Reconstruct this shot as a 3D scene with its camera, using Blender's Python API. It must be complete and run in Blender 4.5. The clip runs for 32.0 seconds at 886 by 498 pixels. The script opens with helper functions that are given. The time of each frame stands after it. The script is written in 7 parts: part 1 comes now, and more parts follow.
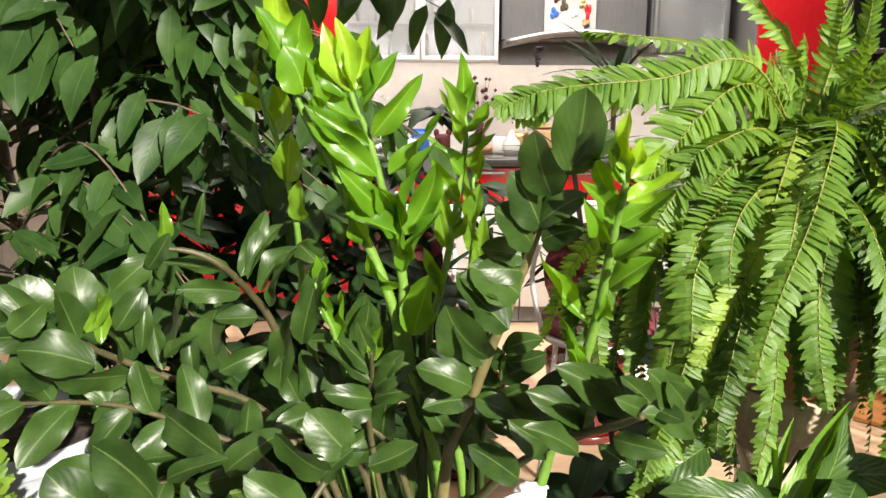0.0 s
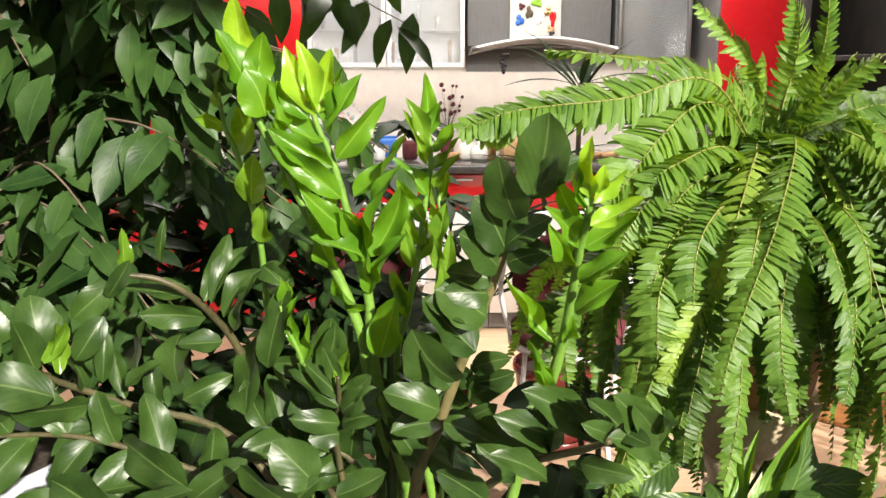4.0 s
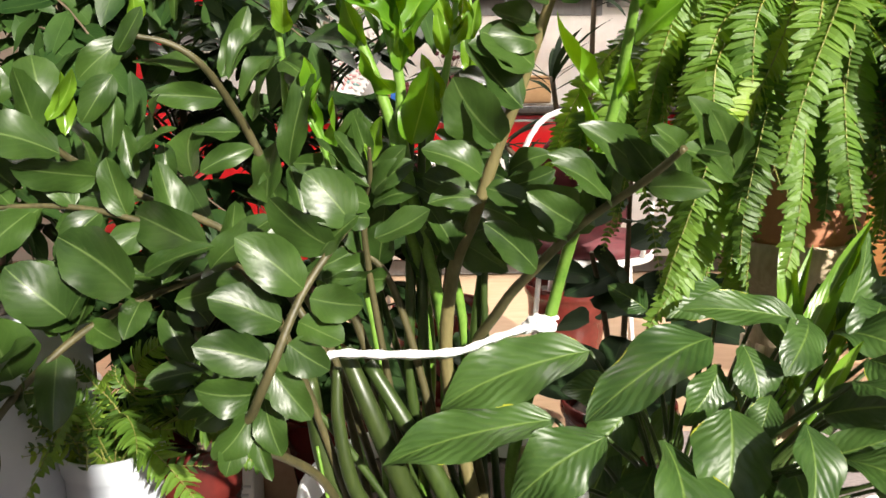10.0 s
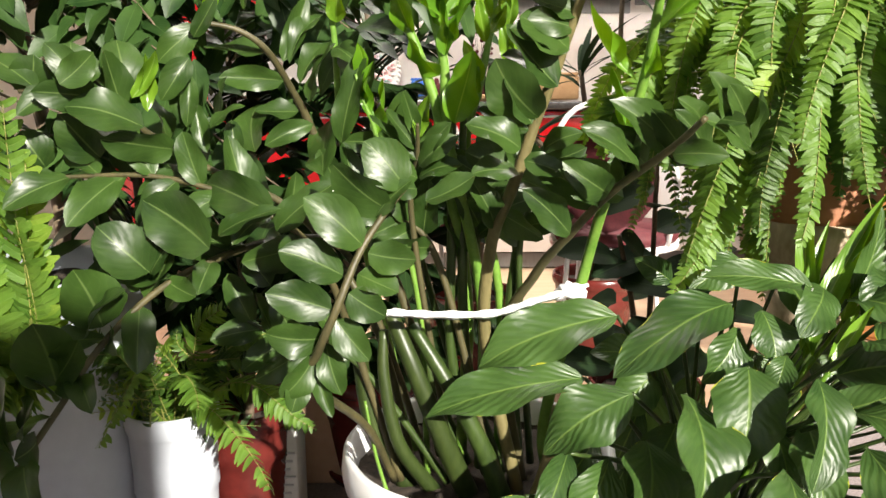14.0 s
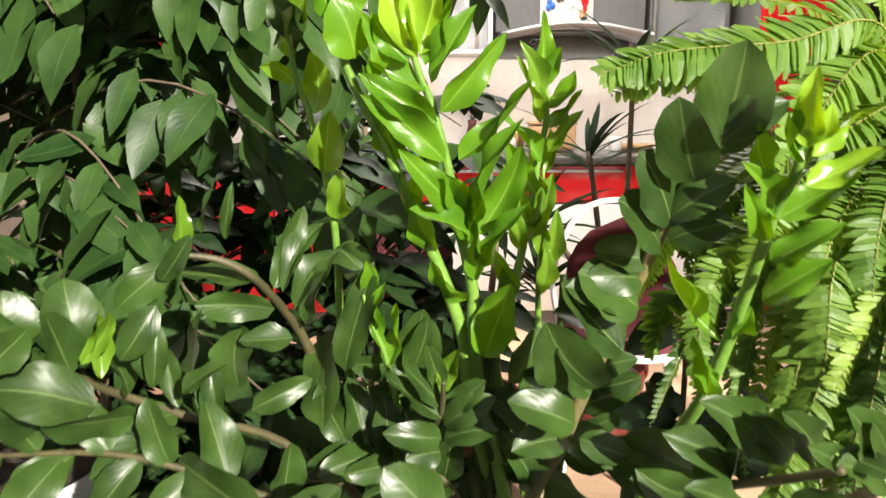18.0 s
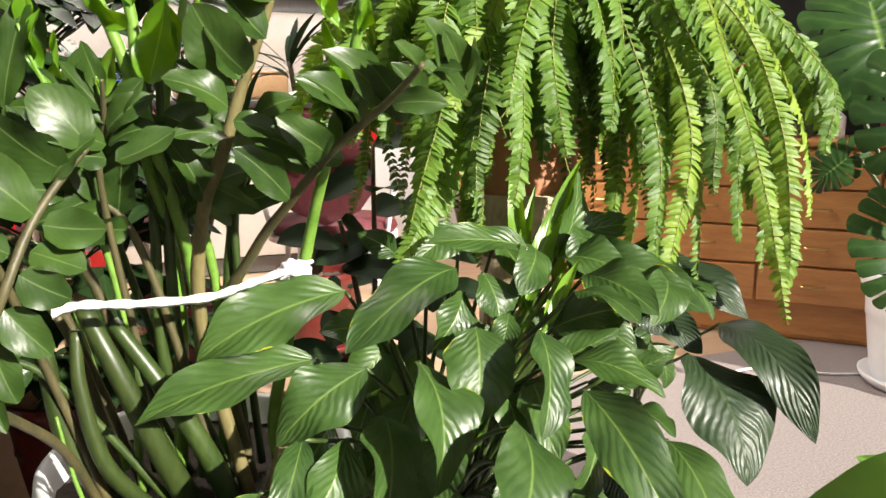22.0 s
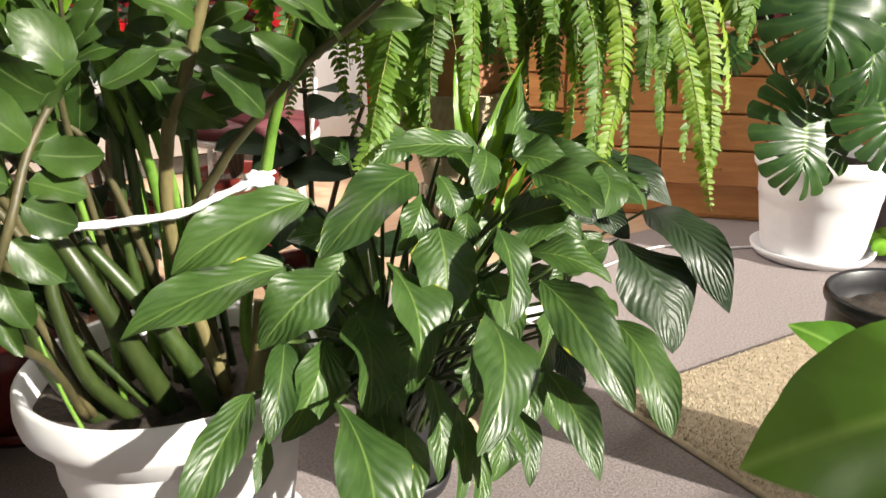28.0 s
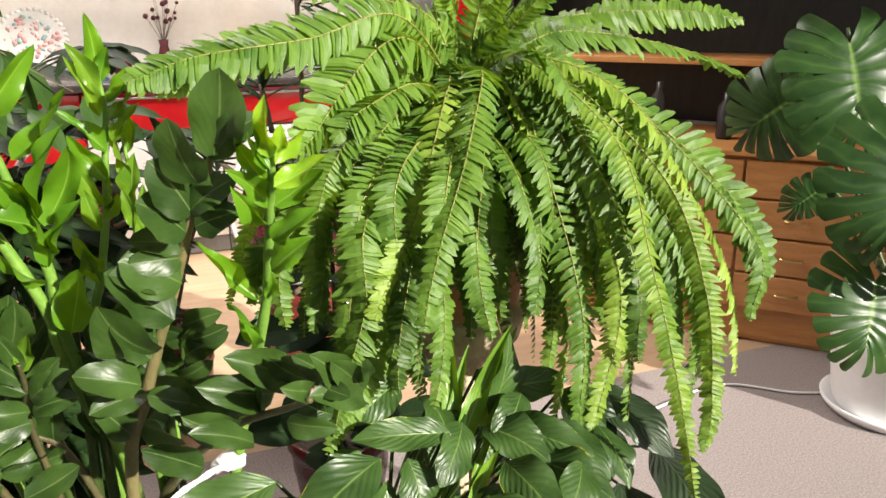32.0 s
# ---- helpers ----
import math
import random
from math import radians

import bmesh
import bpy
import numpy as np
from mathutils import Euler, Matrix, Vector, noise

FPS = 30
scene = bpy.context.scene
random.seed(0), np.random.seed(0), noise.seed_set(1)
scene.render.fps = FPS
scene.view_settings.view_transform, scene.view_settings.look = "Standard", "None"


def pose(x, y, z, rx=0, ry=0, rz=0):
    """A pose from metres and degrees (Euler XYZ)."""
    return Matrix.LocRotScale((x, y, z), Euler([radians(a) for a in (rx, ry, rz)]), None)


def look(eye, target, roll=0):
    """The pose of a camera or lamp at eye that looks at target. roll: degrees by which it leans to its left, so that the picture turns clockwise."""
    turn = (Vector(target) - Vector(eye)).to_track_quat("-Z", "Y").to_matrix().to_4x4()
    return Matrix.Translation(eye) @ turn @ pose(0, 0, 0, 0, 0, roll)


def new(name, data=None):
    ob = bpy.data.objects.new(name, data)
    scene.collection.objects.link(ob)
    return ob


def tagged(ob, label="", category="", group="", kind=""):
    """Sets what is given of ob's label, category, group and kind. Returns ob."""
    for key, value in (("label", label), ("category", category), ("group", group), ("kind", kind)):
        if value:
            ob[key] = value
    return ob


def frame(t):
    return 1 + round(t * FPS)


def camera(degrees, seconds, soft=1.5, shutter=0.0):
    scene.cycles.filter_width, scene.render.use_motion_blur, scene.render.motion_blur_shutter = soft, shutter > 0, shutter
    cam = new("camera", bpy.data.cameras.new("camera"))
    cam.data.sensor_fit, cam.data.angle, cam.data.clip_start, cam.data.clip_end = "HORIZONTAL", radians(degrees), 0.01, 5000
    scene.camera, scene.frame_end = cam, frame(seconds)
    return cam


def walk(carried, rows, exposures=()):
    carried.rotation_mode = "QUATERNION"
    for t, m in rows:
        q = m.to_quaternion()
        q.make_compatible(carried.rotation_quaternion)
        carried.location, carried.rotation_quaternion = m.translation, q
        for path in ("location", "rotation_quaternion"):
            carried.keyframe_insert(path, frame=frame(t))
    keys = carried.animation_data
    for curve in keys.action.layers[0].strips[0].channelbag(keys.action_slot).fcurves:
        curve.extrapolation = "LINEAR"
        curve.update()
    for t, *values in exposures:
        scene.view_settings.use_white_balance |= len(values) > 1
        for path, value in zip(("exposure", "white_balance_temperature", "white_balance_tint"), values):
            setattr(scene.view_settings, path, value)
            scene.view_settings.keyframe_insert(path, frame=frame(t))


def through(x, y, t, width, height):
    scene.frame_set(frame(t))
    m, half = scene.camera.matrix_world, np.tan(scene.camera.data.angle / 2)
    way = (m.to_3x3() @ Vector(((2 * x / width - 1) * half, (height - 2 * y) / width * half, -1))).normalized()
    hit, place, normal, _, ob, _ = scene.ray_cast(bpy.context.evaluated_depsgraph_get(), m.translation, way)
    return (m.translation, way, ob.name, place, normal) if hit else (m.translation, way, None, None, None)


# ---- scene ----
cam = camera(60.5, 32.0, 1.5, 0.5)
METRES, EYE, TILT, LEAN, TURN = 2.6, 1.16, -11.0, 0.0, 0.0
EXPOSURE, SUN, SKY, WINDOW, KITCHEN, STRIP = 1.17, 5.0, 0.04, 1.1, 50.0, 1.8
ROWS = [
    (0.0, 0.00027, 0.00055, -0.00014, 0.069, -0.04, -0.283),
    (0.5, 0.0056, -0.00286, 0.00341, 0.128, 0.039, -0.055),
    (1.0, 0.00763, -0.00586, 0.00719, -0.4, -0.006, 0.038),
    (1.5, 0.00698, -0.00495, 0.0069, -0.987, -0.055, 0.126),
    (2.0, 0.00842, -0.00486, 0.00799, -1.427, 0.143, 0.197),
    (2.5, 0.00847, -0.00455, 0.00771, -1.73, 0.09, 0.263),
    (3.0, 0.00848, -0.00476, 0.00806, -2.037, 0.135, 0.324),
    (3.5, 0.00577, -0.0047, 0.00891, -1.867, 0.178, 0.48),
    (5.5, -0.00307, 0.05965, 0.01323, -3.885, 0.087, 0.616),
    (6.0, -0.00221, 0.07779, 0.0175, -3.498, 0.248, 0.707),
    (6.5, -0.0004, 0.08854, 0.01802, -3.734, 0.183, 0.846),
    (7.0, -0.00033, 0.08643, 0.01575, -4.47, 0.094, 0.732),
    (7.5, -0.00519, 0.08907, -0.00114, -4.83, -0.067, 0.417),
    (8.0, -0.00759, 0.09572, -0.01946, -4.866, -0.122, 0.934),
    (8.5, -0.0191, 0.08674, -0.04038, -5.936, 0.945, 0.868),
    (9.0, -0.02139, 0.0706, -0.05801, -4.061, 0.545, 1.006),
    (9.5, -0.02004, 0.04902, -0.08097, -2.645, 0.829, 0.652),
    (10.0, -0.0175, 0.03205, -0.09081, -2.607, -0.239, 0.846),
    (10.5, -0.01877, 0.01726, -0.10227, -3.331, -0.258, 0.915),
    (11.0, -0.0169, 0.00602, -0.10983, -3.372, -0.287, 0.936),
    (11.5, -0.01857, -0.00114, -0.11207, -2.761, -0.284, 0.917),
    (12.0, -0.02299, -0.00391, -0.10964, -1.295, -0.158, 0.618),
    (12.5, -0.02208, -0.00352, -0.10616, -0.658, 0.164, 0.432),
    (13.0, -0.02415, -0.0012, -0.10647, -0.42, 0.187, 0.279),
    (13.5, -0.02595, -0.00134, -0.10662, -0.499, -0.316, 0.36),
    (15.5, -0.02819, 0.02108, -0.10126, -2.374, 0.772, 0.591),
    (16.0, -0.03264, 0.02884, -0.08643, -2.827, 0.202, 0.634),
    (16.5, -0.03341, 0.04094, -0.05589, -1.896, 0.819, 0.585),
    (17.0, -0.03495, 0.04772, -0.02898, -1.607, 0.876, 0.834),
    (17.5, -0.04119, 0.05092, -0.0187, -2.208, 0.751, 0.604),
    (18.0, -0.0437, 0.07151, 6e-05, -2.096, 0.148, 0.361),
    (18.5, -0.04024, 0.09264, 0.01179, -3.624, -0.062, 0.541),
    (19.0, -0.03213, 0.08975, 0.00149, -8.446, 0.127, 1.913),
    (19.5, -0.01598, 0.0666, -0.02437, -11.776, -0.81, 2.885),
    (20.0, -0.01053, 0.0342, -0.04924, -15.283, -0.563, 3.713),
    (20.5, -0.0178, 0.02929, -0.06993, -18.683, -0.527, 4.026),
    (21.0, -0.02035, 0.02805, -0.10293, -20.188, -0.553, 3.913),
    (21.5, -0.02836, 0.02658, -0.12061, -21.224, -0.373, 3.995),
    (22.0, -0.02368, 0.02619, -0.12434, -21.68, -0.225, 4.127),
    (22.5, -0.02272, 0.02387, -0.12483, -22.768, -0.617, 4.356),
    (23.0, -0.03081, 0.0283, -0.11459, -21.986, -0.681, 4.32),
    (23.5, -0.05023, 0.03003, -0.11966, -21.55, -0.789, 4.197),
    (24.0, -0.077, 0.02129, -0.12987, -24.721, -0.662, 4.734),
    (24.5, -0.09439, 0.01275, -0.13951, -27.268, -1.057, 5.178),
    (25.0, -0.09959, 0.0086, -0.14501, -27.196, -2.537, 5.322),
    (25.5, -0.09873, 0.00859, -0.15061, -27.191, -6.3, 5.373),
    (27.5, -0.07532, 0.0185, -0.12768, -29.994, -9.149, 6.069),
    (28.0, -0.0594, 0.02014, -0.11309, -29.395, -9.238, 6.086),
    (28.5, -0.04126, 0.02321, -0.1024, -28.74, -8.997, 6.012),
    (29.0, -0.01227, 0.02426, -0.0751, -28.204, -9.033, 6.009),
    (29.5, 0.01693, 0.02857, -0.04753, -24.862, -8.716, 5.398),
    (30.0, 0.02883, 0.02692, -0.03219, -22.149, -8.063, 4.92),
    (30.5, 0.03048, 0.02025, -0.01444, -21.002, -7.54, 4.575),
    (31.0, 0.03226, 0.01559, 0.00162, -20.668, -7.426, 4.414),
    (31.5, 0.03207, 0.01086, 0.01747, -20.805, -7.674, 4.326),
    (32.0, 0.02866, 0.0032, 0.0296, -20.825, -8.0, 4.26),
]
walk(cam, [(t, pose(0, 0, EYE, TILT, LEAN, TURN) @ pose(METRES * x, METRES * y, METRES * z, 90 + pitch, roll, yaw)) for t, x, y, z, yaw, pitch, roll in ROWS],
     exposures=[(t, EXPOSURE + s) for t, s in ((0.0, -0.02), (6.0, 0.0), (11.0, 0.0), (13.0, 0.02), (16.0, 0.02), (20.0, 0.15), (25.0, 0.1), (28.0, 0.02), (29.0, -0.1), (30.0, -0.2), (31.0, -0.08), (32.0, -0.04))])

# ---- light ----
SUN_WAY = Vector((-0.42, 0.80, -0.41)).normalized()
world = bpy.data.worlds.new("world")
scene.world = world
world.use_nodes = True
wn = world.node_tree.nodes
sky = wn.new("ShaderNodeTexSky")
sky.sky_type = "NISHITA"
sky.sun_disc = False
sky.sun_elevation = math.asin(-SUN_WAY.z)
sky.sun_rotation = math.atan2(-SUN_WAY.x, -SUN_WAY.y)
wn["Background"].inputs[1].default_value = SKY
world.node_tree.links.new(sky.outputs[0], wn["Background"].inputs[0])


def lamp(name, kind, energy, colour, m):
    data = bpy.data.lights.new(name, kind)
    data.energy, data.color = energy, colour
    ob = new(name, data)
    ob.matrix_world = m
    return data


sun = lamp("sun", "SUN", SUN, (1.0, 0.935, 0.82), look((3, -6, 5), Vector((3, -6, 5)) + SUN_WAY))
sun.angle = radians(1.0)
for i, cx in enumerate((-1.3, 0.7, 2.5)):
    glow = lamp("window_sky_light", "AREA", WINDOW, (0.88, 0.94, 1.0), look((cx, -1.12, 1.8), (cx, 3.0, 1.1)))
    glow.shape, glow.size, glow.size_y = "RECTANGLE", 1.7, 1.25
# Fill lamp added over the kitchen to brighten it; no fixture is known there.
kit = lamp("kitchen_fill_light", "AREA", KITCHEN, (1.0, 0.94, 0.86), look((0.3, 2.9, 2.66), (0.3, 3.0, 0)))
kit.shape, kit.size, kit.size_y = "RECTANGLE", 2.2, 0.9

# Unseen strip added below the wall cabinets to brighten the splashback.
under = lamp("splashback_fill_light", "AREA", STRIP, (1.0, 0.93, 0.84), look((0.3, 4.24, 1.35), (0.3, 4.45, 1.0)))
under.shape, under.size, under.size_y = "RECTANGLE", 2.6, 0.04

# ---- materials ----

def material(name):
    m = bpy.data.materials.new(name)
    m.use_nodes = True
    return m, m.node_tree.nodes, m.node_tree.links, m.node_tree.nodes["Principled BSDF"]


def ramp(n, stops):
    r = n.new("ShaderNodeValToRGB")
    e = r.color_ramp.elements
    while len(e) < len(stops):
        e.new(0.5)
    for k, (p, c) in zip(e, stops):
        k.position, k.color = p, (*c, 1)
    return r


def math_node(n, l, op, a, b=None):
    k = n.new("ShaderNodeMath")
    k.operation = op
    for i, v in enumerate((a, b)):
        if v is None:
            continue
        if isinstance(v, (int, float)):
            k.inputs[i].default_value = v
        else:
            l.new(v, k.inputs[i])
    return k.outputs[0]


def surface(name, c1, c2, scale=20.0, rough=0.5, bump=0.1, metal=0.0, stretch=(1, 1, 1), fine=6.0, coat=0.0):
    """A two-scale mottled surface."""
    m, n, l, b = material(name)
    tc = n.new("ShaderNodeTexCoord")
    mp = n.new("ShaderNodeMapping")
    mp.inputs["Scale"].default_value = stretch
    l.new(tc.outputs["Object"], mp.inputs[0])
    big = n.new("ShaderNodeTexNoise")
    big.inputs["Scale"].default_value, big.inputs["Detail"].default_value = scale, 6
    small = n.new("ShaderNodeTexNoise")
    small.inputs["Scale"].default_value, small.inputs["Detail"].default_value = scale * fine, 3
    l.new(mp.outputs[0], big.inputs[0])
    l.new(mp.outputs[0], small.inputs[0])
    mix = math_node(n, l, "ADD", math_node(n, l, "MULTIPLY", big.outputs[0], 0.65), math_node(n, l, "MULTIPLY", small.outputs[0], 0.35))
    r = ramp(n, [(0.32, c1), (0.68, c2)])
    l.new(mix, r.inputs[0])
    l.new(r.outputs[0], b.inputs["Base Color"])
    b.inputs["Roughness"].default_value = rough
    b.inputs["Metallic"].default_value = metal
    b.inputs["Coat Weight"].default_value = coat
    if bump:
        bp = n.new("ShaderNodeBump")
        bp.inputs["Strength"].default_value, bp.inputs["Distance"].default_value = bump, 0.004
        l.new(mix, bp.inputs["Height"])
        l.new(bp.outputs[0], b.inputs["Normal"])
    return m


def leaf_surface(name, base, light, vein, rough=0.3, veins=9.0, slant=2.2, vein_amount=0.35, through=0.25, relief=0.35, spots=0.0, shine=0.5):
    """A leaf: midrib and side veins along its own length, mottling, gloss and some light through it."""
    m, n, l, b = material(name)
    uv = n.new("ShaderNodeTexCoord")
    sep = n.new("ShaderNodeSeparateXYZ")
    l.new(uv.outputs["UV"], sep.inputs[0])
    off = math_node(n, l, "ABSOLUTE", math_node(n, l, "SUBTRACT", sep.outputs[0], 0.5))
    rib = math_node(n, l, "SUBTRACT", 1.0, math_node(n, l, "MULTIPLY", off, 34.0))
    rib = math_node(n, l, "MAXIMUM", rib, 0.0)
    phase = math_node(n, l, "SUBTRACT", math_node(n, l, "MULTIPLY", sep.outputs[1], veins), math_node(n, l, "MULTIPLY", off, slant * veins * 0.45))
    info = n.new("ShaderNodeObjectInfo")
    shift = n.new("ShaderNodeCombineXYZ")
    for k, far in enumerate((31.0, 17.0, 7.0)):
        l.new(math_node(n, l, "MULTIPLY", info.outputs["Random"], far), shift.inputs[k])
    own = n.new("ShaderNodeVectorMath")
    l.new(uv.outputs["UV"], own.inputs[0])
    l.new(shift.outputs[0], own.inputs[1])
    vn = n.new("ShaderNodeTexNoise")
    vn.inputs["Scale"].default_value = 4.5
    l.new(own.outputs[0], vn.inputs[0])
    phase = math_node(n, l, "ADD", phase, math_node(n, l, "MULTIPLY", vn.outputs[0], 1.3))
    wave = math_node(n, l, "SINE", math_node(n, l, "MULTIPLY", phase, 6.283))
    side = math_node(n, l, "POWER", math_node(n, l, "MAXIMUM", wave, 0.0), 5.0)
    noise_n = n.new("ShaderNodeTexNoise")
    noise_n.inputs["Scale"].default_value, noise_n.inputs["Detail"].default_value = 26.0, 5
    geo = n.new("ShaderNodeNewGeometry")
    l.new(geo.outputs["Position"], noise_n.inputs[0])
    isl = math_node(n, l, "ADD", math_node(n, l, "MULTIPLY", geo.outputs["Random Per Island"], 0.5), math_node(n, l, "MULTIPLY", info.outputs["Random"], 0.5))
    tone = math_node(n, l, "ADD", math_node(n, l, "MULTIPLY", noise_n.outputs[0], 0.7), math_node(n, l, "MULTIPLY", isl, 0.45))
    r = ramp(n, [(0.3, base), (0.85, light)])
    l.new(tone, r.inputs[0])
    mask = math_node(n, l, "MINIMUM", math_node(n, l, "ADD", math_node(n, l, "MULTIPLY", rib, 0.75), math_node(n, l, "MULTIPLY", side, vein_amount)), 1.0)
    mix = n.new("ShaderNodeMix")
    mix.data_type = "RGBA"
    l.new(mask, mix.inputs[0])
    l.new(r.outputs[0], mix.inputs[6])
    mix.inputs[7].default_value = (*vein, 1)
    col = mix.outputs[2]
    if spots:
        edge = math_node(n, l, "GREATER_THAN", math_node(n, l, "ADD", math_node(n, l, "MULTIPLY", off, 1.3), math_node(n, l, "MULTIPLY", noise_n.outputs[0], 0.5)), spots)
        m2 = n.new("ShaderNodeMix")
        m2.data_type = "RGBA"
        l.new(edge, m2.inputs[0])
        l.new(col, m2.inputs[6])
        m2.inputs[7].default_value = (0.33, 0.36, 0.03, 1)
        col = m2.outputs[2]
    l.new(col, b.inputs["Base Color"])
    rg = math_node(n, l, "ADD", rough - 0.08, math_node(n, l, "MULTIPLY", noise_n.outputs[0], 0.2))
    l.new(rg, b.inputs["Roughness"])
    b.inputs["Specular IOR Level"].default_value = shine
    swell = n.new("ShaderNodeTexNoise")
    swell.inputs["Scale"].default_value = 3.2
    l.new(own.outputs[0], swell.inputs[0])
    ribs = math_node(n, l, "MULTIPLY", math_node(n, l, "MULTIPLY", wave, 0.8), math_node(n, l, "MAXIMUM", math_node(n, l, "SUBTRACT", math_node(n, l, "MULTIPLY", swell.outputs[0], 2.6), 0.6), 0.0))
    h = math_node(n, l, "SUBTRACT", math_node(n, l, "MULTIPLY", noise_n.outputs[0], 0.5), math_node(n, l, "ADD", rib, ribs))
    bp = n.new("ShaderNodeBump")
    bp.inputs["Strength"].default_value, bp.inputs["Distance"].default_value = relief, 0.0022
    l.new(h, bp.inputs["Height"])
    l.new(bp.outputs[0], b.inputs["Normal"])
    tr = n.new("ShaderNodeBsdfTranslucent")
    hs = n.new("ShaderNodeHueSaturation")
    hs.inputs["Hue"].default_value, hs.inputs["Saturation"].default_value, hs.inputs["Value"].default_value = 0.48, 1.1, 1.7
    l.new(col, hs.inputs["Color"])
    l.new(hs.outputs[0], tr.inputs[0])
    ms = n.new("ShaderNodeMixShader")
    ms.inputs[0].default_value = through
    l.new(b.outputs[0], ms.inputs[1])
    l.new(tr.outputs[0], ms.inputs[2])
    l.new(ms.outputs[0], n["Material Output"].inputs[0])
    return m


NEWEST = leaf_surface("zz_newest_leaf", (0.14, 0.29, 0.013), (0.28, 0.45, 0.035), (0.36, 0.5, 0.10), 0.26, 7, 2.0, 0.0, 0.32, 0.08)
NEW = leaf_surface("zz_young_leaf", (0.046, 0.142, 0.006), (0.118, 0.255, 0.014), (0.22, 0.36, 0.055), 0.34, 7, 2.0, 0.0, 0.28, 0.06, shine=0.4)
NEW2 = leaf_surface("zz_half_grown_leaf", (0.065, 0.15, 0.012), (0.14, 0.255, 0.02), (0.2, 0.33, 0.06), 0.22, 7, 2.0, 0.0, 0.24, 0.08)
OLD = leaf_surface("zz_old_leaf", (0.008, 0.023, 0.005), (0.048, 0.097, 0.016), (0.12, 0.18, 0.055), 0.37, 6, 2.4, 0.05, 0.14, 0.05, shine=0.42)
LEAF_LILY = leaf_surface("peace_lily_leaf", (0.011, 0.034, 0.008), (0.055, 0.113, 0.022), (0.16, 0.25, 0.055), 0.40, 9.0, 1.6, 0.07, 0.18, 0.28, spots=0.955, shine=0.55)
# Darkened lily green: shade on the right-hand leaves is put into this colour.
LEAF_SHADE = leaf_surface("shaded_lily_leaf", (0.009, 0.022, 0.009), (0.022, 0.042, 0.016), (0.05, 0.08, 0.035), 0.42, 11, 1.7, 0.1, 0.08, 0.5, shine=0.5)
LEAF_SPEAR = leaf_surface("rolled_leaf", (0.08, 0.19, 0.016), (0.19, 0.34, 0.03), (0.36, 0.46, 0.12), 0.3, 10, 1.5, 0.0, 0.25, 0.1)
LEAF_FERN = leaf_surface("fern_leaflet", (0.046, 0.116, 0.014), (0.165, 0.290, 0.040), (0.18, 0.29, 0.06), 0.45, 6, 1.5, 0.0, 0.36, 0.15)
# Darker copy of the fern green, with the inner fronds' shade put into the colour.
LEAF_FERN_SHADED = leaf_surface("shaded_fern_leaflet", (0.022, 0.062, 0.009), (0.074, 0.142, 0.018), (0.09, 0.15, 0.03), 0.45, 6, 1.5, 0.0, 0.24, 0.15)
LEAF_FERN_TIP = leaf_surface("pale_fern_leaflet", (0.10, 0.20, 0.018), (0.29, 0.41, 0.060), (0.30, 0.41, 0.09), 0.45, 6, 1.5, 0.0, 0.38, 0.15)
LEAF_FICUS = leaf_surface("ficus_leaf", (0.010, 0.030, 0.008), (0.048, 0.098, 0.021), (0.06, 0.11, 0.03), 0.40, 10, 1.4, 0.02, 0.15, 0.04, shine=0.22)
LEAF_UMBRELLA = leaf_surface("schefflera_leaf", (0.009, 0.022, 0.008), (0.026, 0.054, 0.014), (0.045, 0.08, 0.025), 0.48, 9, 1.4, 0.02, 0.1, 0.05, shine=0.1)
LEAF_DRACAENA = leaf_surface("dracaena_leaf", (0.007, 0.017, 0.007), (0.018, 0.036, 0.012), (0.025, 0.05, 0.016), 0.6, 3, 0.2, 0.0, 0.08, 0.1, shine=0.06)
LEAF_MONSTERA = leaf_surface("monstera_leaf", (0.010, 0.034, 0.009), (0.034, 0.080, 0.018), (0.15, 0.25, 0.06), 0.33, 9, 0.0, 0.12, 0.12, 0.10, shine=0.32)
LEAF_ANTHURIUM = leaf_surface("anthurium_leaf", (0.045, 0.135, 0.011), (0.10, 0.22, 0.022), (0.20, 0.34, 0.07), 0.32, 6, 1.6, 0.06, 0.22, 0.05)
LEAF_RED = leaf_surface("red_bract", (0.5, 0.02, 0.02), (0.75, 0.06, 0.05), (0.7, 0.1, 0.1), 0.3, 6, 1.6, 0.05, 0.2, 0.2)
STEM_NEW = surface("young_stem", (0.08, 0.18, 0.022), (0.17, 0.30, 0.05), 40, 0.35, 0.05)
STEM_GREEN = surface("green_stem", (0.016, 0.032, 0.006), (0.050, 0.082, 0.017), 30, 0.4, 0.1, stretch=(1, 1, 0.3))
STEM_DEEP = surface("deep_green_stem", (0.014, 0.026, 0.006), (0.045, 0.066, 0.015), 26, 0.4, 0.1, stretch=(1, 1, 0.3))
STEM_TAN = surface("tan_stem", (0.085, 0.078, 0.028), (0.20, 0.165, 0.07), 40, 0.5, 0.15, stretch=(1, 1, 0.3))
STEM_BROWN = surface("brown_stem", (0.04, 0.038, 0.016), (0.10, 0.085, 0.035), 40, 0.5, 0.2, stretch=(1, 1, 0.4))
STEM_FERN = surface("fern_rib", (0.16, 0.16, 0.04), (0.30, 0.30, 0.08), 60, 0.5, 0.05)
BARK = surface("bark", (0.06, 0.045, 0.03), (0.17, 0.125, 0.08), 45, 0.8, 0.6, stretch=(1, 1, 0.3))
WHITE_PLASTIC = surface("white_plastic", (0.74, 0.74, 0.76), (0.82, 0.82, 0.83), 8, 0.32, 0.02)
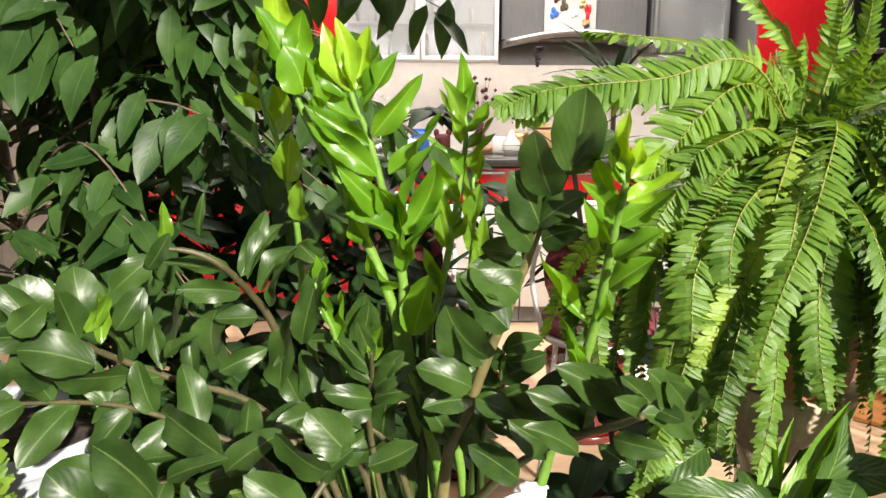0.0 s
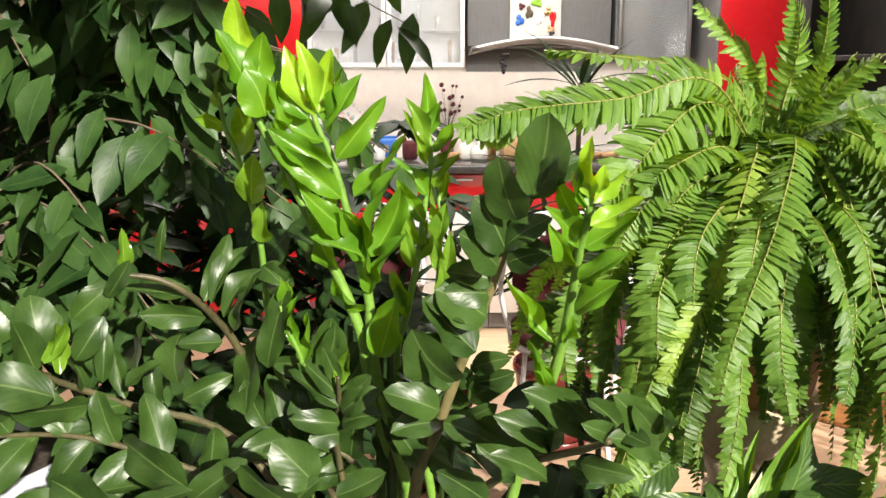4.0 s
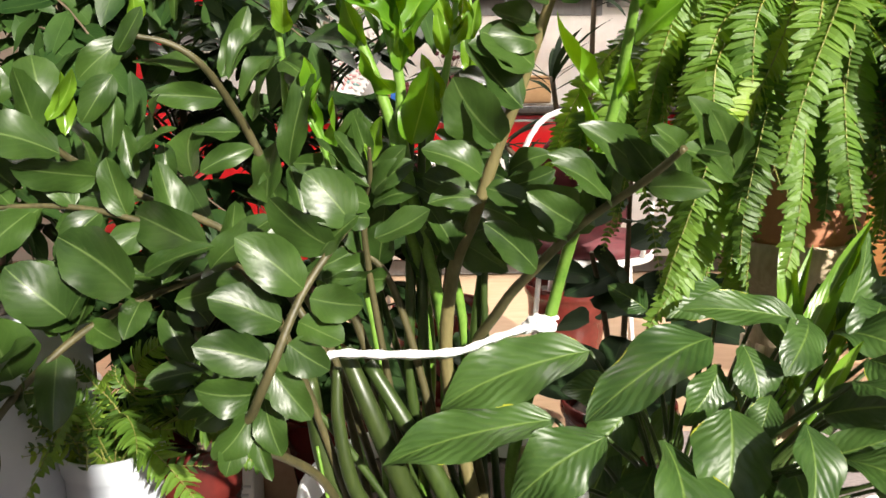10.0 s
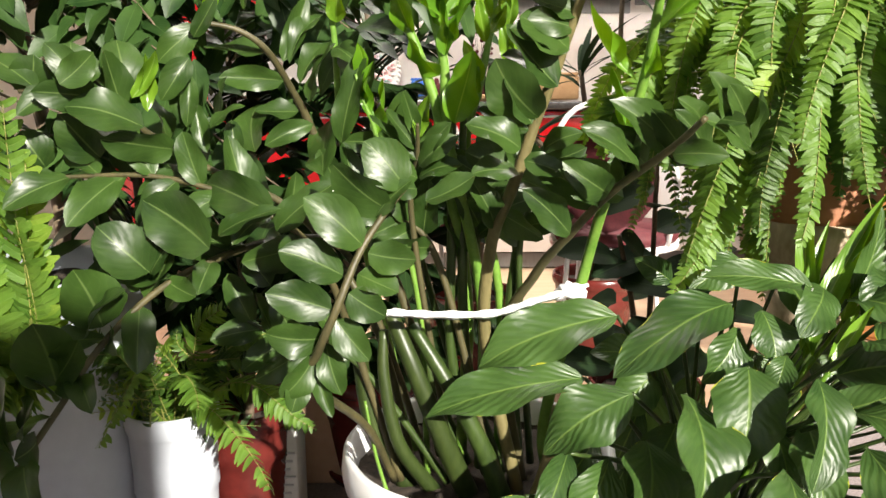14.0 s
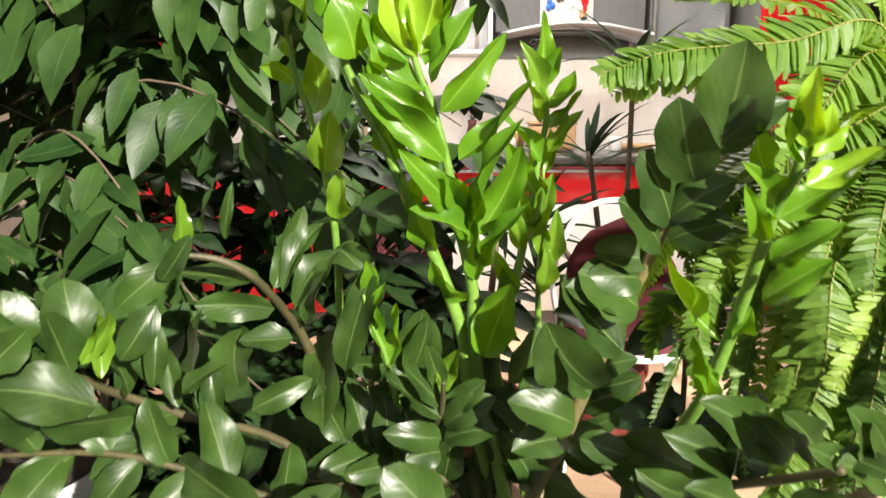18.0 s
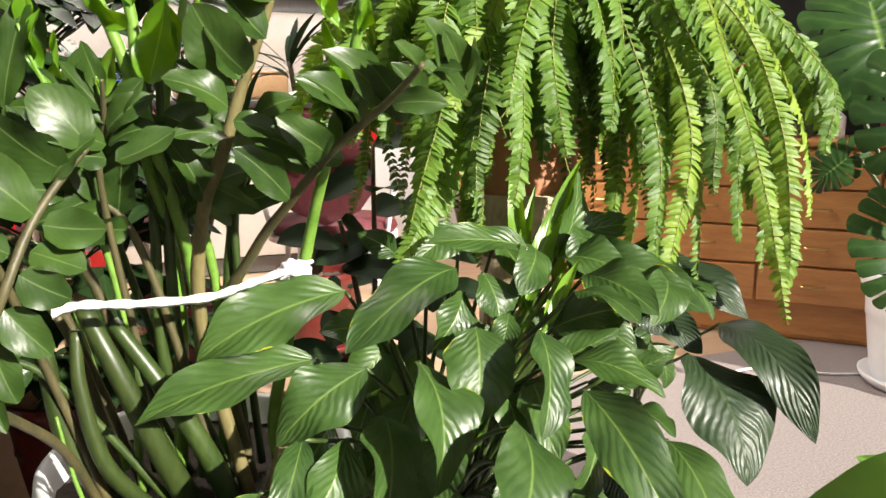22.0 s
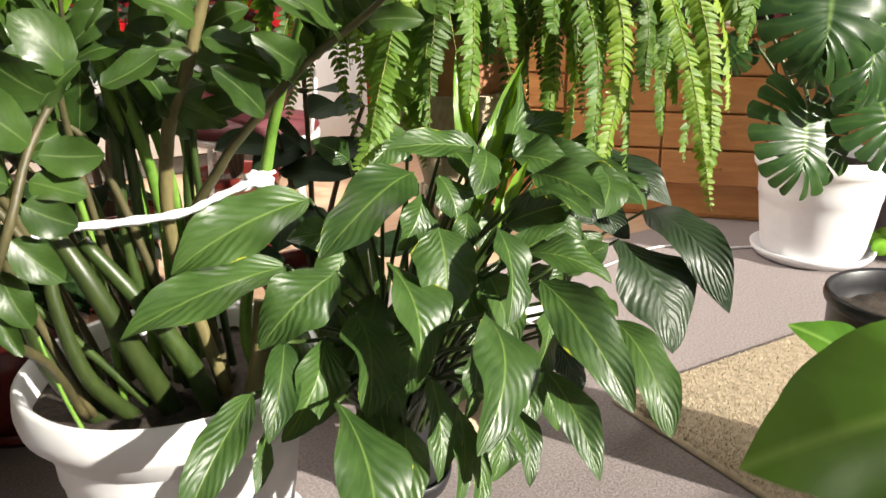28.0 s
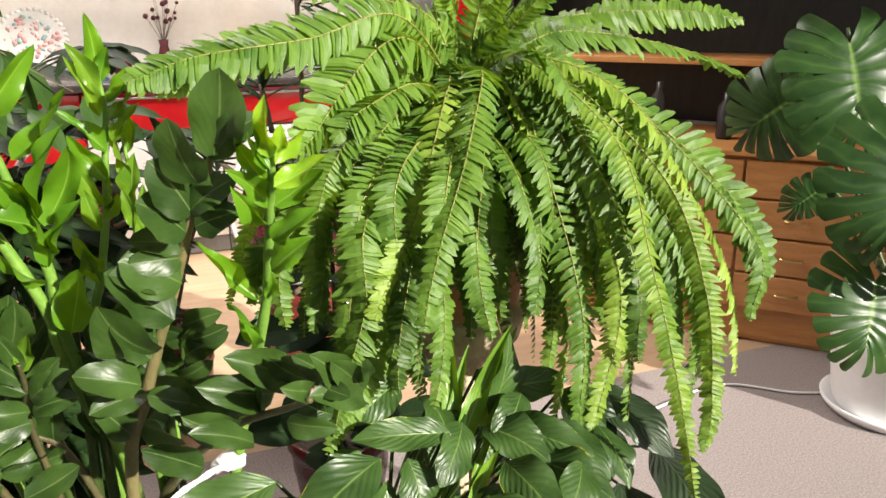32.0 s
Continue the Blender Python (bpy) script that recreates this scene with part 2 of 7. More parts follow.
# White plastic dimmed to blue-grey; the pots' shade is put into the colour.
WHITE_SHADED = surface("shaded_white_plastic", (0.44, 0.47, 0.53), (0.54, 0.57, 0.63), 6, 0.4, 0.02)
BLACK_PLASTIC = surface("black_plastic", (0.012, 0.012, 0.014), (0.025, 0.025, 0.028), 12, 0.4, 0.03)
OXBLOOD = surface("oxblood_glaze", (0.07, 0.012, 0.01), (0.13, 0.02, 0.016), 10, 0.25, 0.03)
SOIL = surface("potting_soil", (0.012, 0.009, 0.007), (0.07, 0.05, 0.035), 90, 0.95, 1.0)
CARPET = surface("grey_carpet", (0.165, 0.140, 0.138), (0.345, 0.295, 0.29), 170, 0.95, 0.8, fine=2.3)
LAMINATE = surface("tan_floor", (0.40, 0.27, 0.17), (0.52, 0.37, 0.25), 3, 0.45, 0.05, stretch=(1, 8, 1))
RUG_MAT = surface("cream_shag", (0.36, 0.295, 0.20), (0.60, 0.51, 0.375), 60, 0.95, 0.9)
PLASTER = surface("cream_plaster", (0.66, 0.61, 0.56), (0.78, 0.73, 0.68), 6, 0.7, 0.15)
TILE = surface("cream_marble", (0.78, 0.71, 0.66), (0.90, 0.85, 0.80), 5, 0.3, 0.02)
RED_GLOSS = surface("red_gloss", (0.52, 0.012, 0.018), (0.60, 0.02, 0.025), 5, 0.12, 0.0)
MAROON = surface("maroon_cloth", (0.06, 0.008, 0.012), (0.12, 0.016, 0.022), 30, 0.7, 0.2)
STEEL = surface("brushed_steel", (0.36, 0.36, 0.37), (0.48, 0.48, 0.49), 20, 0.35, 0.03, metal=0.9, stretch=(1, 1, 12))
GREY_PANEL = surface("grey_panel", (0.13, 0.128, 0.13), (0.17, 0.168, 0.17), 14, 0.4, 0.02, stretch=(6, 1, 1))
WHITE_PAINT = surface("white_paint", (0.76, 0.76, 0.77), (0.84, 0.84, 0.84), 6, 0.35, 0.02)
WORKTOP = surface("dark_worktop", (0.03, 0.028, 0.028), (0.09, 0.085, 0.085), 80, 0.2, 0.02)
WOOD = surface("orange_wood", (0.40, 0.17, 0.055), (0.57, 0.28, 0.10), 7, 0.38, 0.06, stretch=(1, 1, 7))
WOOD_LIGHT = surface("light_wood", (0.45, 0.26, 0.12), (0.6, 0.38, 0.2), 9, 0.45, 0.06, stretch=(1, 7, 1))
DARK_WOOD = surface("black_brown_shelf", (0.010, 0.008, 0.008), (0.03, 0.024, 0.022), 9, 0.4, 0.05, stretch=(6, 1, 1))
BRASS = surface("brass", (0.55, 0.38, 0.16), (0.7, 0.5, 0.25), 20, 0.3, 0.0, metal=1.0)
STONE = surface("carved_stone", (0.34, 0.25, 0.16), (0.62, 0.50, 0.36), 26, 0.75, 0.9, stretch=(1, 1, 0.35))
GAUZE = surface("white_gauze", (0.74, 0.74, 0.76), (0.86, 0.86, 0.87), 120, 0.9, 0.6)
CERAMIC = surface("glazed_ceramic", (0.72, 0.70, 0.67), (0.82, 0.8, 0.77), 8, 0.15, 0.02)
BLUE = surface("blue_plastic", (0.03, 0.12, 0.45), (0.05, 0.18, 0.6), 8, 0.3, 0.02)
PINK = surface("pink_glaze", (0.7, 0.36, 0.36), (0.8, 0.5, 0.48), 14, 0.25, 0.02)
TEAL = surface("teal_glaze", (0.3, 0.5, 0.48), (0.45, 0.62, 0.58), 14, 0.25, 0.02)
LIME = surface("lime_ball", (0.2, 0.5, 0.02), (0.3, 0.62, 0.04), 8, 0.4, 0.02)
PAPER = surface("paper", (0.5, 0.5, 0.49), (0.62, 0.62, 0.6), 8, 0.7, 0.02)
INK = surface("grey_print", (0.35, 0.36, 0.38), (0.45, 0.46, 0.48), 8, 0.7, 0.0)

GLASS, gn, gl, gb = material("frosted_glass")
gb.inputs["Base Color"].default_value = (0.86, 0.89, 0.91, 1)
gb.inputs["Roughness"].default_value = 0.14
gb.inputs["Transmission Weight"].default_value = 0.85


# ---- mesh helpers ----
def thing(name, at, label, category, group="", kind=""):
    e = new(name)
    e.empty_display_size = 0.05
    e.location = at
    return tagged(e, label, category, group, kind)


def link(name, mesh, parent=None, label="", m=None):
    ob = new(name, mesh)
    if parent is not None:
        ob.parent = parent
        if parent.type == "EMPTY":
            ob.matrix_parent_inverse = Matrix.Translation(-parent.location)
    if m is not None:
        ob.matrix_basis = m
    return tagged(ob, label)


def mesh_of(name, bm, mat, smooth=True):
    me = bpy.data.meshes.new(name)
    if smooth:
        for f in bm.faces:
            f.smooth = True
    bm.normal_update()
    bm.to_mesh(me)
    bm.free()
    me.materials.append(mat)
    return me


def part(name, bm, mat, parent=None, label="", smooth=True):
    return link(name, mesh_of(name, bm, mat, smooth), parent, label)


def box(bm, c, s, bevel=0.0, rz=0.0):
    r = bmesh.ops.create_cube(bm, size=1, matrix=pose(*c, 0, 0, rz) @ Matrix.Diagonal((*s, 1)))
    if bevel:
        es = list({e for v in r["verts"] for e in v.link_edges})
        bmesh.ops.bevel(bm, geom=es, offset=bevel, segments=2, affect="EDGES", profile=0.5)
    return bm


def boxed(c, s, bevel=0.004, rz=0.0):
    return box(bmesh.new(), c, s, bevel, rz)


def spin(bm, at, profile, n=40, wobble=0.0):
    """A turned form: (radius, height) pairs round a vertical axis."""
    rings = []
    for r, z in profile:
        rings.append([bm.verts.new((at[0] + r * (1 + wobble * math.sin(3 * a + 9 * z)) * math.cos(a), at[1] + r * (1 + wobble * math.sin(3 * a + 9 * z)) * math.sin(a), at[2] + z))
                      for a in (2 * math.pi * k / n for k in range(n))] if r > 1e-5 else [bm.verts.new((at[0], at[1], at[2] + z))])
    for a, b in zip(rings, rings[1:]):
        for k in range(n):
            if len(a) == 1 and len(b) > 1:
                bm.faces.new((a[0], b[k], b[(k + 1) % n]))
            elif len(b) == 1 and len(a) > 1:
                bm.faces.new((a[k], b[0], a[(k + 1) % n]))
            elif len(a) > 1:
                bm.faces.new((a[k], b[k], b[(k + 1) % n], a[(k + 1) % n]))
    bmesh.ops.recalc_face_normals(bm, faces=bm.faces)
    return bm


def curve_points(pts, n):
    """A smooth curve through the points, n + 1 places along it."""
    p = [Vector(q) for q in pts]
    p = [p[0] * 2 - p[1]] + p + [p[-1] * 2 - p[-2]]
    k = len(p) - 3
    out = []
    for i in range(n + 1):
        u = min(i * k / n, k - 1e-6)
        j, t = int(u), u - int(u)
        a, b, c, d = p[j:j + 4]
        out.append(0.5 * (2 * b + (c - a) * t + (2 * a - 5 * b + 4 * c - d) * t * t + (3 * b - a - 3 * c + d) * t ** 3))
    return out


def tube(bm, pts, r0, r1, sides=8, knots=0.0):
    prev, rings = None, []
    n = len(pts)
    for i, p in enumerate(pts):
        d = (pts[min(i + 1, n - 1)] - pts[max(i - 1, 0)]).normalized()
        x = (prev - d * prev.dot(d)).normalized() if prev is not None else d.orthogonal().normalized()
        prev = x
        y = d.cross(x)
        r = r0 + (r1 - r0) * i / (n - 1)
        r *= 1 + knots * (1 if i % 4 == 0 else 0)
        rings.append([bm.verts.new(p + (x * math.cos(a) + y * math.sin(a)) * r) for a in (2 * math.pi * k / sides for k in range(sides))])
    for a, b in zip(rings, rings[1:]):
        for k in range(sides):
            bm.faces.new((a[k], a[(k + 1) % sides], b[(k + 1) % sides], b[k]))
    bm.faces.new(rings[0][::-1])
    bm.faces.new(rings[-1])
    return bm


PROFILE = {
    "oval": lambda t: math.sin(math.pi * t ** 0.92) ** 0.52 * (1 - 0.12 * t ** 6),
    "lance": lambda t: math.sin(math.pi * min(1, t ** 0.78)) ** 0.8,
    "lily": lambda t: math.sin(math.pi * min(1, t ** 0.88)) ** 0.74,
    "strap": lambda t: min(1, 6 * t) * (1 - t ** 3) ** 0.8,
}


def leaf_into(bm, m, L, W, form="oval", arch=0.1, fold=0.12, wave=0.0, seed=0.0, nu=2, nv=8, twist=0.0):
    """A leaf from the origin of m along its y, facing its z."""
    uv = bm.loops.layers.uv.verify()
    rows, f = [], PROFILE[form]
    for j in range(nv + 1):
        t = j / nv
        w = max(0.5 * W * f(t) * (1 + 0.13 * wave * math.sin(21 * t + 3 * seed)), 0.0006)
        row = []
        for i in range(-nu, nu + 1):
            s = i / nu
            z = arch * L * 4 * t * (1 - t) + abs(s) * w * fold + wave * w * s * s * math.sin(9 * t + seed + (2.0 if s > 0 else 0))
            x = s * w * (1 - 0.3 * abs(fold) * abs(s))
            a = twist * t
            x, z = x * math.cos(a) - (z - arch * L * 4 * t * (1 - t)) * math.sin(a), z + x * math.sin(a)
            row.append(bm.verts.new(m @ Vector((x + 0.03 * L * math.sin(2.5 * t + seed) * t, t * L, z))))
        rows.append(row)
    for j in range(nv):
        for i in range(2 * nu):
            q = bm.faces.new((rows[j][i], rows[j][i + 1], rows[j + 1][i + 1], rows[j + 1][i]))
            for lp, (a, b) in zip(q.loops, ((i, j), (i + 1, j), (i + 1, j + 1), (i, j + 1))):
                lp[uv].uv = (a / (2 * nu), b / nv)
    return bm


def frame_of(base, tip, face):
    """A pose at base, y towards tip, z as near to face as can be; and the length."""
    b, y = Vector(base), Vector(tip) - Vector(base)
    L = y.length
    y.normalize()
    z = Vector(face) - y * Vector(face).dot(y)
    if z.length < 1e-4:
        z = y.orthogonal()
    z.normalize()
    x = y.cross(z)
    m = Matrix((x, y, z)).transposed().to_4x4()
    m.translation = b
    return m, L


TO_LENS = Vector((-0.1, -0.85, 0.5))

# ---- structure ----
def slab(name, c, s, mat, bevel=0.0):
    return tagged(part(name, boxed(c, s, bevel), mat, None, "", False), kind="structure")


tagged(slab("floor", (0.5, 0.45, -0.03), (6.4, 3.06, 0.06), CARPET), "grey short-pile carpet with faint tracks")
tagged(slab("kitchen_floor", (0.5, 3.27, -0.032), (6.4, 2.58, 0.06), LAMINATE), "tan wood-look kitchen floor")
tagged(slab("wall_north", (0.5, 4.52, 1.35), (6.4, 0.12, 2.7), PLASTER), "cream plaster kitchen wall")
tagged(slab("wall_west", (-2.7, 1.7, 1.35), (0.12, 5.8, 2.7), PLASTER), "cream plaster wall")
tagged(slab("wall_east", (3.72, 1.7, 1.35), (0.12, 5.8, 2.7), PLASTER), "cream plaster wall")
tagged(slab("ceiling", (0.5, 1.7, 2.76), (6.6, 6.0, 0.12), WHITE_PAINT), "white ceiling")
SILL, HEAD = 0.8, 2.6
tagged(slab("wall_south", (0.5, -1.12, SILL / 2), (6.4, 0.16, SILL), PLASTER), "plaster wall below the window")
tagged(slab("wall_south_head", (0.5, -1.12, (HEAD + 2.7) / 2), (6.4, 0.16, 2.7 - HEAD), PLASTER), "plaster wall above the window")
# Added block, out of view, that shades the planters at lower left.
tagged(slab("sun_block_south", (-1.04, -1.12, (SILL + 1.59) / 2), (3.32, 0.158, 1.59 - SILL), PLASTER), "unseen plaster block added to keep low sun off the left side")
win = tagged(thing("window_1", (0.5, -1.12, SILL), "wide white-framed window band in sunshine", "window"), kind="structure")
for x in (3.6,):
    part("window_mullion", boxed((x, -1.16, (SILL + HEAD) / 2), (0.06, 0.06, HEAD - SILL - 0.004), 0.006), WHITE_PAINT, win)
part("window_sill", boxed((2.2, -1.02, SILL + 0.016), (2.86, 0.3, 0.028), 0.006), WHITE_PAINT, win)

# ---- kitchen ----
K = 3.86
tagged(slab("backsplash", (0.3, 4.452, 1.12), (5.0, 0.012, 0.5), TILE), "cream marbled splashback")
worktop = tagged(part("worktop", boxed((0.615, 4.15, 0.855), (3.57, 0.62, 0.04), 0.008), WORKTOP), "dark speckled kitchen worktop on red units", "worktop")


def base_unit(x, w):
    u = thing("base_cabinet", (x, 4.15, 0), "glossy red kitchen base unit with white panel", "cabinet", "red base units")
    part("body", boxed((x, 4.18, 0.46), (w - 0.004, 0.54, 0.74), 0.002), GREY_PANEL, u)
    part("plinth", boxed((x, 4.16, 0.045), (w - 0.004, 0.5, 0.08), 0.002), GREY_PANEL, u)
    d = part("drawer_front", boxed((x, K + 0.03, 0.735), (w - 0.008, 0.022, 0.18), 0.003), RED_GLOSS, u)
    part("handle", boxed((x, K + 0.008, 0.80), (w * 0.7, 0.012, 0.012), 0.004), STEEL, d)
    return u


for i, (x, w) in enumerate(((-0.985, 0.37), (-0.5, 0.6), (0.1, 0.6), (0.7, 0.6), (1.3, 0.6), (1.9, 0.6))):
    u = base_unit(x, w)
    low = RED_GLOSS if i in (0, 1, 5) else WHITE_PAINT
    part("door", boxed((x, K + 0.03, 0.365), (w - 0.008, 0.022, 0.54), 0.003), low, u)

wall_unit = thing("glass_wall_cabinet", (-0.12, 4.28, 1.37), "white-framed wall cabinet with frosted glass doors", "cabinet")
part("body", boxed((-0.13, 4.31, 1.69), (0.82, 0.28, 0.63), 0.003), WHITE_PAINT, wall_unit)
for x in (-0.335, 0.078):
    d = part("door", boxed((x, 4.135, 1.69), (0.405, 0.006, 0.62), 0.001), GLASS, wall_unit, "frosted glass door")
    for dx, dz, sx, sz in ((-0.192, 0, 0.022, 0.64), (0.192, 0, 0.022, 0.64), (0, -0.309, 0.362, 0.022), (0, 0.309, 0.362, 0.022)):
        part("frame", boxed((x + dx, 4.122, 1.69 + dz), (sx, 0.026, sz), 0.003), WHITE_PAINT, d)
for z in (1.56, 1.76):
    part("shelf", boxed((-0.13, 4.152, z), (0.76, 0.026, 0.012), 0.002), WHITE_PAINT, wall_unit)
kr = random.Random(9)
for i in range(22):
    x, z, h = -0.49 + 0.033 * i, (1.392, 1.567, 1.767)[i % 3], kr.uniform(0.05, 0.13)
    part("tumbler", spin(bmesh.new(), (x, 4.152, z), [(0, 0), (0.009, 0), (0.012, h), (0.010, h), (0.008, 0.006), (0, 0.006)], 14), (CERAMIC, INK, WHITE_PAINT, WOOD_LIGHT)[kr.randrange(4)], wall_unit)
glass_unit = thing("glass_wall_cabinet", (1.28, 4.28, 1.42), "grey wall cabinet with a steel-framed glass door", "cabinet")
part("body", boxed((1.29, 4.31, 1.72), (0.4, 0.28, 0.62), 0.003), GREY_PANEL, glass_unit)
d = part("door", boxed((1.29, 4.145, 1.72), (0.39, 0.006, 0.6), 0.001), GLASS, glass_unit, "glass door")
for dx in (-0.185, 0.185):
    part("frame", boxed((1.29 + dx, 4.13, 1.72), (0.02, 0.022, 0.61), 0.003), STEEL, d)
hood_unit = thing("cooker_hood", (0.68, 4.2, 1.43), "grey wall unit with an arched steel cooker hood", "cooker hood")
part("body", boxed((0.68, 4.3, 1.76), (0.76, 0.3, 0.56), 0.003), GREY_PANEL, hood_unit)
bm = bmesh.new()
arc = []
for i in range(15):
    u = i / 14
    arc.append((0.31 + 0.75 * u, 1.44 + 0.055 * math.sin(math.pi * u)))
lo = [[bm.verts.new((x, y, z + dz)) for x, z in arc] for y, dz in ((3.98, 0), (3.98, 0.026), (4.3, 0.035), (4.3, 0.0))]
for a, b in ((0, 1), (1, 2), (2, 3), (3, 0)):
    for i in range(14):
        bm.faces.new((lo[a][i], lo[a][i + 1], lo[b][i + 1], lo[b][i]))
bm.faces.new([lo[k][0] for k in range(4)][::-1])
bm.faces.new([lo[k][14] for k in range(4)])
part("visor", bm, STEEL, hood_unit, "arched brushed steel visor")
part("back_panel", boxed((0.68, 4.40, 1.42), (0.74, 0.03, 0.12), 0.002), GREY_PANEL, hood_unit)
board = thing("magnet_board", (0.655, 4.13, 1.52), "white board with small coloured fridge magnets", "board")
part("panel", boxed((0.655, 4.136, 1.67), (0.27, 0.012, 0.31), 0.003), PAPER, board)
for x, z, w, h, mt in ((0.57, 1.61, 0.04, 0.05, BLUE), (0.58, 1.68, 0.03, 0.03, MAROON), (0.62, 1.65, 0.035, 0.055, BARK), (0.675, 1.62, 0.035, 0.06, CERAMIC), (0.72, 1.655, 0.035, 0.045, BRASS),
                       (0.745, 1.62, 0.03, 0.075, RED_GLOSS), (0.735, 1.565, 0.035, 0.035, WOOD_LIGHT), (0.66, 1.7, 0.05, 0.04, LIME), (0.74, 1.545, 0.03, 0.025, BLACK_PLASTIC)):
    blob = bmesh.new()
    for k in range(4):
        dx, dz = 0.32 * w * math.cos(2.1 * k + 40 * x), 0.32 * h * math.sin(2.1 * k + 40 * x)
        bmesh.ops.create_icosphere(blob, subdivisions=2, radius=1.0, matrix=Matrix.Translation((x + dx, 4.126, z + dz)) @ Matrix.Diagonal((w * 0.34, 0.007, h * 0.34, 1)))
    part("magnet", blob, mt, board)
for x, w, z0, z1 in ((-0.86, 0.6, 1.37, 2.2),):
    u = thing("red_wall_cabinet", (x, 4.28, z0), "glossy red kitchen wall cabinet", "cabinet", "red wall units")
    part("body", boxed((x, 4.31, (z0 + z1) / 2), (w - 0.006, 0.28, z1 - z0), 0.003), GREY_PANEL, u)
    part("door", boxed((x, 4.145, (z0 + z1) / 2), (w - 0.01, 0.022, z1 - z0), 0.003), RED_GLOSS, u)
u = thing("red_tall_cabinet", (-1.43, 4.14, 0), "tall glossy red kitchen cabinet beside the worktop", "cabinet")
part("body", boxed((-1.43, 4.14, 1.079), (0.5, 0.62, 2.15), 0.003), GREY_PANEL, u)
for z, h in ((0.46, 0.78), (1.08, 0.42), (1.72, 0.82)):
    d = part("door", boxed((-1.43, 3.818, z), (0.49, 0.022, h), 0.003), RED_GLOSS, u)
    part("handle", boxed((-1.43, 3.80, z + h / 2 - 0.03), (0.36, 0.012, 0.012), 0.004), STEEL, d)
u = thing("red_tall_cabinet", (1.75, 3.98, 0), "tall glossy red kitchen cabinet", "cabinet")
part("body", boxed((1.78, 4.18, 1.62), (0.46, 0.5, 1.28), 0.003), GREY_PANEL, u)
part("door", boxed((1.78, 3.915, 1.62), (0.45, 0.022, 1.27), 0.003), RED_GLOSS, u)
part("side_panel", boxed((1.78, 4.18, 0.932), (0.46, 0.5, 0.09), 0.003), GREY_PANEL, u)
tagged(slab("partition_wall", (2.55, 3.72, 1.35), (0.95, 0.1, 2.69), surface("brown_wall", (0.13, 0.11, 0.105), (0.18, 0.155, 0.15), 4, 0.7, 0.05)), "dark brown partition wall")


# small things on the worktop
def turned(name, at, profile, mat, label, category, group=""):
    ob = part(name, spin(bmesh.new(), at, profile, 28), mat)
    return tagged(ob, label, category, group)


TOP = 0.877
PLATE = pose(-0.405, 4.37, TOP + 0.163, 76, 0, 0) @ Matrix.Diagonal((0.8, 0.8, 0.8, 1))
plate = thing("display_plate", (-0.405, 4.36, TOP), "round china plate with pink roses and a lace rim, on edge", "plate")
bm = bmesh.new()
spin(bm, (0, 0, 0), [(0, 0), (0.11, 0.0), (0.13, 0.008), (0.185, 0.02), (0.19, 0.025), (0.18, 0.025), (0.13, 0.014), (0.0, 0.008)], 48)
bmesh.ops.transform(bm, matrix=PLATE, verts=bm.verts)
part("dish", bm, CERAMIC, plate)
pr = random.Random(4)
for i in range(96):
    a, r = pr.uniform(0, 6.28), 0.155 * math.sqrt(pr.random())
    b = bmesh.new()
    bmesh.ops.create_icosphere(b, subdivisions=1, radius=pr.uniform(0.008, 0.024), matrix=PLATE @ Matrix.Translation((r * math.cos(a), r * math.sin(a), 0.011 + max(0.0, 0.2 * (r - 0.115)) + 0.03 * r)) @ pose(0, 0, 0, 0, 0, 90 * a) @ Matrix.Diagonal((1, 0.7, 0.2, 1)))
    part("rose_print", b, (PINK, PINK, TEAL, PINK, CERAMIC)[i % 5], plate)
for i in range(36):
    a = 2 * math.pi * i / 36
    b = bmesh.new()
    bmesh.ops.create_icosphere(b, subdivisions=1, radius=0.016, matrix=PLATE @ Matrix.Translation((0.192 * math.cos(a), 0.192 * math.sin(a), 0.023)) @ Matrix.Diagonal((1, 1, 0.3, 1)))
    part("lace_scallop", b, CERAMIC, plate)
JAR = [(0, 0), (0.03, 0), (0.034, 0.01), (0.034, 0.06), (0.028, 0.075), (0, 0.078)]
for x, y, s, mt, lb in ((-0.18, 4.2, 1.0, WHITE_PAINT, "small white jar on the worktop"), 
                        (0.3, 4.22, 1.2, CERAMIC, "white cup on the worktop"), (0.42, 4.26, 1.5, BRASS, "amber jar on the worktop"), (0.95, 4.2, 1.0, CERAMIC, "white cup on the worktop"), (-0.6, 4.25, 1.6, CERAMIC, "pale jar on the worktop")):
    turned("jar", (x, y, TOP), [(r * s, z * s) for r, z in JAR], mt, lb, "jar", "jars on the worktop")
mug = thing("animal_mug", (-0.01, 4.28, TOP), "red-brown china mug with two round ears", "mug")
part("body", spin(bmesh.new(), (-0.01, 4.28, TOP), [(0, 0), (0.036, 0), (0.043, 0.012), (0.044, 0.08), (0.04, 0.098), (0.034, 0.1), (0.034, 0.03), (0, 0.02)], 28), MAROON, mug)
for dx in (-0.034, 0.034):
    b = bmesh.new()
    bmesh.ops.create_icosphere(b, subdivisions=2, radius=0.018, matrix=Matrix.Translation((-0.01 + dx, 4.265, TOP + 0.108)) @ Matrix.Diagonal((0.9, 0.5, 1.2, 1)))
    part("ear", b, MAROON, mug)
packet = thing("blue_packet", (-0.135, 4.3, TOP), "crumpled blue and yellow foil packet on the worktop", "packet")
part("packet_body", boxed((-0.135, 4.3, TOP + 0.058), (0.1, 0.035, 0.115), 0.012), BLUE, packet)
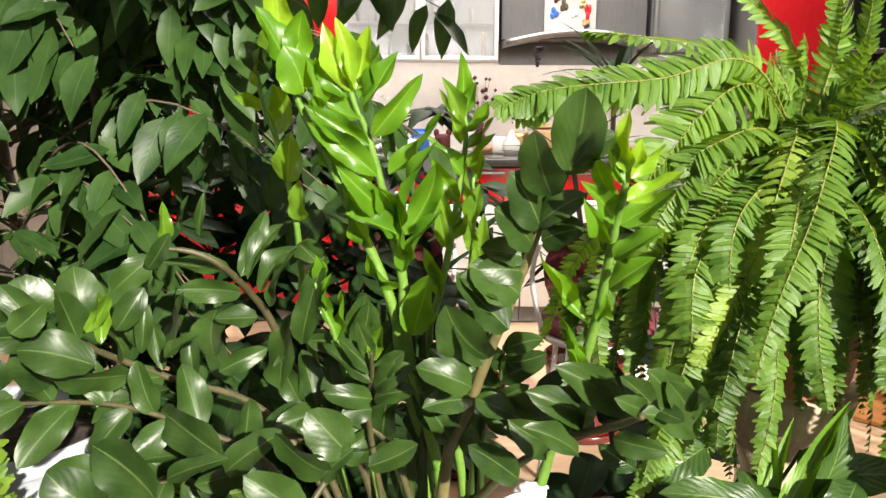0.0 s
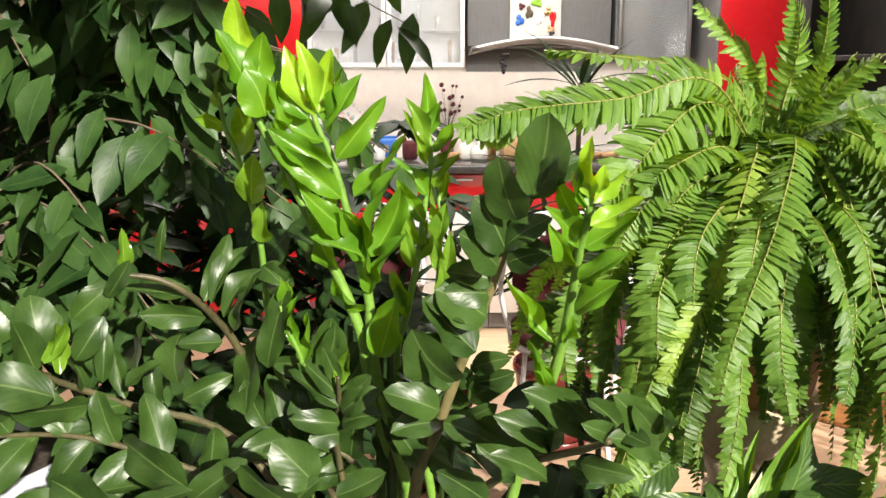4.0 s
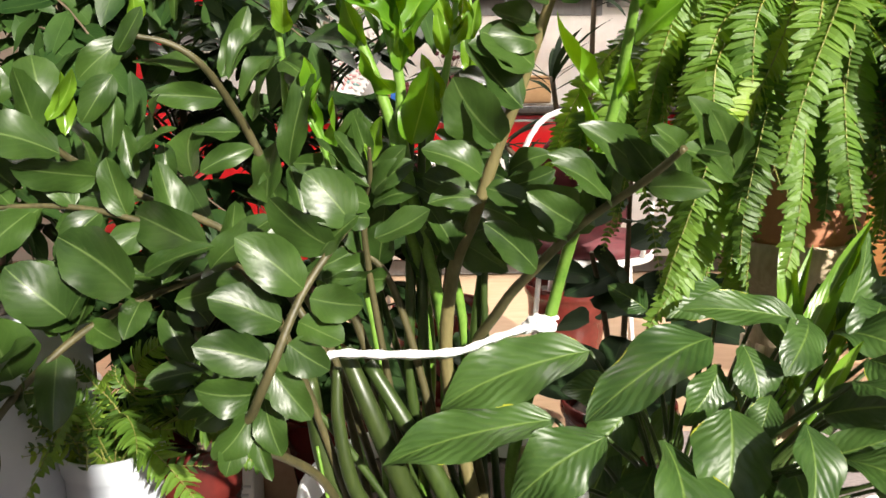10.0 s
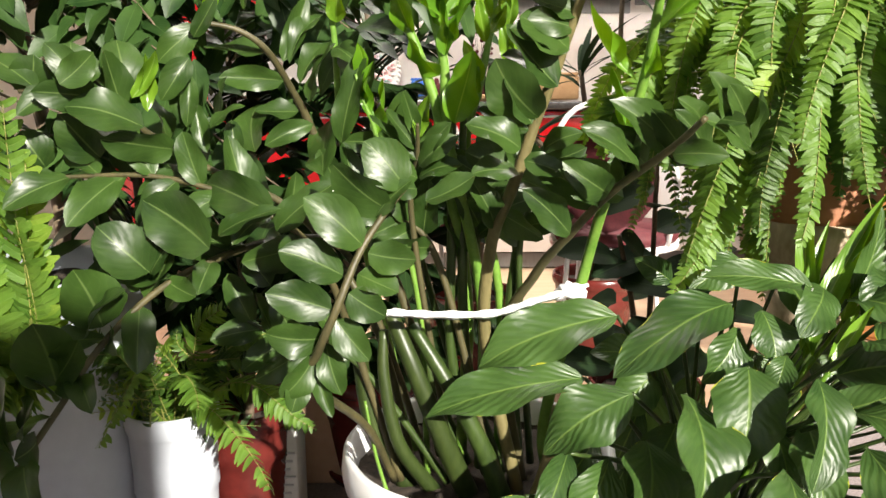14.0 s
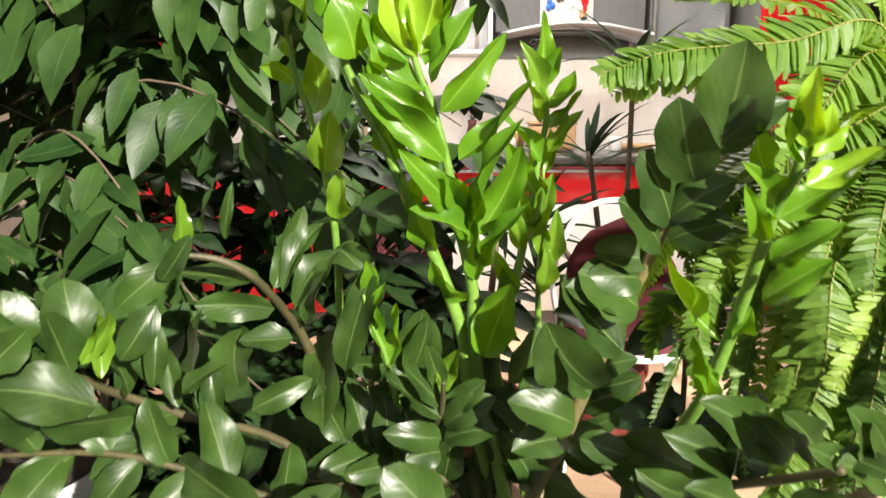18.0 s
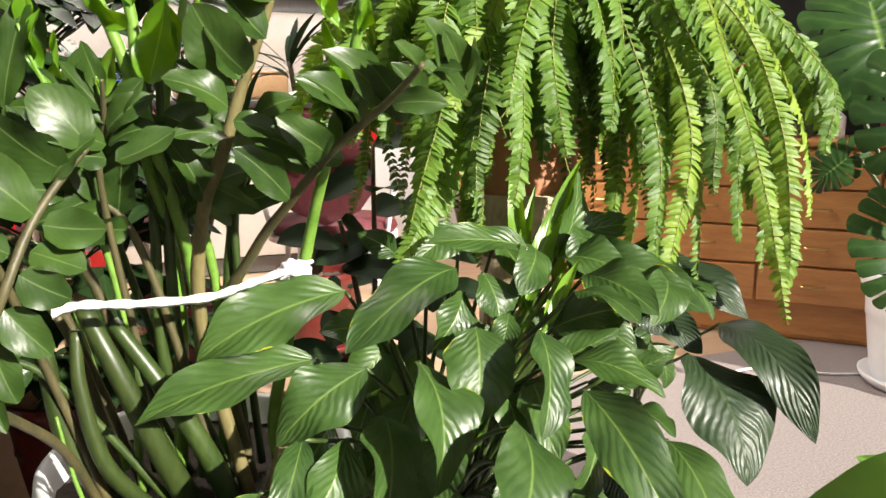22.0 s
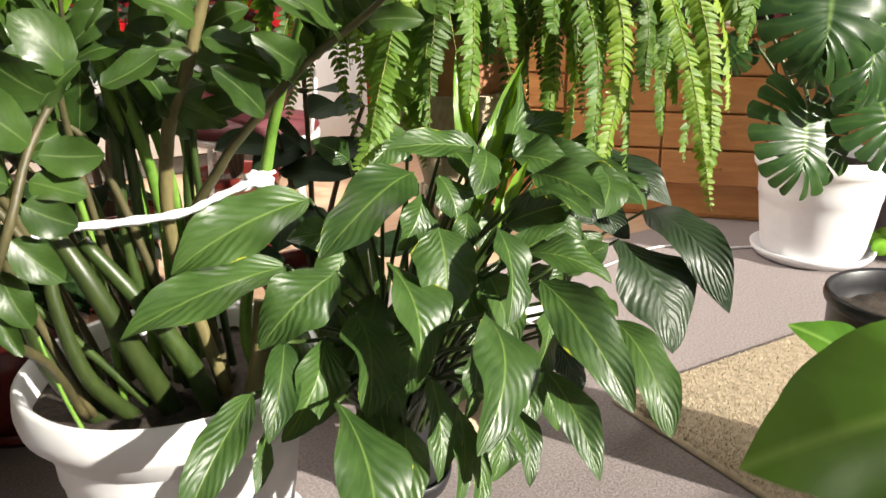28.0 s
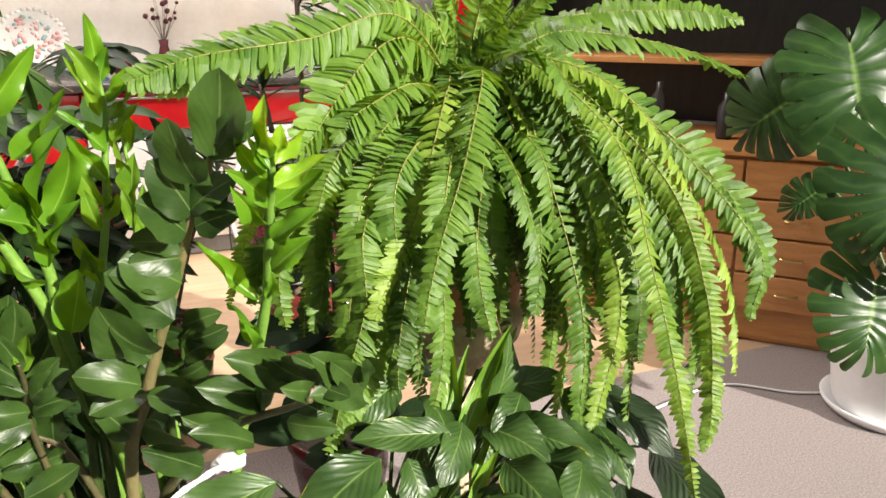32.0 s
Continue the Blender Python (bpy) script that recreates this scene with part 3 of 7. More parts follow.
part("packet_seal", boxed((-0.135, 4.3, TOP + 0.122), (0.104, 0.006, 0.014), 0.002), BLUE, packet)
part("packet_print", boxed((-0.15, 4.281, TOP + 0.06), (0.04, 0.004, 0.04), 0.001), BRASS, packet)
basket = thing("wooden_bread_box", (0.62, 4.28, TOP), "small brown wooden box on the worktop", "box")
part("body", boxed((0.62, 4.28, TOP + 0.07), (0.24, 0.16, 0.13), 0.012), WOOD_LIGHT, basket)
part("lid", boxed((0.62, 4.28, TOP + 0.145), (0.25, 0.17, 0.016), 0.006), WOOD_LIGHT, basket)
for x in (0.22, 0.99, 1.1):
    turned("wooden_bowl", (x, 4.25, TOP), [(0, 0), (0.05, 0), (0.075, 0.035), (0.07, 0.037), (0, 0.012)], WOOD_LIGHT, "turned wooden bowl on the worktop", "bowl", "wooden bowls")
turned("hen_ornament", (0.36, 4.1, TOP), [(0, 0), (0.035, 0), (0.05, 0.03), (0.045, 0.07), (0.02, 0.1), (0.018, 0.12), (0, 0.135)], CERAMIC, "white and brown china hen on the worktop", "ornament")
vase = thing("vase_of_dried_flowers", (0.2, 4.36, TOP), "red dried flowers in a dark vase", "vase")
part("vase", spin(bmesh.new(), (0.2, 4.36, TOP), [(0, 0), (0.03, 0), (0.04, 0.06), (0.02, 0.13), (0.026, 0.16), (0.0, 0.15)], 24), MAROON, vase)
for i in range(16):
    b = bmesh.new()
    p0 = Vector((0.2, 4.36, TOP + 0.14))
    p1 = p0 + Vector((pr.uniform(-0.09, 0.09), pr.uniform(-0.04, 0.04), pr.uniform(0.1, 0.27)))
    tube(b, [p0, (p0 + p1) / 2, p1], 0.0015, 0.001, 5)
    tw = part("twig", b, BARK, vase)
    b = bmesh.new()
    bmesh.ops.create_icosphere(b, subdivisions=1, radius=pr.uniform(0.008, 0.016), matrix=Matrix.Translation(p1))
    part("flower_head", b, MAROON, tw)
grapes = thing("hanging_grapes", (0.475, 4.12, 1.33), "small black grape bunch hanging under the hood", "ornament")
for i in range(22):
    b = bmesh.new()
    z = pr.random()
    bmesh.ops.create_icosphere(b, subdivisions=1, radius=0.011, matrix=Matrix.Translation((0.475 + pr.uniform(-0.018, 0.018) * (1.2 - z), 4.0 + pr.uniform(-0.015, 0.015), 1.43 - 0.09 * z)))
    part("grape", b, BLACK_PLASTIC, grapes)


# ---- red chairs at the kitchen bar ----
def chair(x, y, rz):
    c = thing("wire_chair", (0, 0, 0), "white wire-legged chair with a maroon seat and back", "chair", "red kitchen chairs")
    part("seat", spin(bmesh.new(), (0, 0, 0.46), [(0, 0), (0.19, 0), (0.2, 0.015), (0.19, 0.04), (0, 0.05)], 32), MAROON, c)
    part("seat_ring", spin(bmesh.new(), (0, 0, 0.44), [(0.17, 0), (0.2, 0), (0.2, 0.018), (0.17, 0.018), (0.17, 0)], 32), WHITE_PAINT, c)
    for a in (45, 135, 225, 315):
        ca, sa = math.cos(radians(a)), math.sin(radians(a))
        part("leg", tube(bmesh.new(), [Vector((0.17 * ca, 0.17 * sa, 0.45)), Vector((0.19 * ca, 0.19 * sa, 0.2)), Vector((0.22 * ca, 0.22 * sa, 0.0))], 0.008, 0.008, 8), WHITE_PAINT, c)
    back = [Vector((-0.17, 0.1, 0.46)), Vector((-0.19, 0.17, 0.66)), Vector((-0.12, 0.2, 0.84)), Vector((0, 0.2, 0.88)), Vector((0.12, 0.2, 0.84)), Vector((0.19, 0.17, 0.66)), Vector((0.17, 0.1, 0.46))]
    part("back_hoop", tube(bmesh.new(), curve_points(back, 24), 0.008, 0.008, 8), WHITE_PAINT, c)
    bm = bmesh.new()
    leaf_into(bm, Matrix.Translation((0, 0.185, 0.5)) @ pose(0, 0, 0, 84, 0, 0), 0.34, 0.3, "oval", 0.02, 0.05, 0, 0, 4, 8)
    bmesh.ops.solidify(bm, geom=bm.faces, thickness=0.02)
    part("back_pad", bm, MAROON, c, "maroon back pad")
    c.matrix_basis = pose(x, y, 0, 0, 0, rz)
    return c


chair(0.5, 2.3, 160)
chair(-0.2, 2.5, 200)

# ---- chest of drawers and dark shelves ----
CH = pose(2.095, 2.03, 0, 0, 0, -46.5)
chest = thing("chest_of_drawers", (2.095, 2.03, 0), "orange-brown wooden chest with small brass pulls", "chest of drawers")


def placed(bm, m):
    bmesh.ops.transform(bm, matrix=m, verts=bm.verts)
    return bm


part("body", placed(boxed((-0.1, 0.26, 0.36), (1.5, 0.5, 0.69), 0.004), CH), WOOD, chest, smooth=False)
part("plinth", placed(boxed((-0.1, 0.03, 0.06), (1.5, 0.03, 0.115), 0.004), CH), WOOD, chest, smooth=False)
part("top", placed(boxed((-0.1, 0.25, 0.712), (1.54, 0.54, 0.022), 0.005), CH), WOOD, chest, smooth=False)
for i in range(4):
    for j in range(4):
        x, z = -0.66 + 0.375 * i, 0.205 + 0.139 * j
        d = part("drawer", placed(boxed((x, -0.002, z), (0.366, 0.022, 0.131), 0.004), CH), WOOD, chest, smooth=False)
        part("pull", placed(tube(bmesh.new(), curve_points([(x - 0.035, -0.014, z), (x - 0.03, -0.03, z), (x + 0.03, -0.03, z), (x + 0.035, -0.014, z)], 10), 0.0055, 0.0055, 8), CH), BRASS, d)
shelf = thing("dark_wall_unit", (2.75, 2.7, 0), "dark brown shelving with an orange wood shelf edge", "shelving")
for c, s in (((-0.1, 0.62, 1.7), (2.4, 0.03, 1.95)), ((-1.1, 0.45, 1.7), (0.03, 0.34, 1.95)), ((0.9, 0.45, 1.7), (0.03, 0.34, 1.95)), ((-0.1, 0.45, 1.35), (2.0, 0.34, 0.02))):
    part("panel", placed(boxed(c, s, 0.002), CH), DARK_WOOD, shelf, smooth=False)
part("shelf_board", placed(boxed((-0.1, 0.43, 1.0), (1.97, 0.36, 0.024), 0.003), CH), WOOD, shelf, "orange wood shelf", smooth=False)
for k, (x, h, mt) in enumerate(((-0.2, 0.17, BLACK_PLASTIC), (0.02, 0.14, BARK), (0.13, 0.11, WHITE_PAINT), (0.3, 0.16, MAROON), (-0.45, 0.2, DARK_WOOD))):
    p = CH @ Vector((x, 0.2, 0.724))
    turned("bottle", p, [(0, 0), (0.028, 0), (0.03, 0.01), (0.03, h * 0.7), (0.014, h * 0.85), (0.014, h), (0, h)], mt, "small bottle standing on the chest", "bottle", "bottles on the chest")

# ---- rug ----
rug = part("shag_rug", boxed((1.9, 0.42, 0.008), (2.02, 1.34, 0.016), 0.006), RUG_MAT)
tagged(rug, "cream shaggy rug on the grey carpet", "rug")
rr = random.Random(8)
bm = bmesh.new()
for i in range(26000):
    x, y = 0.895 + 1.1 * rr.random() ** 1.3, 1.085 - 0.75 * rr.random()
    a, h = rr.uniform(0, 6.28), rr.uniform(0.004, 0.010)
    dx, dy = 0.0016 * math.cos(a), 0.0016 * math.sin(a)
    b = 0.006
    v = [bm.verts.new(q) for q in ((x - dx, y - dy, 0.014), (x + dx, y + dy, 0.014), (x + dy * 2 + rr.uniform(-b, b), y - dx * 2 + rr.uniform(-b, b), 0.014 + h))]
    bm.faces.new(v)
tagged(part("pile", bm, RUG_MAT, rug), kind="stuff")
wire = part("white_cable", tube(bmesh.new(), curve_points([(1.45, 1.75, 0.006), (1.75, 1.8, 0.006), (1.95, 1.66, 0.006), (2.15, 1.62, 0.006), (2.3, 1.75, 0.006)], 40), 0.004, 0.004, 6), WHITE_PLASTIC)
tagged(wire, "thin white cable lying on the carpet", "cable")


# ---- plants ----
def pot(e, at, r, h, mat, soil=True, rim=0.03, foot=0.72, saucer=True, band=True, neck=0.93):
    """A flared pot with a rolled rim, soil and a saucer, under the thing e."""
    x, y, z = at
    z += 0.012 if saucer else 0
    prof = [(0, 0), (r * foot * 0.96, 0), (r * foot, 0.008)]
    for k in range(1, 9):
        u = k / 9
        prof.append((r * (foot + (neck - foot) * u ** 0.8), h * 0.86 * u))
        if band and k == 6:
            prof.append((r * (foot + (neck - foot) * u ** 0.8) + 0.003, h * 0.86 * u + 0.004))
    prof += [(r * neck, h - rim * 1.4), (r * (neck + 0.03), h - rim * 1.3), (r * 0.985, h - rim * 1.1), (r * 1.0, h - rim * 0.7), (r * 0.985, h - rim * 0.15), (r * 0.955, h), (r * 0.92, h - 0.006), (r * 0.9, h - 0.03), (r * 0.87, h - 0.09), (0, h - 0.09)]
    p = part("pot", spin(bmesh.new(), (x, y, z), prof, 56), mat, e)
    if soil:
        bm = bmesh.new()
        n = 18
        bmesh.ops.create_grid(bm, x_segments=n, y_segments=n, size=r * 0.9)
        for v in bm.verts:
            rr_ = math.hypot(v.co.x, v.co.y)
            if rr_ > r * 0.885:
                v.co *= r * 0.885 / rr_
            v.co.z = z + h - 0.045 + 0.012 * noise.noise(Vector((v.co.x * 30 + x, v.co.y * 30, 0)))
            v.co.x += x
            v.co.y += y
        part("soil", bm, SOIL, e, "dark potting soil")
    if saucer:
        part("saucer", spin(bmesh.new(), (x, y, at[2]), [(0, 0.002), (r * foot * 1.12, 0.002), (r * foot * 1.22, 0.02), (r * foot * 1.25, 0.034), (r * foot * 1.2, 0.036), (r * foot * 1.1, 0.012), (0, 0.011)], 48), mat, e)
    return p


# leaf blades that many leaflets share
ZZ_FORMS = {}


def zz_blade(mat, form, wide, k):
    key = (mat.name, form, round(wide, 2), k)
    if key not in ZZ_FORMS:
        g = random.Random(k * 7 + 1)
        young = form == "lance"
        arch = (-0.12, 0.10, -0.2, 0.04)[k] if young else (0.10, 0.05, -0.05, 0.14)[k]
        bm = leaf_into(bmesh.new(), Matrix.Identity(4), 1.0, wide * 0.55, form, arch, (0.35 if young else 0.2) + 0.15 * g.random(), 0.35 if young else 0.22, k, 4, 12, g.uniform(-0.7, 0.7) if young else g.uniform(-0.35, 0.35))
        ZZ_FORMS[key] = mesh_of("leaflet", bm, mat)
    return ZZ_FORMS[key]


zr = random.Random(21)


def zz_leaflet(stem, base, way, face, size, mat, wide=1.0):
    young = mat is not OLD
    m, _ = frame_of(base, Vector(base) + Vector(way), face)
    me = zz_blade(mat, "lance" if young else "oval", wide * (0.74 if young else 1.0), zr.randrange(4))
    return link("leaflet", me, stem, "", m @ Matrix.Diagonal((size, size, size, 1)))


def leaf_at(stem, base, tip, width, mat, sunny=False):
    """One leaflet of known base, tip and width."""
    young = mat is not OLD
    face = TO_LENS + Vector((zr.uniform(-0.75, 0.65), 0, zr.uniform(-0.65, 0.5)))
    if zr.random() < 0.2 or sunny:
        face = Vector((0.44, -0.84, 0.31)) if sunny else Vector((0.16, -0.88, 0.42)) + Vector((zr.uniform(-0.15, 0.15), 0, zr.uniform(-0.12, 0.12)))
    m, L = frame_of(base, tip, face)
    me = zz_blade(mat, "lance" if young else "oval", 1.0, zr.randrange(4))
    return link("leaflet", me, stem, "", m @ Matrix.Diagonal((width * 1.2 / 0.55, L * (1.08 if young else 1.03), L, 1)))


def zz_stem(plant, pts, r0, r1, cane, mat, fill=None):
    """One ZZ stem: a tapering, jointed cane; fill = (leaflets, their size, start along the stem, spread)."""
    c = curve_points(pts, 48)
    stem = part("stem", tube(bmesh.new(), c, r0, r1 * 0.85, 10, 0.05), cane, plant)
    n, size, start, spread = fill or (0, 0, 0, 0)
    for i in range(n):
        u = start + (1 - start) * (i + 0.4) / n
        j = min(int(u * 48), 46)
        p = c[j].lerp(c[j + 1], u * 48 - j)
        d = (c[min(j + 2, 48)] - c[max(j - 1, 0)]).normalized()
        side = d.cross(TO_LENS).normalized() * (1 if i % 2 else -1)
        up = side.cross(d)
        if up.dot(TO_LENS) < 0:
            up = -up
        open_ = spread * zr.uniform(0.7, 1.25)
        way = d * math.cos(open_) + side * math.sin(open_) + up * zr.uniform(-0.3, 0.4)
        face = up + side * zr.uniform(-0.5, 0.5) + Vector((zr.uniform(-0.4, 0.4), 0, zr.uniform(-0.2, 0.5)))
        zz_leaflet(stem, p, way, face, size * zr.uniform(0.85, 1.15), mat)
    return stem


zz_plant = thing("zz_plant", (0.0, 1.07, 0), "large ZZ plant with bright new shoots in a white pot", "potted plant")
pot(zz_plant, (0.0, 1.07, 0), 0.216, 0.348, WHITE_PLASTIC, rim=0.05, foot=0.66, neck=0.86)
s = zz_stem(zz_plant, [(0.0, 1.04, 0.33), (0.0, 1.0, 0.6), (-0.047, 0.975, 0.832), (-0.053, 0.965, 0.933), (-0.069, 0.96, 1.002), (-0.08, 0.955, 1.061), (-0.096, 0.95, 1.122), (-0.109, 0.945, 1.154), (-0.118, 0.94, 1.188)], 0.0085, 0.0035, STEM_NEW, NEW)
leaf_at(s, (-0.111, 0.94, 1.168), (-0.14, 0.93, 1.244), 0.027, NEWEST)
leaf_at(s, (-0.113, 0.94, 1.175), (-0.127, 0.93, 1.25), 0.024, NEWEST)
leaf_at(s, (-0.107, 0.94, 1.171), (-0.091, 0.93, 1.241), 0.027, NEWEST)
leaf_at(s, (-0.103, 0.94, 1.161), (-0.079, 0.93, 1.221), 0.027, NEW)
leaf_at(s, (-0.097, 0.94, 1.144), (-0.056, 0.93, 1.211), 0.027, NEW)
leaf_at(s, (-0.088, 0.94, 1.116), (-0.029, 0.93, 1.185), 0.03, NEW)
leaf_at(s, (-0.119, 0.94, 1.164), (-0.152, 0.93, 1.205), 0.026, NEW)
leaf_at(s, (-0.101, 0.94, 1.137), (-0.162, 0.93, 1.173), 0.03, NEW)
leaf_at(s, (-0.091, 0.94, 1.106), (-0.161, 0.93, 1.151), 0.031, NEW)
leaf_at(s, (-0.082, 0.94, 1.067), (-0.159, 0.93, 1.129), 0.031, NEW)
leaf_at(s, (-0.069, 0.955, 1.068), (-0.007, 0.92, 1.142), 0.025, NEW)
leaf_at(s, (-0.054, 0.955, 1.001), (-0.011, 0.92, 1.103), 0.037, NEW)
leaf_at(s, (-0.049, 0.955, 0.991), (-0.011, 0.92, 1.078), 0.034, NEW)
leaf_at(s, (-0.063, 0.955, 1.01), (-0.124, 0.92, 1.078), 0.032, NEW)
leaf_at(s, (-0.057, 0.955, 0.992), (-0.115, 0.92, 1.023), 0.032, NEW)
leaf_at(s, (-0.046, 0.955, 0.958), (-0.005, 0.92, 1.023), 0.027, NEW)
leaf_at(s, (-0.04, 0.955, 0.858), (-0.021, 0.92, 0.942), 0.044, NEW)
leaf_at(s, (-0.058, 0.955, 0.98), (-0.082, 0.92, 1.052), 0.025, NEW)
leaf_at(s, (-0.052, 0.955, 0.943), (-0.055, 0.92, 1.009), 0.022, NEW)
s = zz_stem(zz_plant, [(-0.03, 1.05, 0.33), (-0.02, 1.02, 0.6), (-0.056, 0.98, 0.824), (-0.062, 0.975, 0.875), (-0.089, 0.97, 0.955), (-0.116, 0.965, 1.016), (-0.142, 0.96, 1.079), (-0.173, 0.955, 1.143), (-0.184, 0.95, 1.175), (-0.194, 0.945, 1.229)], 0.0095, 0.004, STEM_NEW, NEW)
leaf_at(s, (-0.196, 0.945, 1.215), (-0.2, 0.93, 1.298), 0.036, NEWEST)
leaf_at(s, (-0.19, 0.945, 1.202), (-0.218, 0.93, 1.263), 0.041, NEW)
leaf_at(s, (-0.178, 0.945, 1.198), (-0.169, 0.93, 1.259), 0.035, NEW)
leaf_at(s, (-0.171, 0.945, 1.167), (-0.188, 0.93, 1.219), 0.053, NEW)
leaf_at(s, (-0.151, 0.945, 1.147), (-0.161, 0.93, 1.202), 0.024, NEW)
leaf_at(s, (-0.137, 0.945, 1.112), (-0.16, 0.93, 1.158), 0.027, NEW)
leaf_at(s, (-0.123, 0.965, 1.068), (-0.148, 0.95, 1.114), 0.037, NEW)
leaf_at(s, (-0.129, 0.965, 1.082), (-0.111, 0.95, 1.126), 0.022, NEW)
leaf_at(s, (-0.108, 0.965, 1.001), (-0.124, 0.95, 1.057), 0.027, NEW)
leaf_at(s, (-0.094, 0.965, 0.971), (-0.113, 0.95, 1.022), 0.03, NEW)
leaf_at(s, (-0.059, 0.965, 0.919), (-0.094, 0.95, 0.964), 0.035, NEW)
leaf_at(s, (-0.116, 0.965, 1.031), (-0.091, 0.95, 1.076), 0.025, NEW)
leaf_at(s, (-0.142, 0.965, 1.104), (-0.124, 0.95, 1.14), 0.025, NEW)
s = zz_stem(zz_plant, [(-0.1, 1.1, 0.33), (-0.16, 1.1, 0.6), (-0.204, 1.08, 0.841), (-0.205, 1.08, 0.844), (-0.208, 1.06, 0.992), (-0.229, 1.05, 1.105), (-0.243, 1.04, 1.151), (-0.247, 1.03, 1.196)], 0.007, 0.003, STEM_NEW, NEW2)
leaf_at(s, (-0.225, 1.05, 1.113), (-0.224, 1.03, 1.175), 0.034, NEW2)
leaf_at(s, (-0.216, 1.05, 1.047), (-0.204, 1.03, 1.112), 0.042, NEW2)
leaf_at(s, (-0.25, 1.05, 1.174), (-0.241, 1.03, 1.225), 0.029, NEW2)
leaf_at(s, (-0.201, 1.05, 0.994), (-0.196, 1.03, 1.049), 0.029, NEW2)
leaf_at(s, (-0.246, 1.05, 1.147), (-0.277, 1.03, 1.163), 0.024, NEW2)
leaf_at(s, (-0.236, 1.05, 1.196), (-0.266, 1.03, 1.233), 0.032, OLD)
leaf_at(s, (-0.246, 1.05, 1.211), (-0.22, 1.03, 1.254), 0.029, NEW2)
leaf_at(s, (-0.205, 1.05, 0.961), (-0.174, 1.03, 0.941), 0.033, OLD)
leaf_at(s, (-0.201, 1.05, 0.953), (-0.159, 1.03, 0.941), 0.041, OLD)
s = zz_stem(zz_plant, [(-0.08, 1.0, 0.34), (-0.09, 1.0, 0.6), (-0.138, 0.99, 0.807), (-0.149, 0.985, 0.857), (-0.162, 0.98, 0.891), (-0.17, 0.98, 0.922)], 0.005, 0.002, STEM_NEW, NEW)
leaf_at(s, (-0.16, 0.985, 0.88), (-0.146, 0.97, 0.934), 0.019, NEW)
leaf_at(s, (-0.144, 0.985, 0.84), (-0.135, 0.97, 0.911), 0.024, NEW)
leaf_at(s, (-0.168, 0.985, 0.896), (-0.165, 0.97, 0.957), 0.019, NEW)
leaf_at(s, (-0.151, 0.985, 0.861), (-0.156, 0.97, 0.909), 0.016, NEW)
s = zz_stem(zz_plant, [(0.03, 1.06, 0.33), (0.03, 1.06, 0.6), (-0.019, 1.035, 0.813), (-0.004, 1.03, 0.899), (0.012, 1.03, 0.98), (0.023, 1.02, 1.068), (0.029, 1.01, 1.11), (0.025, 1.01, 1.163)], 0.0075, 0.003, STEM_NEW, NEW2)
leaf_at(s, (0.025, 1.01, 1.137), (0.023, 1.0, 1.215), 0.023, NEW)
leaf_at(s, (0.024, 1.01, 1.125), (-0.001, 1.0, 1.185), 0.018, NEW2)
leaf_at(s, (0.029, 1.01, 1.12), (0.055, 1.0, 1.156), 0.021, NEW)
leaf_at(s, (0.031, 1.01, 1.098), (0.062, 1.0, 1.137), 0.02, NEW2)
leaf_at(s, (0.023, 1.01, 1.103), (-0.004, 1.0, 1.17), 0.018, NEW2)
leaf_at(s, (0.025, 1.01, 1.061), (-0.021, 1.0, 1.112), 0.023, NEW)
leaf_at(s, (0.02, 1.01, 1.027), (-0.014, 1.0, 1.081), 0.023, NEW)
leaf_at(s, (0.032, 1.01, 1.073), (0.065, 1.0, 1.115), 0.017, NEW2)
leaf_at(s, (0.012, 1.01, 0.996), (-0.015, 1.0, 1.057), 0.022, NEW2)
leaf_at(s, (0.004, 1.01, 0.964), (-0.006, 1.0, 1.018), 0.02, NEW2)
leaf_at(s, (0.016, 1.01, 0.988), (0.023, 1.0, 1.03), 0.015, NEW2)
leaf_at(s, (-0.001, 1.01, 0.912), (-0.024, 1.0, 0.963), 0.022, NEW2)
leaf_at(s, (0.011, 1.01, 0.976), (0.03, 1.0, 1.009), 0.017, NEW2)
leaf_at(s, (-0.005, 1.01, 0.896), (-0.015, 1.0, 0.947), 0.019, NEW2)
leaf_at(s, (0.027, 1.01, 1.144), (0.039, 1.0, 1.181), 0.017, NEW)
s = zz_stem(zz_plant, [(0.05, 1.1, 0.33), (0.06, 1.1, 0.6), (0.04, 1.1, 0.87), (0.045, 1.1, 0.991), (0.04, 1.1, 1.067)], 0.006, 0.002, STEM_NEW, NEW2)
leaf_at(s, (0.045, 1.1, 1.008), (0.035, 1.09, 1.086), 0.022, NEW2)
leaf_at(s, (0.042, 1.1, 0.97), (0.053, 1.09, 1.038), 0.027, NEW2)
leaf_at(s, (0.045, 1.1, 0.918), (0.058, 1.09, 0.995), 0.022, NEW2)
leaf_at(s, (0.042, 1.1, 0.94), (0.033, 1.09, 0.993), 0.02, NEW2)
leaf_at(s, (0.044, 1.1, 1.042), (0.048, 1.09, 1.092), 0.017, NEW2)
leaf_at(s, (0.04, 1.1, 0.888), (0.046, 1.09, 0.951), 0.022, NEW2)
s = zz_stem(zz_plant, [(0.1, 0.98, 0.33), (0.091, 0.99, 0.425), (0.137, 1.0, 0.61), (0.156, 0.97, 0.722), (0.167, 0.88, 0.837), (0.178, 0.85, 0.912), (0.18, 0.82, 0.974), (0.182, 0.79, 1.038), (0.181, 0.76, 1.073), (0.178, 0.74, 1.11)], 0.0095, 0.004, STEM_NEW, NEW)
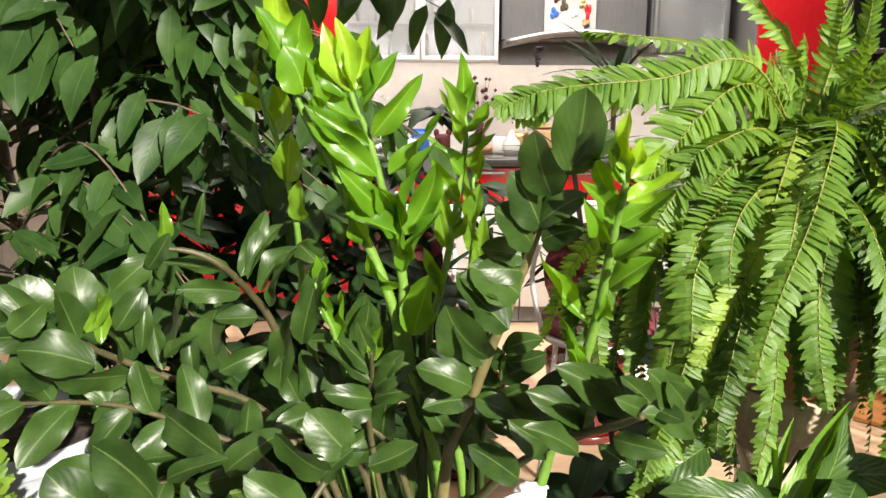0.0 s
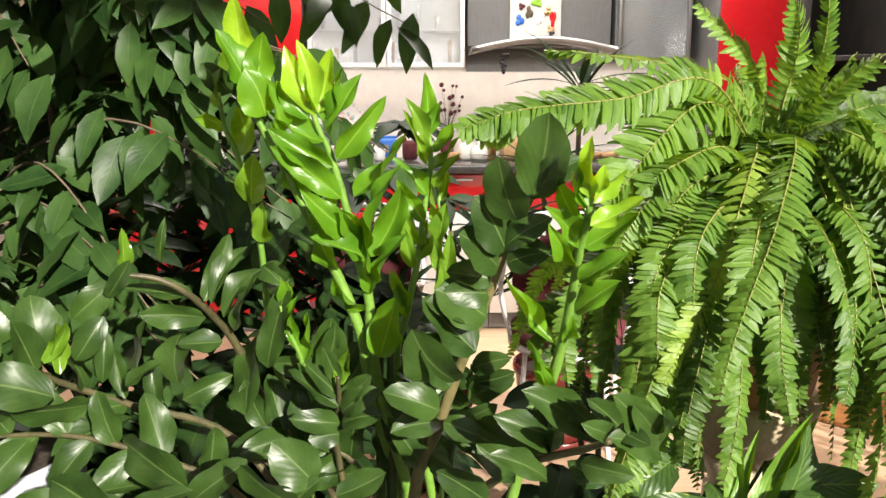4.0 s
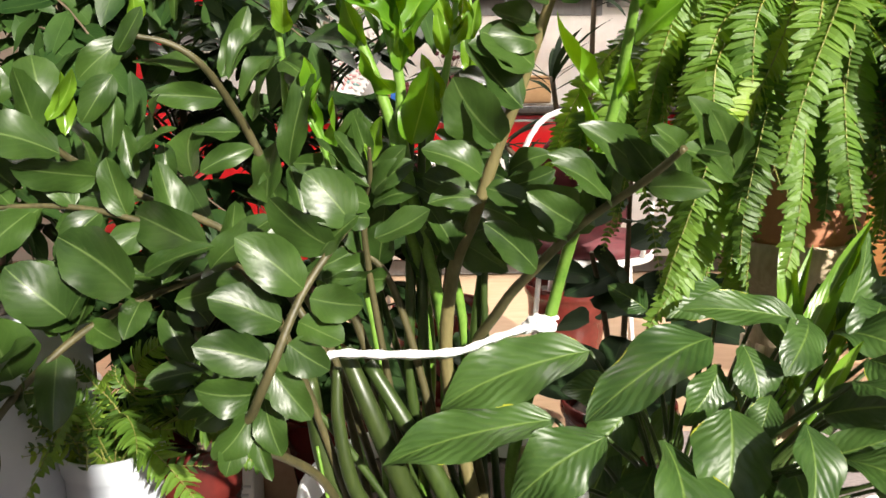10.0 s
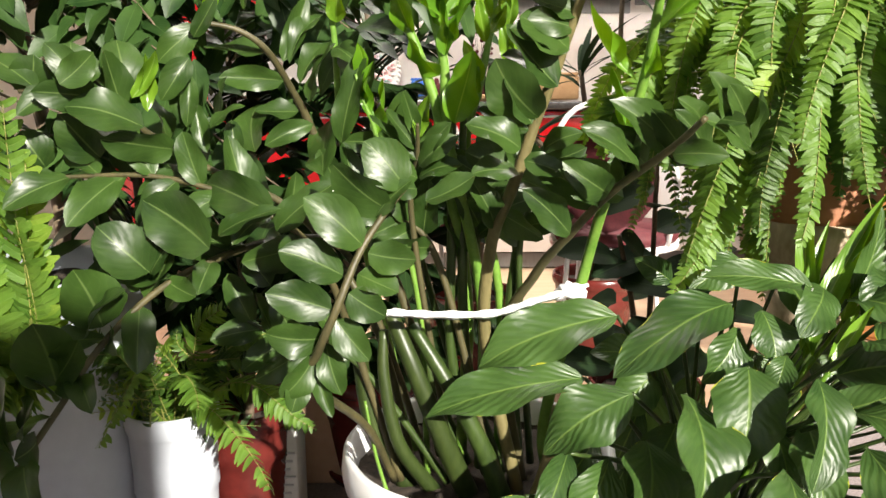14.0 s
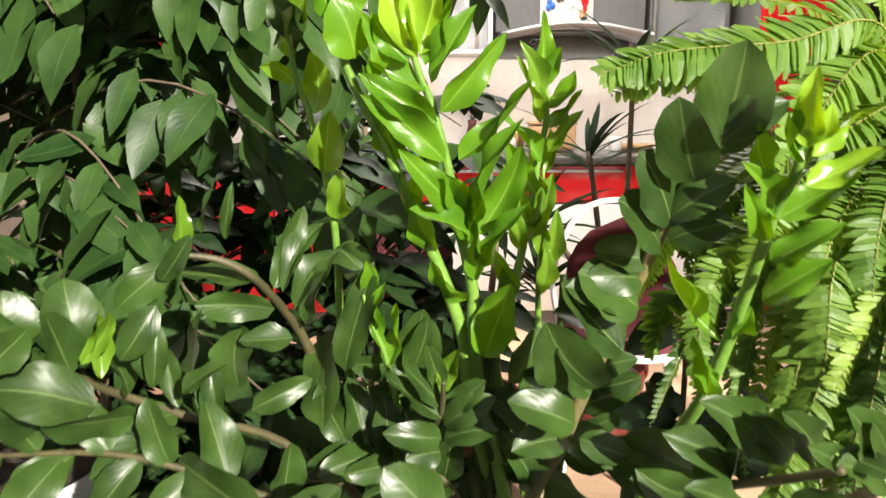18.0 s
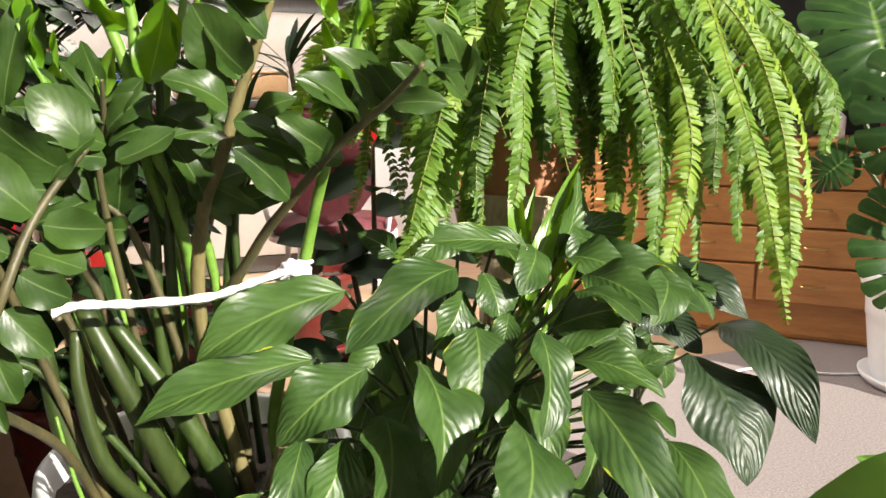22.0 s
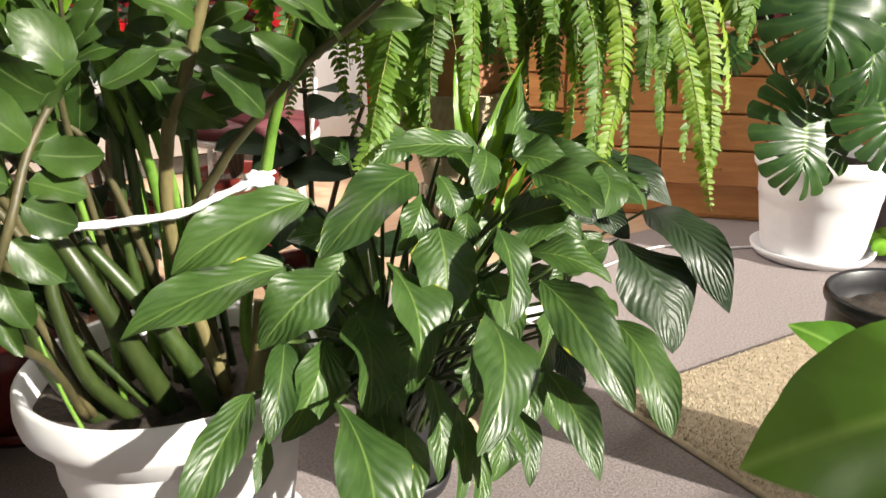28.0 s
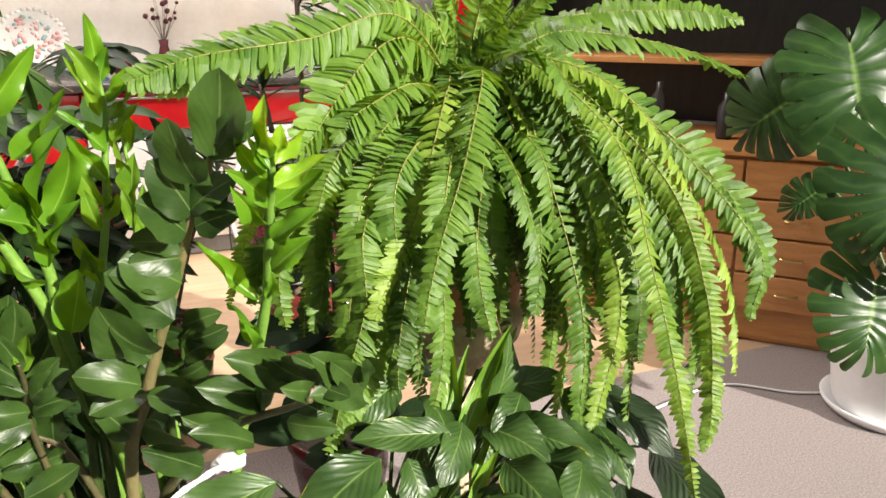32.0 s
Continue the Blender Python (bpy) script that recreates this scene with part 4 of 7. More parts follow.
leaf_at(s, (0.178, 0.74, 1.092), (0.176, 0.73, 1.148), 0.022, NEWEST)
leaf_at(s, (0.182, 0.74, 1.086), (0.21, 0.73, 1.117), 0.018, NEWEST)
leaf_at(s, (0.179, 0.74, 1.064), (0.225, 0.73, 1.092), 0.022, NEWEST)
leaf_at(s, (0.174, 0.74, 1.079), (0.159, 0.73, 1.118), 0.013, NEW)
leaf_at(s, (0.183, 0.74, 1.096), (0.188, 0.73, 1.123), 0.016, NEWEST)
leaf_at(s, (0.177, 0.74, 1.081), (0.165, 0.73, 1.128), 0.013, NEW)
leaf_at(s, (0.185, 0.79, 1.032), (0.228, 0.76, 1.071), 0.025, NEW)
leaf_at(s, (0.181, 0.79, 0.995), (0.221, 0.76, 1.03), 0.026, NEW)
leaf_at(s, (0.177, 0.79, 0.962), (0.214, 0.76, 1.0), 0.029, NEW)
leaf_at(s, (0.181, 0.79, 1.055), (0.15, 0.76, 1.106), 0.017, NEW)
leaf_at(s, (0.179, 0.79, 1.031), (0.14, 0.76, 1.078), 0.02, NEW)
leaf_at(s, (0.177, 0.79, 1.013), (0.144, 0.76, 1.061), 0.017, NEW)
leaf_at(s, (0.169, 0.85, 0.908), (0.111, 0.82, 0.992), 0.022, NEW)
leaf_at(s, (0.164, 0.85, 0.854), (0.133, 0.82, 0.918), 0.022, NEW)
leaf_at(s, (0.178, 0.85, 0.912), (0.181, 0.82, 0.948), 0.014, NEW)
leaf_at(s, (0.159, 0.85, 0.849), (0.147, 0.82, 0.895), 0.015, NEW)
s = zz_stem(zz_plant, [(0.05, 0.97, 0.33), (0.003, 0.96, 0.557), (0.007, 0.93, 0.699), (0.031, 0.9, 0.778), (0.056, 0.885, 0.859), (0.075, 0.87, 0.914), (0.093, 0.85, 0.975), (0.107, 0.83, 1.025), (0.12, 0.81, 1.06), (0.131, 0.795, 1.093)], 0.0095, 0.0045, STEM_TAN, OLD)
leaf_at(s, (0.129, 0.79, 1.084), (0.145, 0.775, 1.17), 0.056, OLD)
leaf_at(s, (0.133, 0.79, 1.093), (0.178, 0.775, 1.125), 0.031, OLD)
leaf_at(s, (0.114, 0.79, 1.062), (0.09, 0.775, 1.128), 0.046, OLD)
leaf_at(s, (0.106, 0.82, 1.024), (0.071, 0.8, 1.086), 0.049, OLD)
leaf_at(s, (0.103, 0.82, 1.027), (0.152, 0.8, 1.061), 0.03, OLD)
leaf_at(s, (0.098, 0.82, 1.005), (0.055, 0.8, 1.047), 0.053, OLD)
leaf_at(s, (0.107, 0.82, 1.01), (0.15, 0.8, 1.029), 0.037, OLD)
leaf_at(s, (0.099, 0.85, 0.985), (0.043, 0.83, 1.001), 0.032, OLD)
leaf_at(s, (0.092, 0.85, 0.969), (0.038, 0.83, 0.973), 0.032, OLD)
leaf_at(s, (0.084, 0.85, 0.942), (0.02, 0.83, 0.967), 0.039, OLD)
leaf_at(s, (0.073, 0.88, 0.902), (0.013, 0.85, 0.938), 0.043, OLD)
leaf_at(s, (0.057, 0.88, 0.866), (-0.002, 0.85, 0.906), 0.045, OLD)
leaf_at(s, (0.048, 0.88, 0.852), (-0.014, 0.85, 0.878), 0.03, OLD)
leaf_at(s, (0.036, 0.88, 0.8), (-0.022, 0.85, 0.8), 0.033, OLD)
leaf_at(s, (0.088, 0.84, 0.943), (0.031, 0.83, 0.979), 0.061, OLD)
leaf_at(s, (0.076, 0.84, 0.902), (0.018, 0.83, 0.97), 0.057, OLD)
leaf_at(s, (0.054, 0.84, 0.867), (0.006, 0.83, 0.933), 0.061, OLD)
leaf_at(s, (0.047, 0.84, 0.86), (0.016, 0.83, 0.915), 0.04, OLD)
leaf_at(s, (0.034, 0.84, 0.831), (-0.029, 0.83, 0.861), 0.04, OLD)
leaf_at(s, (0.038, 0.84, 0.818), (0.083, 0.83, 0.805), 0.027, OLD)
leaf_at(s, (0.026, 0.92, 0.797), (-0.026, 0.9, 0.827), 0.051, OLD)
leaf_at(s, (0.03, 0.92, 0.79), (0.089, 0.9, 0.759), 0.04, OLD)
leaf_at(s, (0.015, 0.92, 0.746), (0.069, 0.9, 0.712), 0.037, OLD)
leaf_at(s, (0.012, 0.92, 0.724), (-0.026, 0.9, 0.799), 0.034, OLD)
leaf_at(s, (0.019, 0.92, 0.761), (-0.026, 0.9, 0.763), 0.029, OLD)
s = zz_stem(zz_plant, [(0.06, 1.0, 0.33), (0.027, 0.98, 0.55), (0.066, 0.93, 0.66), (0.099, 0.87, 0.724), (0.133, 0.8, 0.785), (0.171, 0.72, 0.837), (0.188, 0.67, 0.87)], 0.008, 0.0035, STEM_BROWN, OLD)
leaf_at(s, (0.171, 0.8, 0.813), (0.09, 0.76, 0.86), 0.039, OLD)
leaf_at(s, (0.204, 0.8, 0.818), (0.119, 0.76, 0.884), 0.038, OLD)
leaf_at(s, (0.221, 0.8, 0.819), (0.162, 0.76, 0.876), 0.03, OLD)
leaf_at(s, (0.241, 0.8, 0.816), (0.187, 0.76, 0.874), 0.03, OLD)
leaf_at(s, (0.235, 0.72, 0.848), (0.192, 0.68, 0.91), 0.032, OLD)
leaf_at(s, (0.254, 0.72, 0.842), (0.213, 0.68, 0.901), 0.03, OLD)
leaf_at(s, (0.253, 0.72, 0.833), (0.19, 0.68, 0.867), 0.031, OLD)
leaf_at(s, (0.256, 0.72, 0.849), (0.244, 0.68, 0.896), 0.019, OLD)
leaf_at(s, (0.162, 0.86, 0.771), (0.079, 0.84, 0.817), 0.045, OLD)
leaf_at(s, (0.138, 0.86, 0.764), (0.053, 0.84, 0.804), 0.051, OLD)
leaf_at(s, (0.168, 0.7, 0.834), (0.212, 0.67, 0.833), 0.024, OLD)
leaf_at(s, (0.135, 0.7, 0.817), (0.076, 0.67, 0.857), 0.023, OLD)
leaf_at(s, (0.194, 0.7, 0.864), (0.161, 0.67, 0.889), 0.02, OLD)
leaf_at(s, (0.202, 0.7, 0.869), (0.226, 0.67, 0.865), 0.02, OLD)
leaf_at(s, (0.13, 0.8, 0.782), (0.073, 0.77, 0.823), 0.036, OLD)
leaf_at(s, (0.118, 0.8, 0.769), (0.067, 0.77, 0.811), 0.033, OLD)
leaf_at(s, (0.162, 0.8, 0.801), (0.121, 0.77, 0.841), 0.027, OLD)
leaf_at(s, (0.087, 0.8, 0.737), (0.03, 0.77, 0.792), 0.033, OLD)
leaf_at(s, (0.143, 0.8, 0.792), (0.151, 0.77, 0.853), 0.029, OLD)
s = zz_stem(zz_plant, [(-0.13, 1.0, 0.33), (-0.16, 0.9, 0.46), (-0.21, 0.75, 0.581), (-0.19, 0.7, 0.631), (-0.167, 0.69, 0.682), (-0.144, 0.71, 0.736), (-0.116, 0.735, 0.777), (-0.099, 0.75, 0.796)], 0.006, 0.0035, STEM_BROWN, OLD)
leaf_at(s, (-0.098, 0.735, 0.8), (-0.139, 0.73, 0.845), 0.045, OLD)
leaf_at(s, (-0.115, 0.735, 0.776), (-0.171, 0.73, 0.822), 0.045, OLD)
leaf_at(s, (-0.129, 0.735, 0.769), (-0.092, 0.73, 0.807), 0.024, OLD)
leaf_at(s, (-0.077, 0.735, 0.785), (-0.026, 0.73, 0.81), 0.028, OLD)
leaf_at(s, (-0.141, 0.71, 0.743), (-0.196, 0.695, 0.792), 0.042, OLD)
leaf_at(s, (-0.161, 0.71, 0.711), (-0.222, 0.695, 0.741), 0.042, OLD)
leaf_at(s, (-0.136, 0.71, 0.735), (-0.088, 0.695, 0.729), 0.034, OLD)
leaf_at(s, (-0.147, 0.71, 0.713), (-0.106, 0.695, 0.697), 0.032, OLD)
leaf_at(s, (-0.172, 0.695, 0.679), (-0.233, 0.68, 0.703), 0.039, OLD)
leaf_at(s, (-0.155, 0.695, 0.697), (-0.119, 0.68, 0.675), 0.034, OLD)
leaf_at(s, (-0.168, 0.695, 0.669), (-0.137, 0.68, 0.63), 0.032, OLD)
leaf_at(s, (-0.182, 0.71, 0.645), (-0.24, 0.7, 0.655), 0.036, OLD)
leaf_at(s, (-0.194, 0.71, 0.626), (-0.23, 0.7, 0.586), 0.03, OLD)
leaf_at(s, (-0.182, 0.71, 0.64), (-0.167, 0.7, 0.587), 0.028, OLD)
leaf_at(s, (-0.195, 0.71, 0.615), (-0.178, 0.7, 0.562), 0.018, OLD)
leaf_at(s, (-0.204, 0.71, 0.608), (-0.219, 0.7, 0.568), 0.025, OLD)
s = zz_stem(zz_plant, [(-0.08, 1.04, 0.33), (-0.14, 1.06, 0.52), (-0.197, 1.03, 0.673), (-0.27, 0.97, 0.703), (-0.334, 0.89, 0.696), (-0.39, 0.82, 0.672), (-0.436, 0.76, 0.625), (-0.458, 0.69, 0.575), (-0.477, 0.62, 0.529)], 0.0062, 0.0036, STEM_BROWN, OLD, fill=(9, 0.07, 0.35, 0.62))
leaf_at(s, (-0.405, 0.83, 0.685), (-0.445, 0.8, 0.748), 0.071, OLD)
leaf_at(s, (-0.414, 0.83, 0.657), (-0.364, 0.8, 0.733), 0.029, OLD)
leaf_at(s, (-0.386, 0.83, 0.68), (-0.345, 0.8, 0.666), 0.029, OLD)
leaf_at(s, (-0.421, 0.83, 0.666), (-0.421, 0.8, 0.72), 0.022, OLD)
leaf_at(s, (-0.439, 0.77, 0.641), (-0.446, 0.74, 0.713), 0.063, OLD)
leaf_at(s, (-0.459, 0.77, 0.627), (-0.398, 0.74, 0.691), 0.031, OLD)
leaf_at(s, (-0.429, 0.77, 0.642), (-0.413, 0.74, 0.619), 0.024, OLD)
leaf_at(s, (-0.471, 0.72, 0.593), (-0.471, 0.69, 0.668), 0.062, OLD)
leaf_at(s, (-0.476, 0.72, 0.593), (-0.428, 0.69, 0.649), 0.034, OLD)
leaf_at(s, (-0.471, 0.72, 0.581), (-0.483, 0.69, 0.612), 0.041, OLD)
leaf_at(s, (-0.463, 0.72, 0.601), (-0.433, 0.69, 0.593), 0.027, OLD)
leaf_at(s, (-0.489, 0.66, 0.548), (-0.471, 0.63, 0.63), 0.057, OLD)
leaf_at(s, (-0.465, 0.66, 0.557), (-0.472, 0.63, 0.554), 0.033, OLD)
leaf_at(s, (-0.478, 0.66, 0.563), (-0.447, 0.63, 0.611), 0.033, OLD)
leaf_at(s, (-0.507, 0.66, 0.514), (-0.487, 0.63, 0.586), 0.048, OLD)
leaf_at(s, (-0.352, 0.9, 0.689), (-0.407, 0.9, 0.729), 0.038, OLD)
leaf_at(s, (-0.323, 0.9, 0.696), (-0.371, 0.9, 0.733), 0.041, OLD)
leaf_at(s, (-0.308, 0.9, 0.692), (-0.281, 0.9, 0.655), 0.037, OLD)
leaf_at(s, (-0.293, 0.9, 0.699), (-0.251, 0.9, 0.677), 0.03, OLD)
leaf_at(s, (-0.374, 0.9, 0.678), (-0.414, 0.9, 0.625), 0.026, OLD)
leaf_at(s, (-0.264, 0.9, 0.707), (-0.222, 0.9, 0.669), 0.03, OLD)
s = zz_stem(zz_plant, [(-0.1, 1.02, 0.33), (-0.15, 1.02, 0.55), (-0.25, 1.02, 0.72), (-0.36, 0.95, 0.80), (-0.415, 0.905, 0.845), (-0.435, 0.87, 0.875), (-0.455, 0.845, 0.898), (-0.49, 0.84, 0.905), (-0.54, 0.84, 0.90)], 0.0058, 0.003, STEM_BROWN, OLD, fill=(8, 0.07, 0.35, 0.65))
leaf_at(s, (-0.489, 0.867, 0.905), (-0.488, 0.873, 0.955), 0.055, OLD, True)
leaf_at(s, (-0.473, 0.797, 0.907), (-0.435, 0.802, 0.938), 0.032, OLD, True)
leaf_at(s, (-0.434, 0.882, 0.894), (-0.445, 0.899, 0.959), 0.052, OLD, True)
leaf_at(s, (-0.402, 0.857, 0.876), (-0.395, 0.847, 0.937), 0.019, NEW2, True)
leaf_at(s, (-0.398, 0.831, 0.859), (-0.475, 0.812, 0.881), 0.050, OLD)
leaf_at(s, (-0.38, 0.879, 0.831), (-0.442, 0.821, 0.847), 0.041, OLD)
leaf_at(s, (-0.346, 0.911, 0.8), (-0.418, 0.853, 0.78), 0.041, OLD)
leaf_at(s, (-0.47, 0.876, 0.822), (-0.497, 0.836, 0.872), 0.048, OLD)
leaf_at(s, (-0.338, 0.916, 0.858), (-0.336, 0.971, 0.915), 0.046, OLD)
leaf_at(s, (-0.305, 0.969, 0.821), (-0.303, 1, 0.882), 0.055, OLD)
leaf_at(s, (-0.272, 0.878, 0.835), (-0.216, 0.894, 0.858), 0.025, OLD)
leaf_at(s, (-0.334, 0.869, 0.856), (-0.294, 0.878, 0.882), 0.022, OLD)
leaf_at(s, (-0.539, 0.86, 0.896), (-0.523, 0.85, 0.94), 0.044, OLD, True)
leaf_at(s, (-0.416, 0.85, 0.892), (-0.383, 0.84, 0.94), 0.017, NEW2)
leaf_at(s, (-0.376, 0.9, 0.928), (-0.371, 0.89, 0.86), 0.019, OLD)
leaf_at(s, (-0.366, 0.92, 0.886), (-0.353, 0.91, 0.826), 0.022, OLD)
leaf_at(s, (-0.324, 0.93, 0.865), (-0.319, 0.92, 0.81), 0.022, OLD)
s = zz_stem(zz_plant, [(-0.06, 1.08, 0.33), (-0.12, 1.08, 0.6), (-0.2, 1.05, 0.74), (-0.239, 1.023, 0.854), (-0.257, 0.99, 0.903), (-0.276, 0.941, 0.949), (-0.306, 0.922, 0.973), (-0.345, 0.91, 0.982)], 0.0075, 0.0035, STEM_BROWN, OLD)
leaf_at(s, (-0.348, 0.893, 0.976), (-0.393, 0.884, 0.934), 0.031, OLD, True)
leaf_at(s, (-0.259, 0.948, 0.937), (-0.228, 0.972, 1.017), 0.026, OLD)
leaf_at(s, (-0.25, 0.946, 0.934), (-0.211, 0.991, 0.997), 0.022, OLD)
leaf_at(s, (-0.242, 0.971, 0.91), (-0.198, 1.016, 0.962), 0.030, OLD)
leaf_at(s, (-0.21, 0.927, 0.793), (-0.216, 1.053, 0.858), 0.050, OLD)
leaf_at(s, (-0.271, 0.944, 0.949), (-0.357, 0.952, 0.957), 0.027, OLD)
leaf_at(s, (-0.261, 0.959, 0.913), (-0.341, 0.955, 0.92), 0.031, OLD)
leaf_at(s, (-0.356, 0.88, 0.939), (-0.39, 0.87, 0.891), 0.030, OLD, True)
leaf_at(s, (-0.336, 0.9, 0.991), (-0.331, 0.89, 1.038), 0.018, NEW2, True)
leaf_at(s, (-0.316, 0.9, 1.004), (-0.3, 0.89, 1.048), 0.010, OLD)
leaf_at(s, (-0.296, 0.91, 0.996), (-0.284, 0.9, 1.051), 0.010, OLD)
leaf_at(s, (-0.35, 0.88, 0.962), (-0.318, 0.87, 1.006), 0.019, OLD, True)
leaf_at(s, (-0.361, 0.89, 0.92), (-0.366, 0.88, 0.859), 0.020, OLD, True)
leaf_at(s, (-0.234, 0.99, 0.886), (-0.201, 0.98, 0.962), 0.030, OLD)
leaf_at(s, (-0.247, 0.98, 0.874), (-0.301, 0.97, 0.877), 0.031, OLD)
leaf_at(s, (-0.194, 1, 0.83), (-0.16, 0.99, 0.953), 0.034, OLD)
s = zz_stem(zz_plant, [(-0.12, 1.0, 0.33), (-0.18, 0.97, 0.55), (-0.22, 0.9, 0.70), (-0.3, 0.86, 0.77), (-0.4, 0.86, 0.80), (-0.52, 0.86, 0.80)], 0.006, 0.003, STEM_BROWN, OLD, fill=(11, 0.075, 0.4, 0.9))
leaf_at(s, (-0.446, 0.859, 0.797), (-0.478, 0.792, 0.753), 0.038, OLD)
leaf_at(s, (-0.312, 0.762, 0.73), (-0.386, 0.788, 0.783), 0.065, OLD)
leaf_at(s, (-0.246, 0.797, 0.763), (-0.337, 0.862, 0.792), 0.050, OLD)
leaf_at(s, (-0.247, 0.8, 0.743), (-0.18, 0.795, 0.797), 0.034, OLD)
leaf_at(s, (-0.39, 0.79, 0.698), (-0.436, 0.78, 0.754), 0.058, OLD)
leaf_at(s, (-0.31, 0.79, 0.74), (-0.238, 0.78, 0.771), 0.023, OLD)
leaf_at(s, (-0.539, 0.88, 0.81), (-0.555, 0.87, 0.855), 0.045, OLD)
leaf_at(s, (-0.527, 0.88, 0.802), (-0.56, 0.87, 0.777), 0.037, OLD)
leaf_at(s, (-0.393, 0.8, 0.694), (-0.362, 0.79, 0.737), 0.017, OLD)
leaf_at(s, (-0.389, 0.9, 0.796), (-0.43, 0.89, 0.821), 0.029, OLD)
leaf_at(s, (-0.45, 0.92, 0.798), (-0.466, 0.91, 0.853), 0.037, OLD)
s = zz_stem(zz_plant, [(-0.04, 1.0, 0.33), (-0.096, 0.95, 0.719), (-0.088, 0.9, 0.821), (-0.087, 0.88, 0.86)], 0.005, 0.0025, STEM_BROWN, OLD)
leaf_at(s, (-0.088, 0.9, 0.828), (-0.123, 0.88, 0.877), 0.024, OLD)
leaf_at(s, (-0.088, 0.9, 0.814), (-0.143, 0.88, 0.87), 0.024, OLD)
leaf_at(s, (-0.086, 0.9, 0.821), (-0.047, 0.88, 0.86), 0.024, OLD)
leaf_at(s, (-0.086, 0.9, 0.807), (-0.037, 0.88, 0.842), 0.029, OLD)
leaf_at(s, (-0.088, 0.9, 0.792), (-0.145, 0.88, 0.809), 0.029, OLD)
leaf_at(s, (-0.086, 0.9, 0.792), (-0.034, 0.88, 0.808), 0.029, OLD)
leaf_at(s, (-0.089, 0.9, 0.778), (-0.124, 0.88, 0.781), 0.029, OLD)
leaf_at(s, (-0.088, 0.9, 0.842), (-0.102, 0.88, 0.897), 0.019, OLD)
leaf_at(s, (-0.088, 0.9, 0.842), (-0.075, 0.88, 0.89), 0.019, NEW2)
s = zz_stem(zz_plant, [(0.0, 1.1, 0.33), (-0.089, 1.05, 0.666), (-0.106, 1.03, 0.78), (-0.13, 1.02, 0.842)], 0.006, 0.003, STEM_GREEN, OLD, fill=(12, 0.075, 0.35, 0.9))
s = zz_stem(zz_plant, [(0.08, 1.05, 0.33), (0.056, 1.03, 0.656), (0.08, 1.02, 0.766), (0.086, 1.02, 0.824)], 0.006, 0.003, STEM_GREEN, OLD, fill=(10, 0.07, 0.35, 0.9))
s = zz_stem(zz_plant, [(-0.05, 0.99, 0.33), (-0.176, 0.98, 0.518), (-0.25, 0.95, 0.554), (-0.321, 0.93, 0.601)], 0.006, 0.003, STEM_GREEN, OLD, fill=(10, 0.075, 0.35, 0.9))
s = zz_stem(zz_plant, [(0.02, 1.0, 0.33), (-0.063, 0.98, 0.668), (-0.13, 0.96, 0.735), (-0.194, 0.95, 0.768)], 0.006, 0.003, STEM_BROWN, OLD, fill=(12, 0.075, 0.35, 0.9))
s = zz_stem(zz_plant, [(0.05, 1.0, 0.33), (-0.006, 1.0, 0.657), (0.007, 1.0, 0.745), (-0.007, 1.0, 0.817)], 0.006, 0.003, STEM_GREEN, OLD, fill=(12, 0.07, 0.35, 0.9))
s = zz_stem(zz_plant, [(0.01, 1.02, 0.33), (-0.042, 1.0, 0.509), (-0.043, 1.0, 0.694), (-0.043, 1.0, 0.79), (-0.039, 1.0, 0.898)], 0.009, 0.005, STEM_GREEN, OLD)
s = zz_stem(zz_plant, [(0.03, 1.02, 0.33), (-0.021, 1.0, 0.509), (-0.028, 1.0, 0.71), (-0.028, 1.0, 0.806), (-0.025, 1.0, 0.912)], 0.009, 0.005, STEM_GREEN, OLD)
s = zz_stem(zz_plant, [(0.06, 1.04, 0.33), (0.045, 1.05, 0.563), (0.059, 1.04, 0.72), (0.057, 1.04, 0.818), (0.059, 1.04, 0.929)], 0.009, 0.005, STEM_GREEN, OLD)
s = zz_stem(zz_plant, [(-0.02, 1.05, 0.33), (-0.079, 1.05, 0.492), (-0.09, 1.05, 0.66), (-0.089, 1.05, 0.761), (-0.085, 1.05, 0.874)], 0.009, 0.005, STEM_GREEN, OLD)
# swollen leaf bases at the soil
for pts, r0, r1, mt in (([(-0.02, 0.99, 0.31), (-0.06, 0.96, 0.42), (-0.1, 0.95, 0.53), (-0.13, 0.97, 0.6)], 0.017, 0.010, STEM_DEEP),
                        ([(0.03, 0.97, 0.31), (0.0, 0.95, 0.40), (-0.05, 0.95, 0.5), (-0.1, 0.97, 0.58)], 0.016, 0.009, STEM_GREEN),
                        ([(-0.07, 1.0, 0.31), (-0.12, 0.97, 0.40), (-0.14, 0.97, 0.5), (-0.14, 0.98, 0.57)], 0.012, 0.007, STEM_DEEP),
                        ([(-0.11, 1.02, 0.31), (-0.16, 1.0, 0.42), (-0.18, 1.0, 0.55)], 0.016, 0.011, STEM_DEEP),
                        ([(0.075, 0.945, 0.31), (0.095, 0.945, 0.38), (0.11, 0.96, 0.46)], 0.017, 0.012, STEM_TAN),
                        ([(-0.125, 0.93, 0.31), (-0.15, 0.93, 0.4), (-0.165, 0.94, 0.48)], 0.003, 0.002, STEM_NEW)):
    part("stem", tube(bmesh.new(), curve_points(pts, 16), r0, r1, 12), mt, zz_plant)
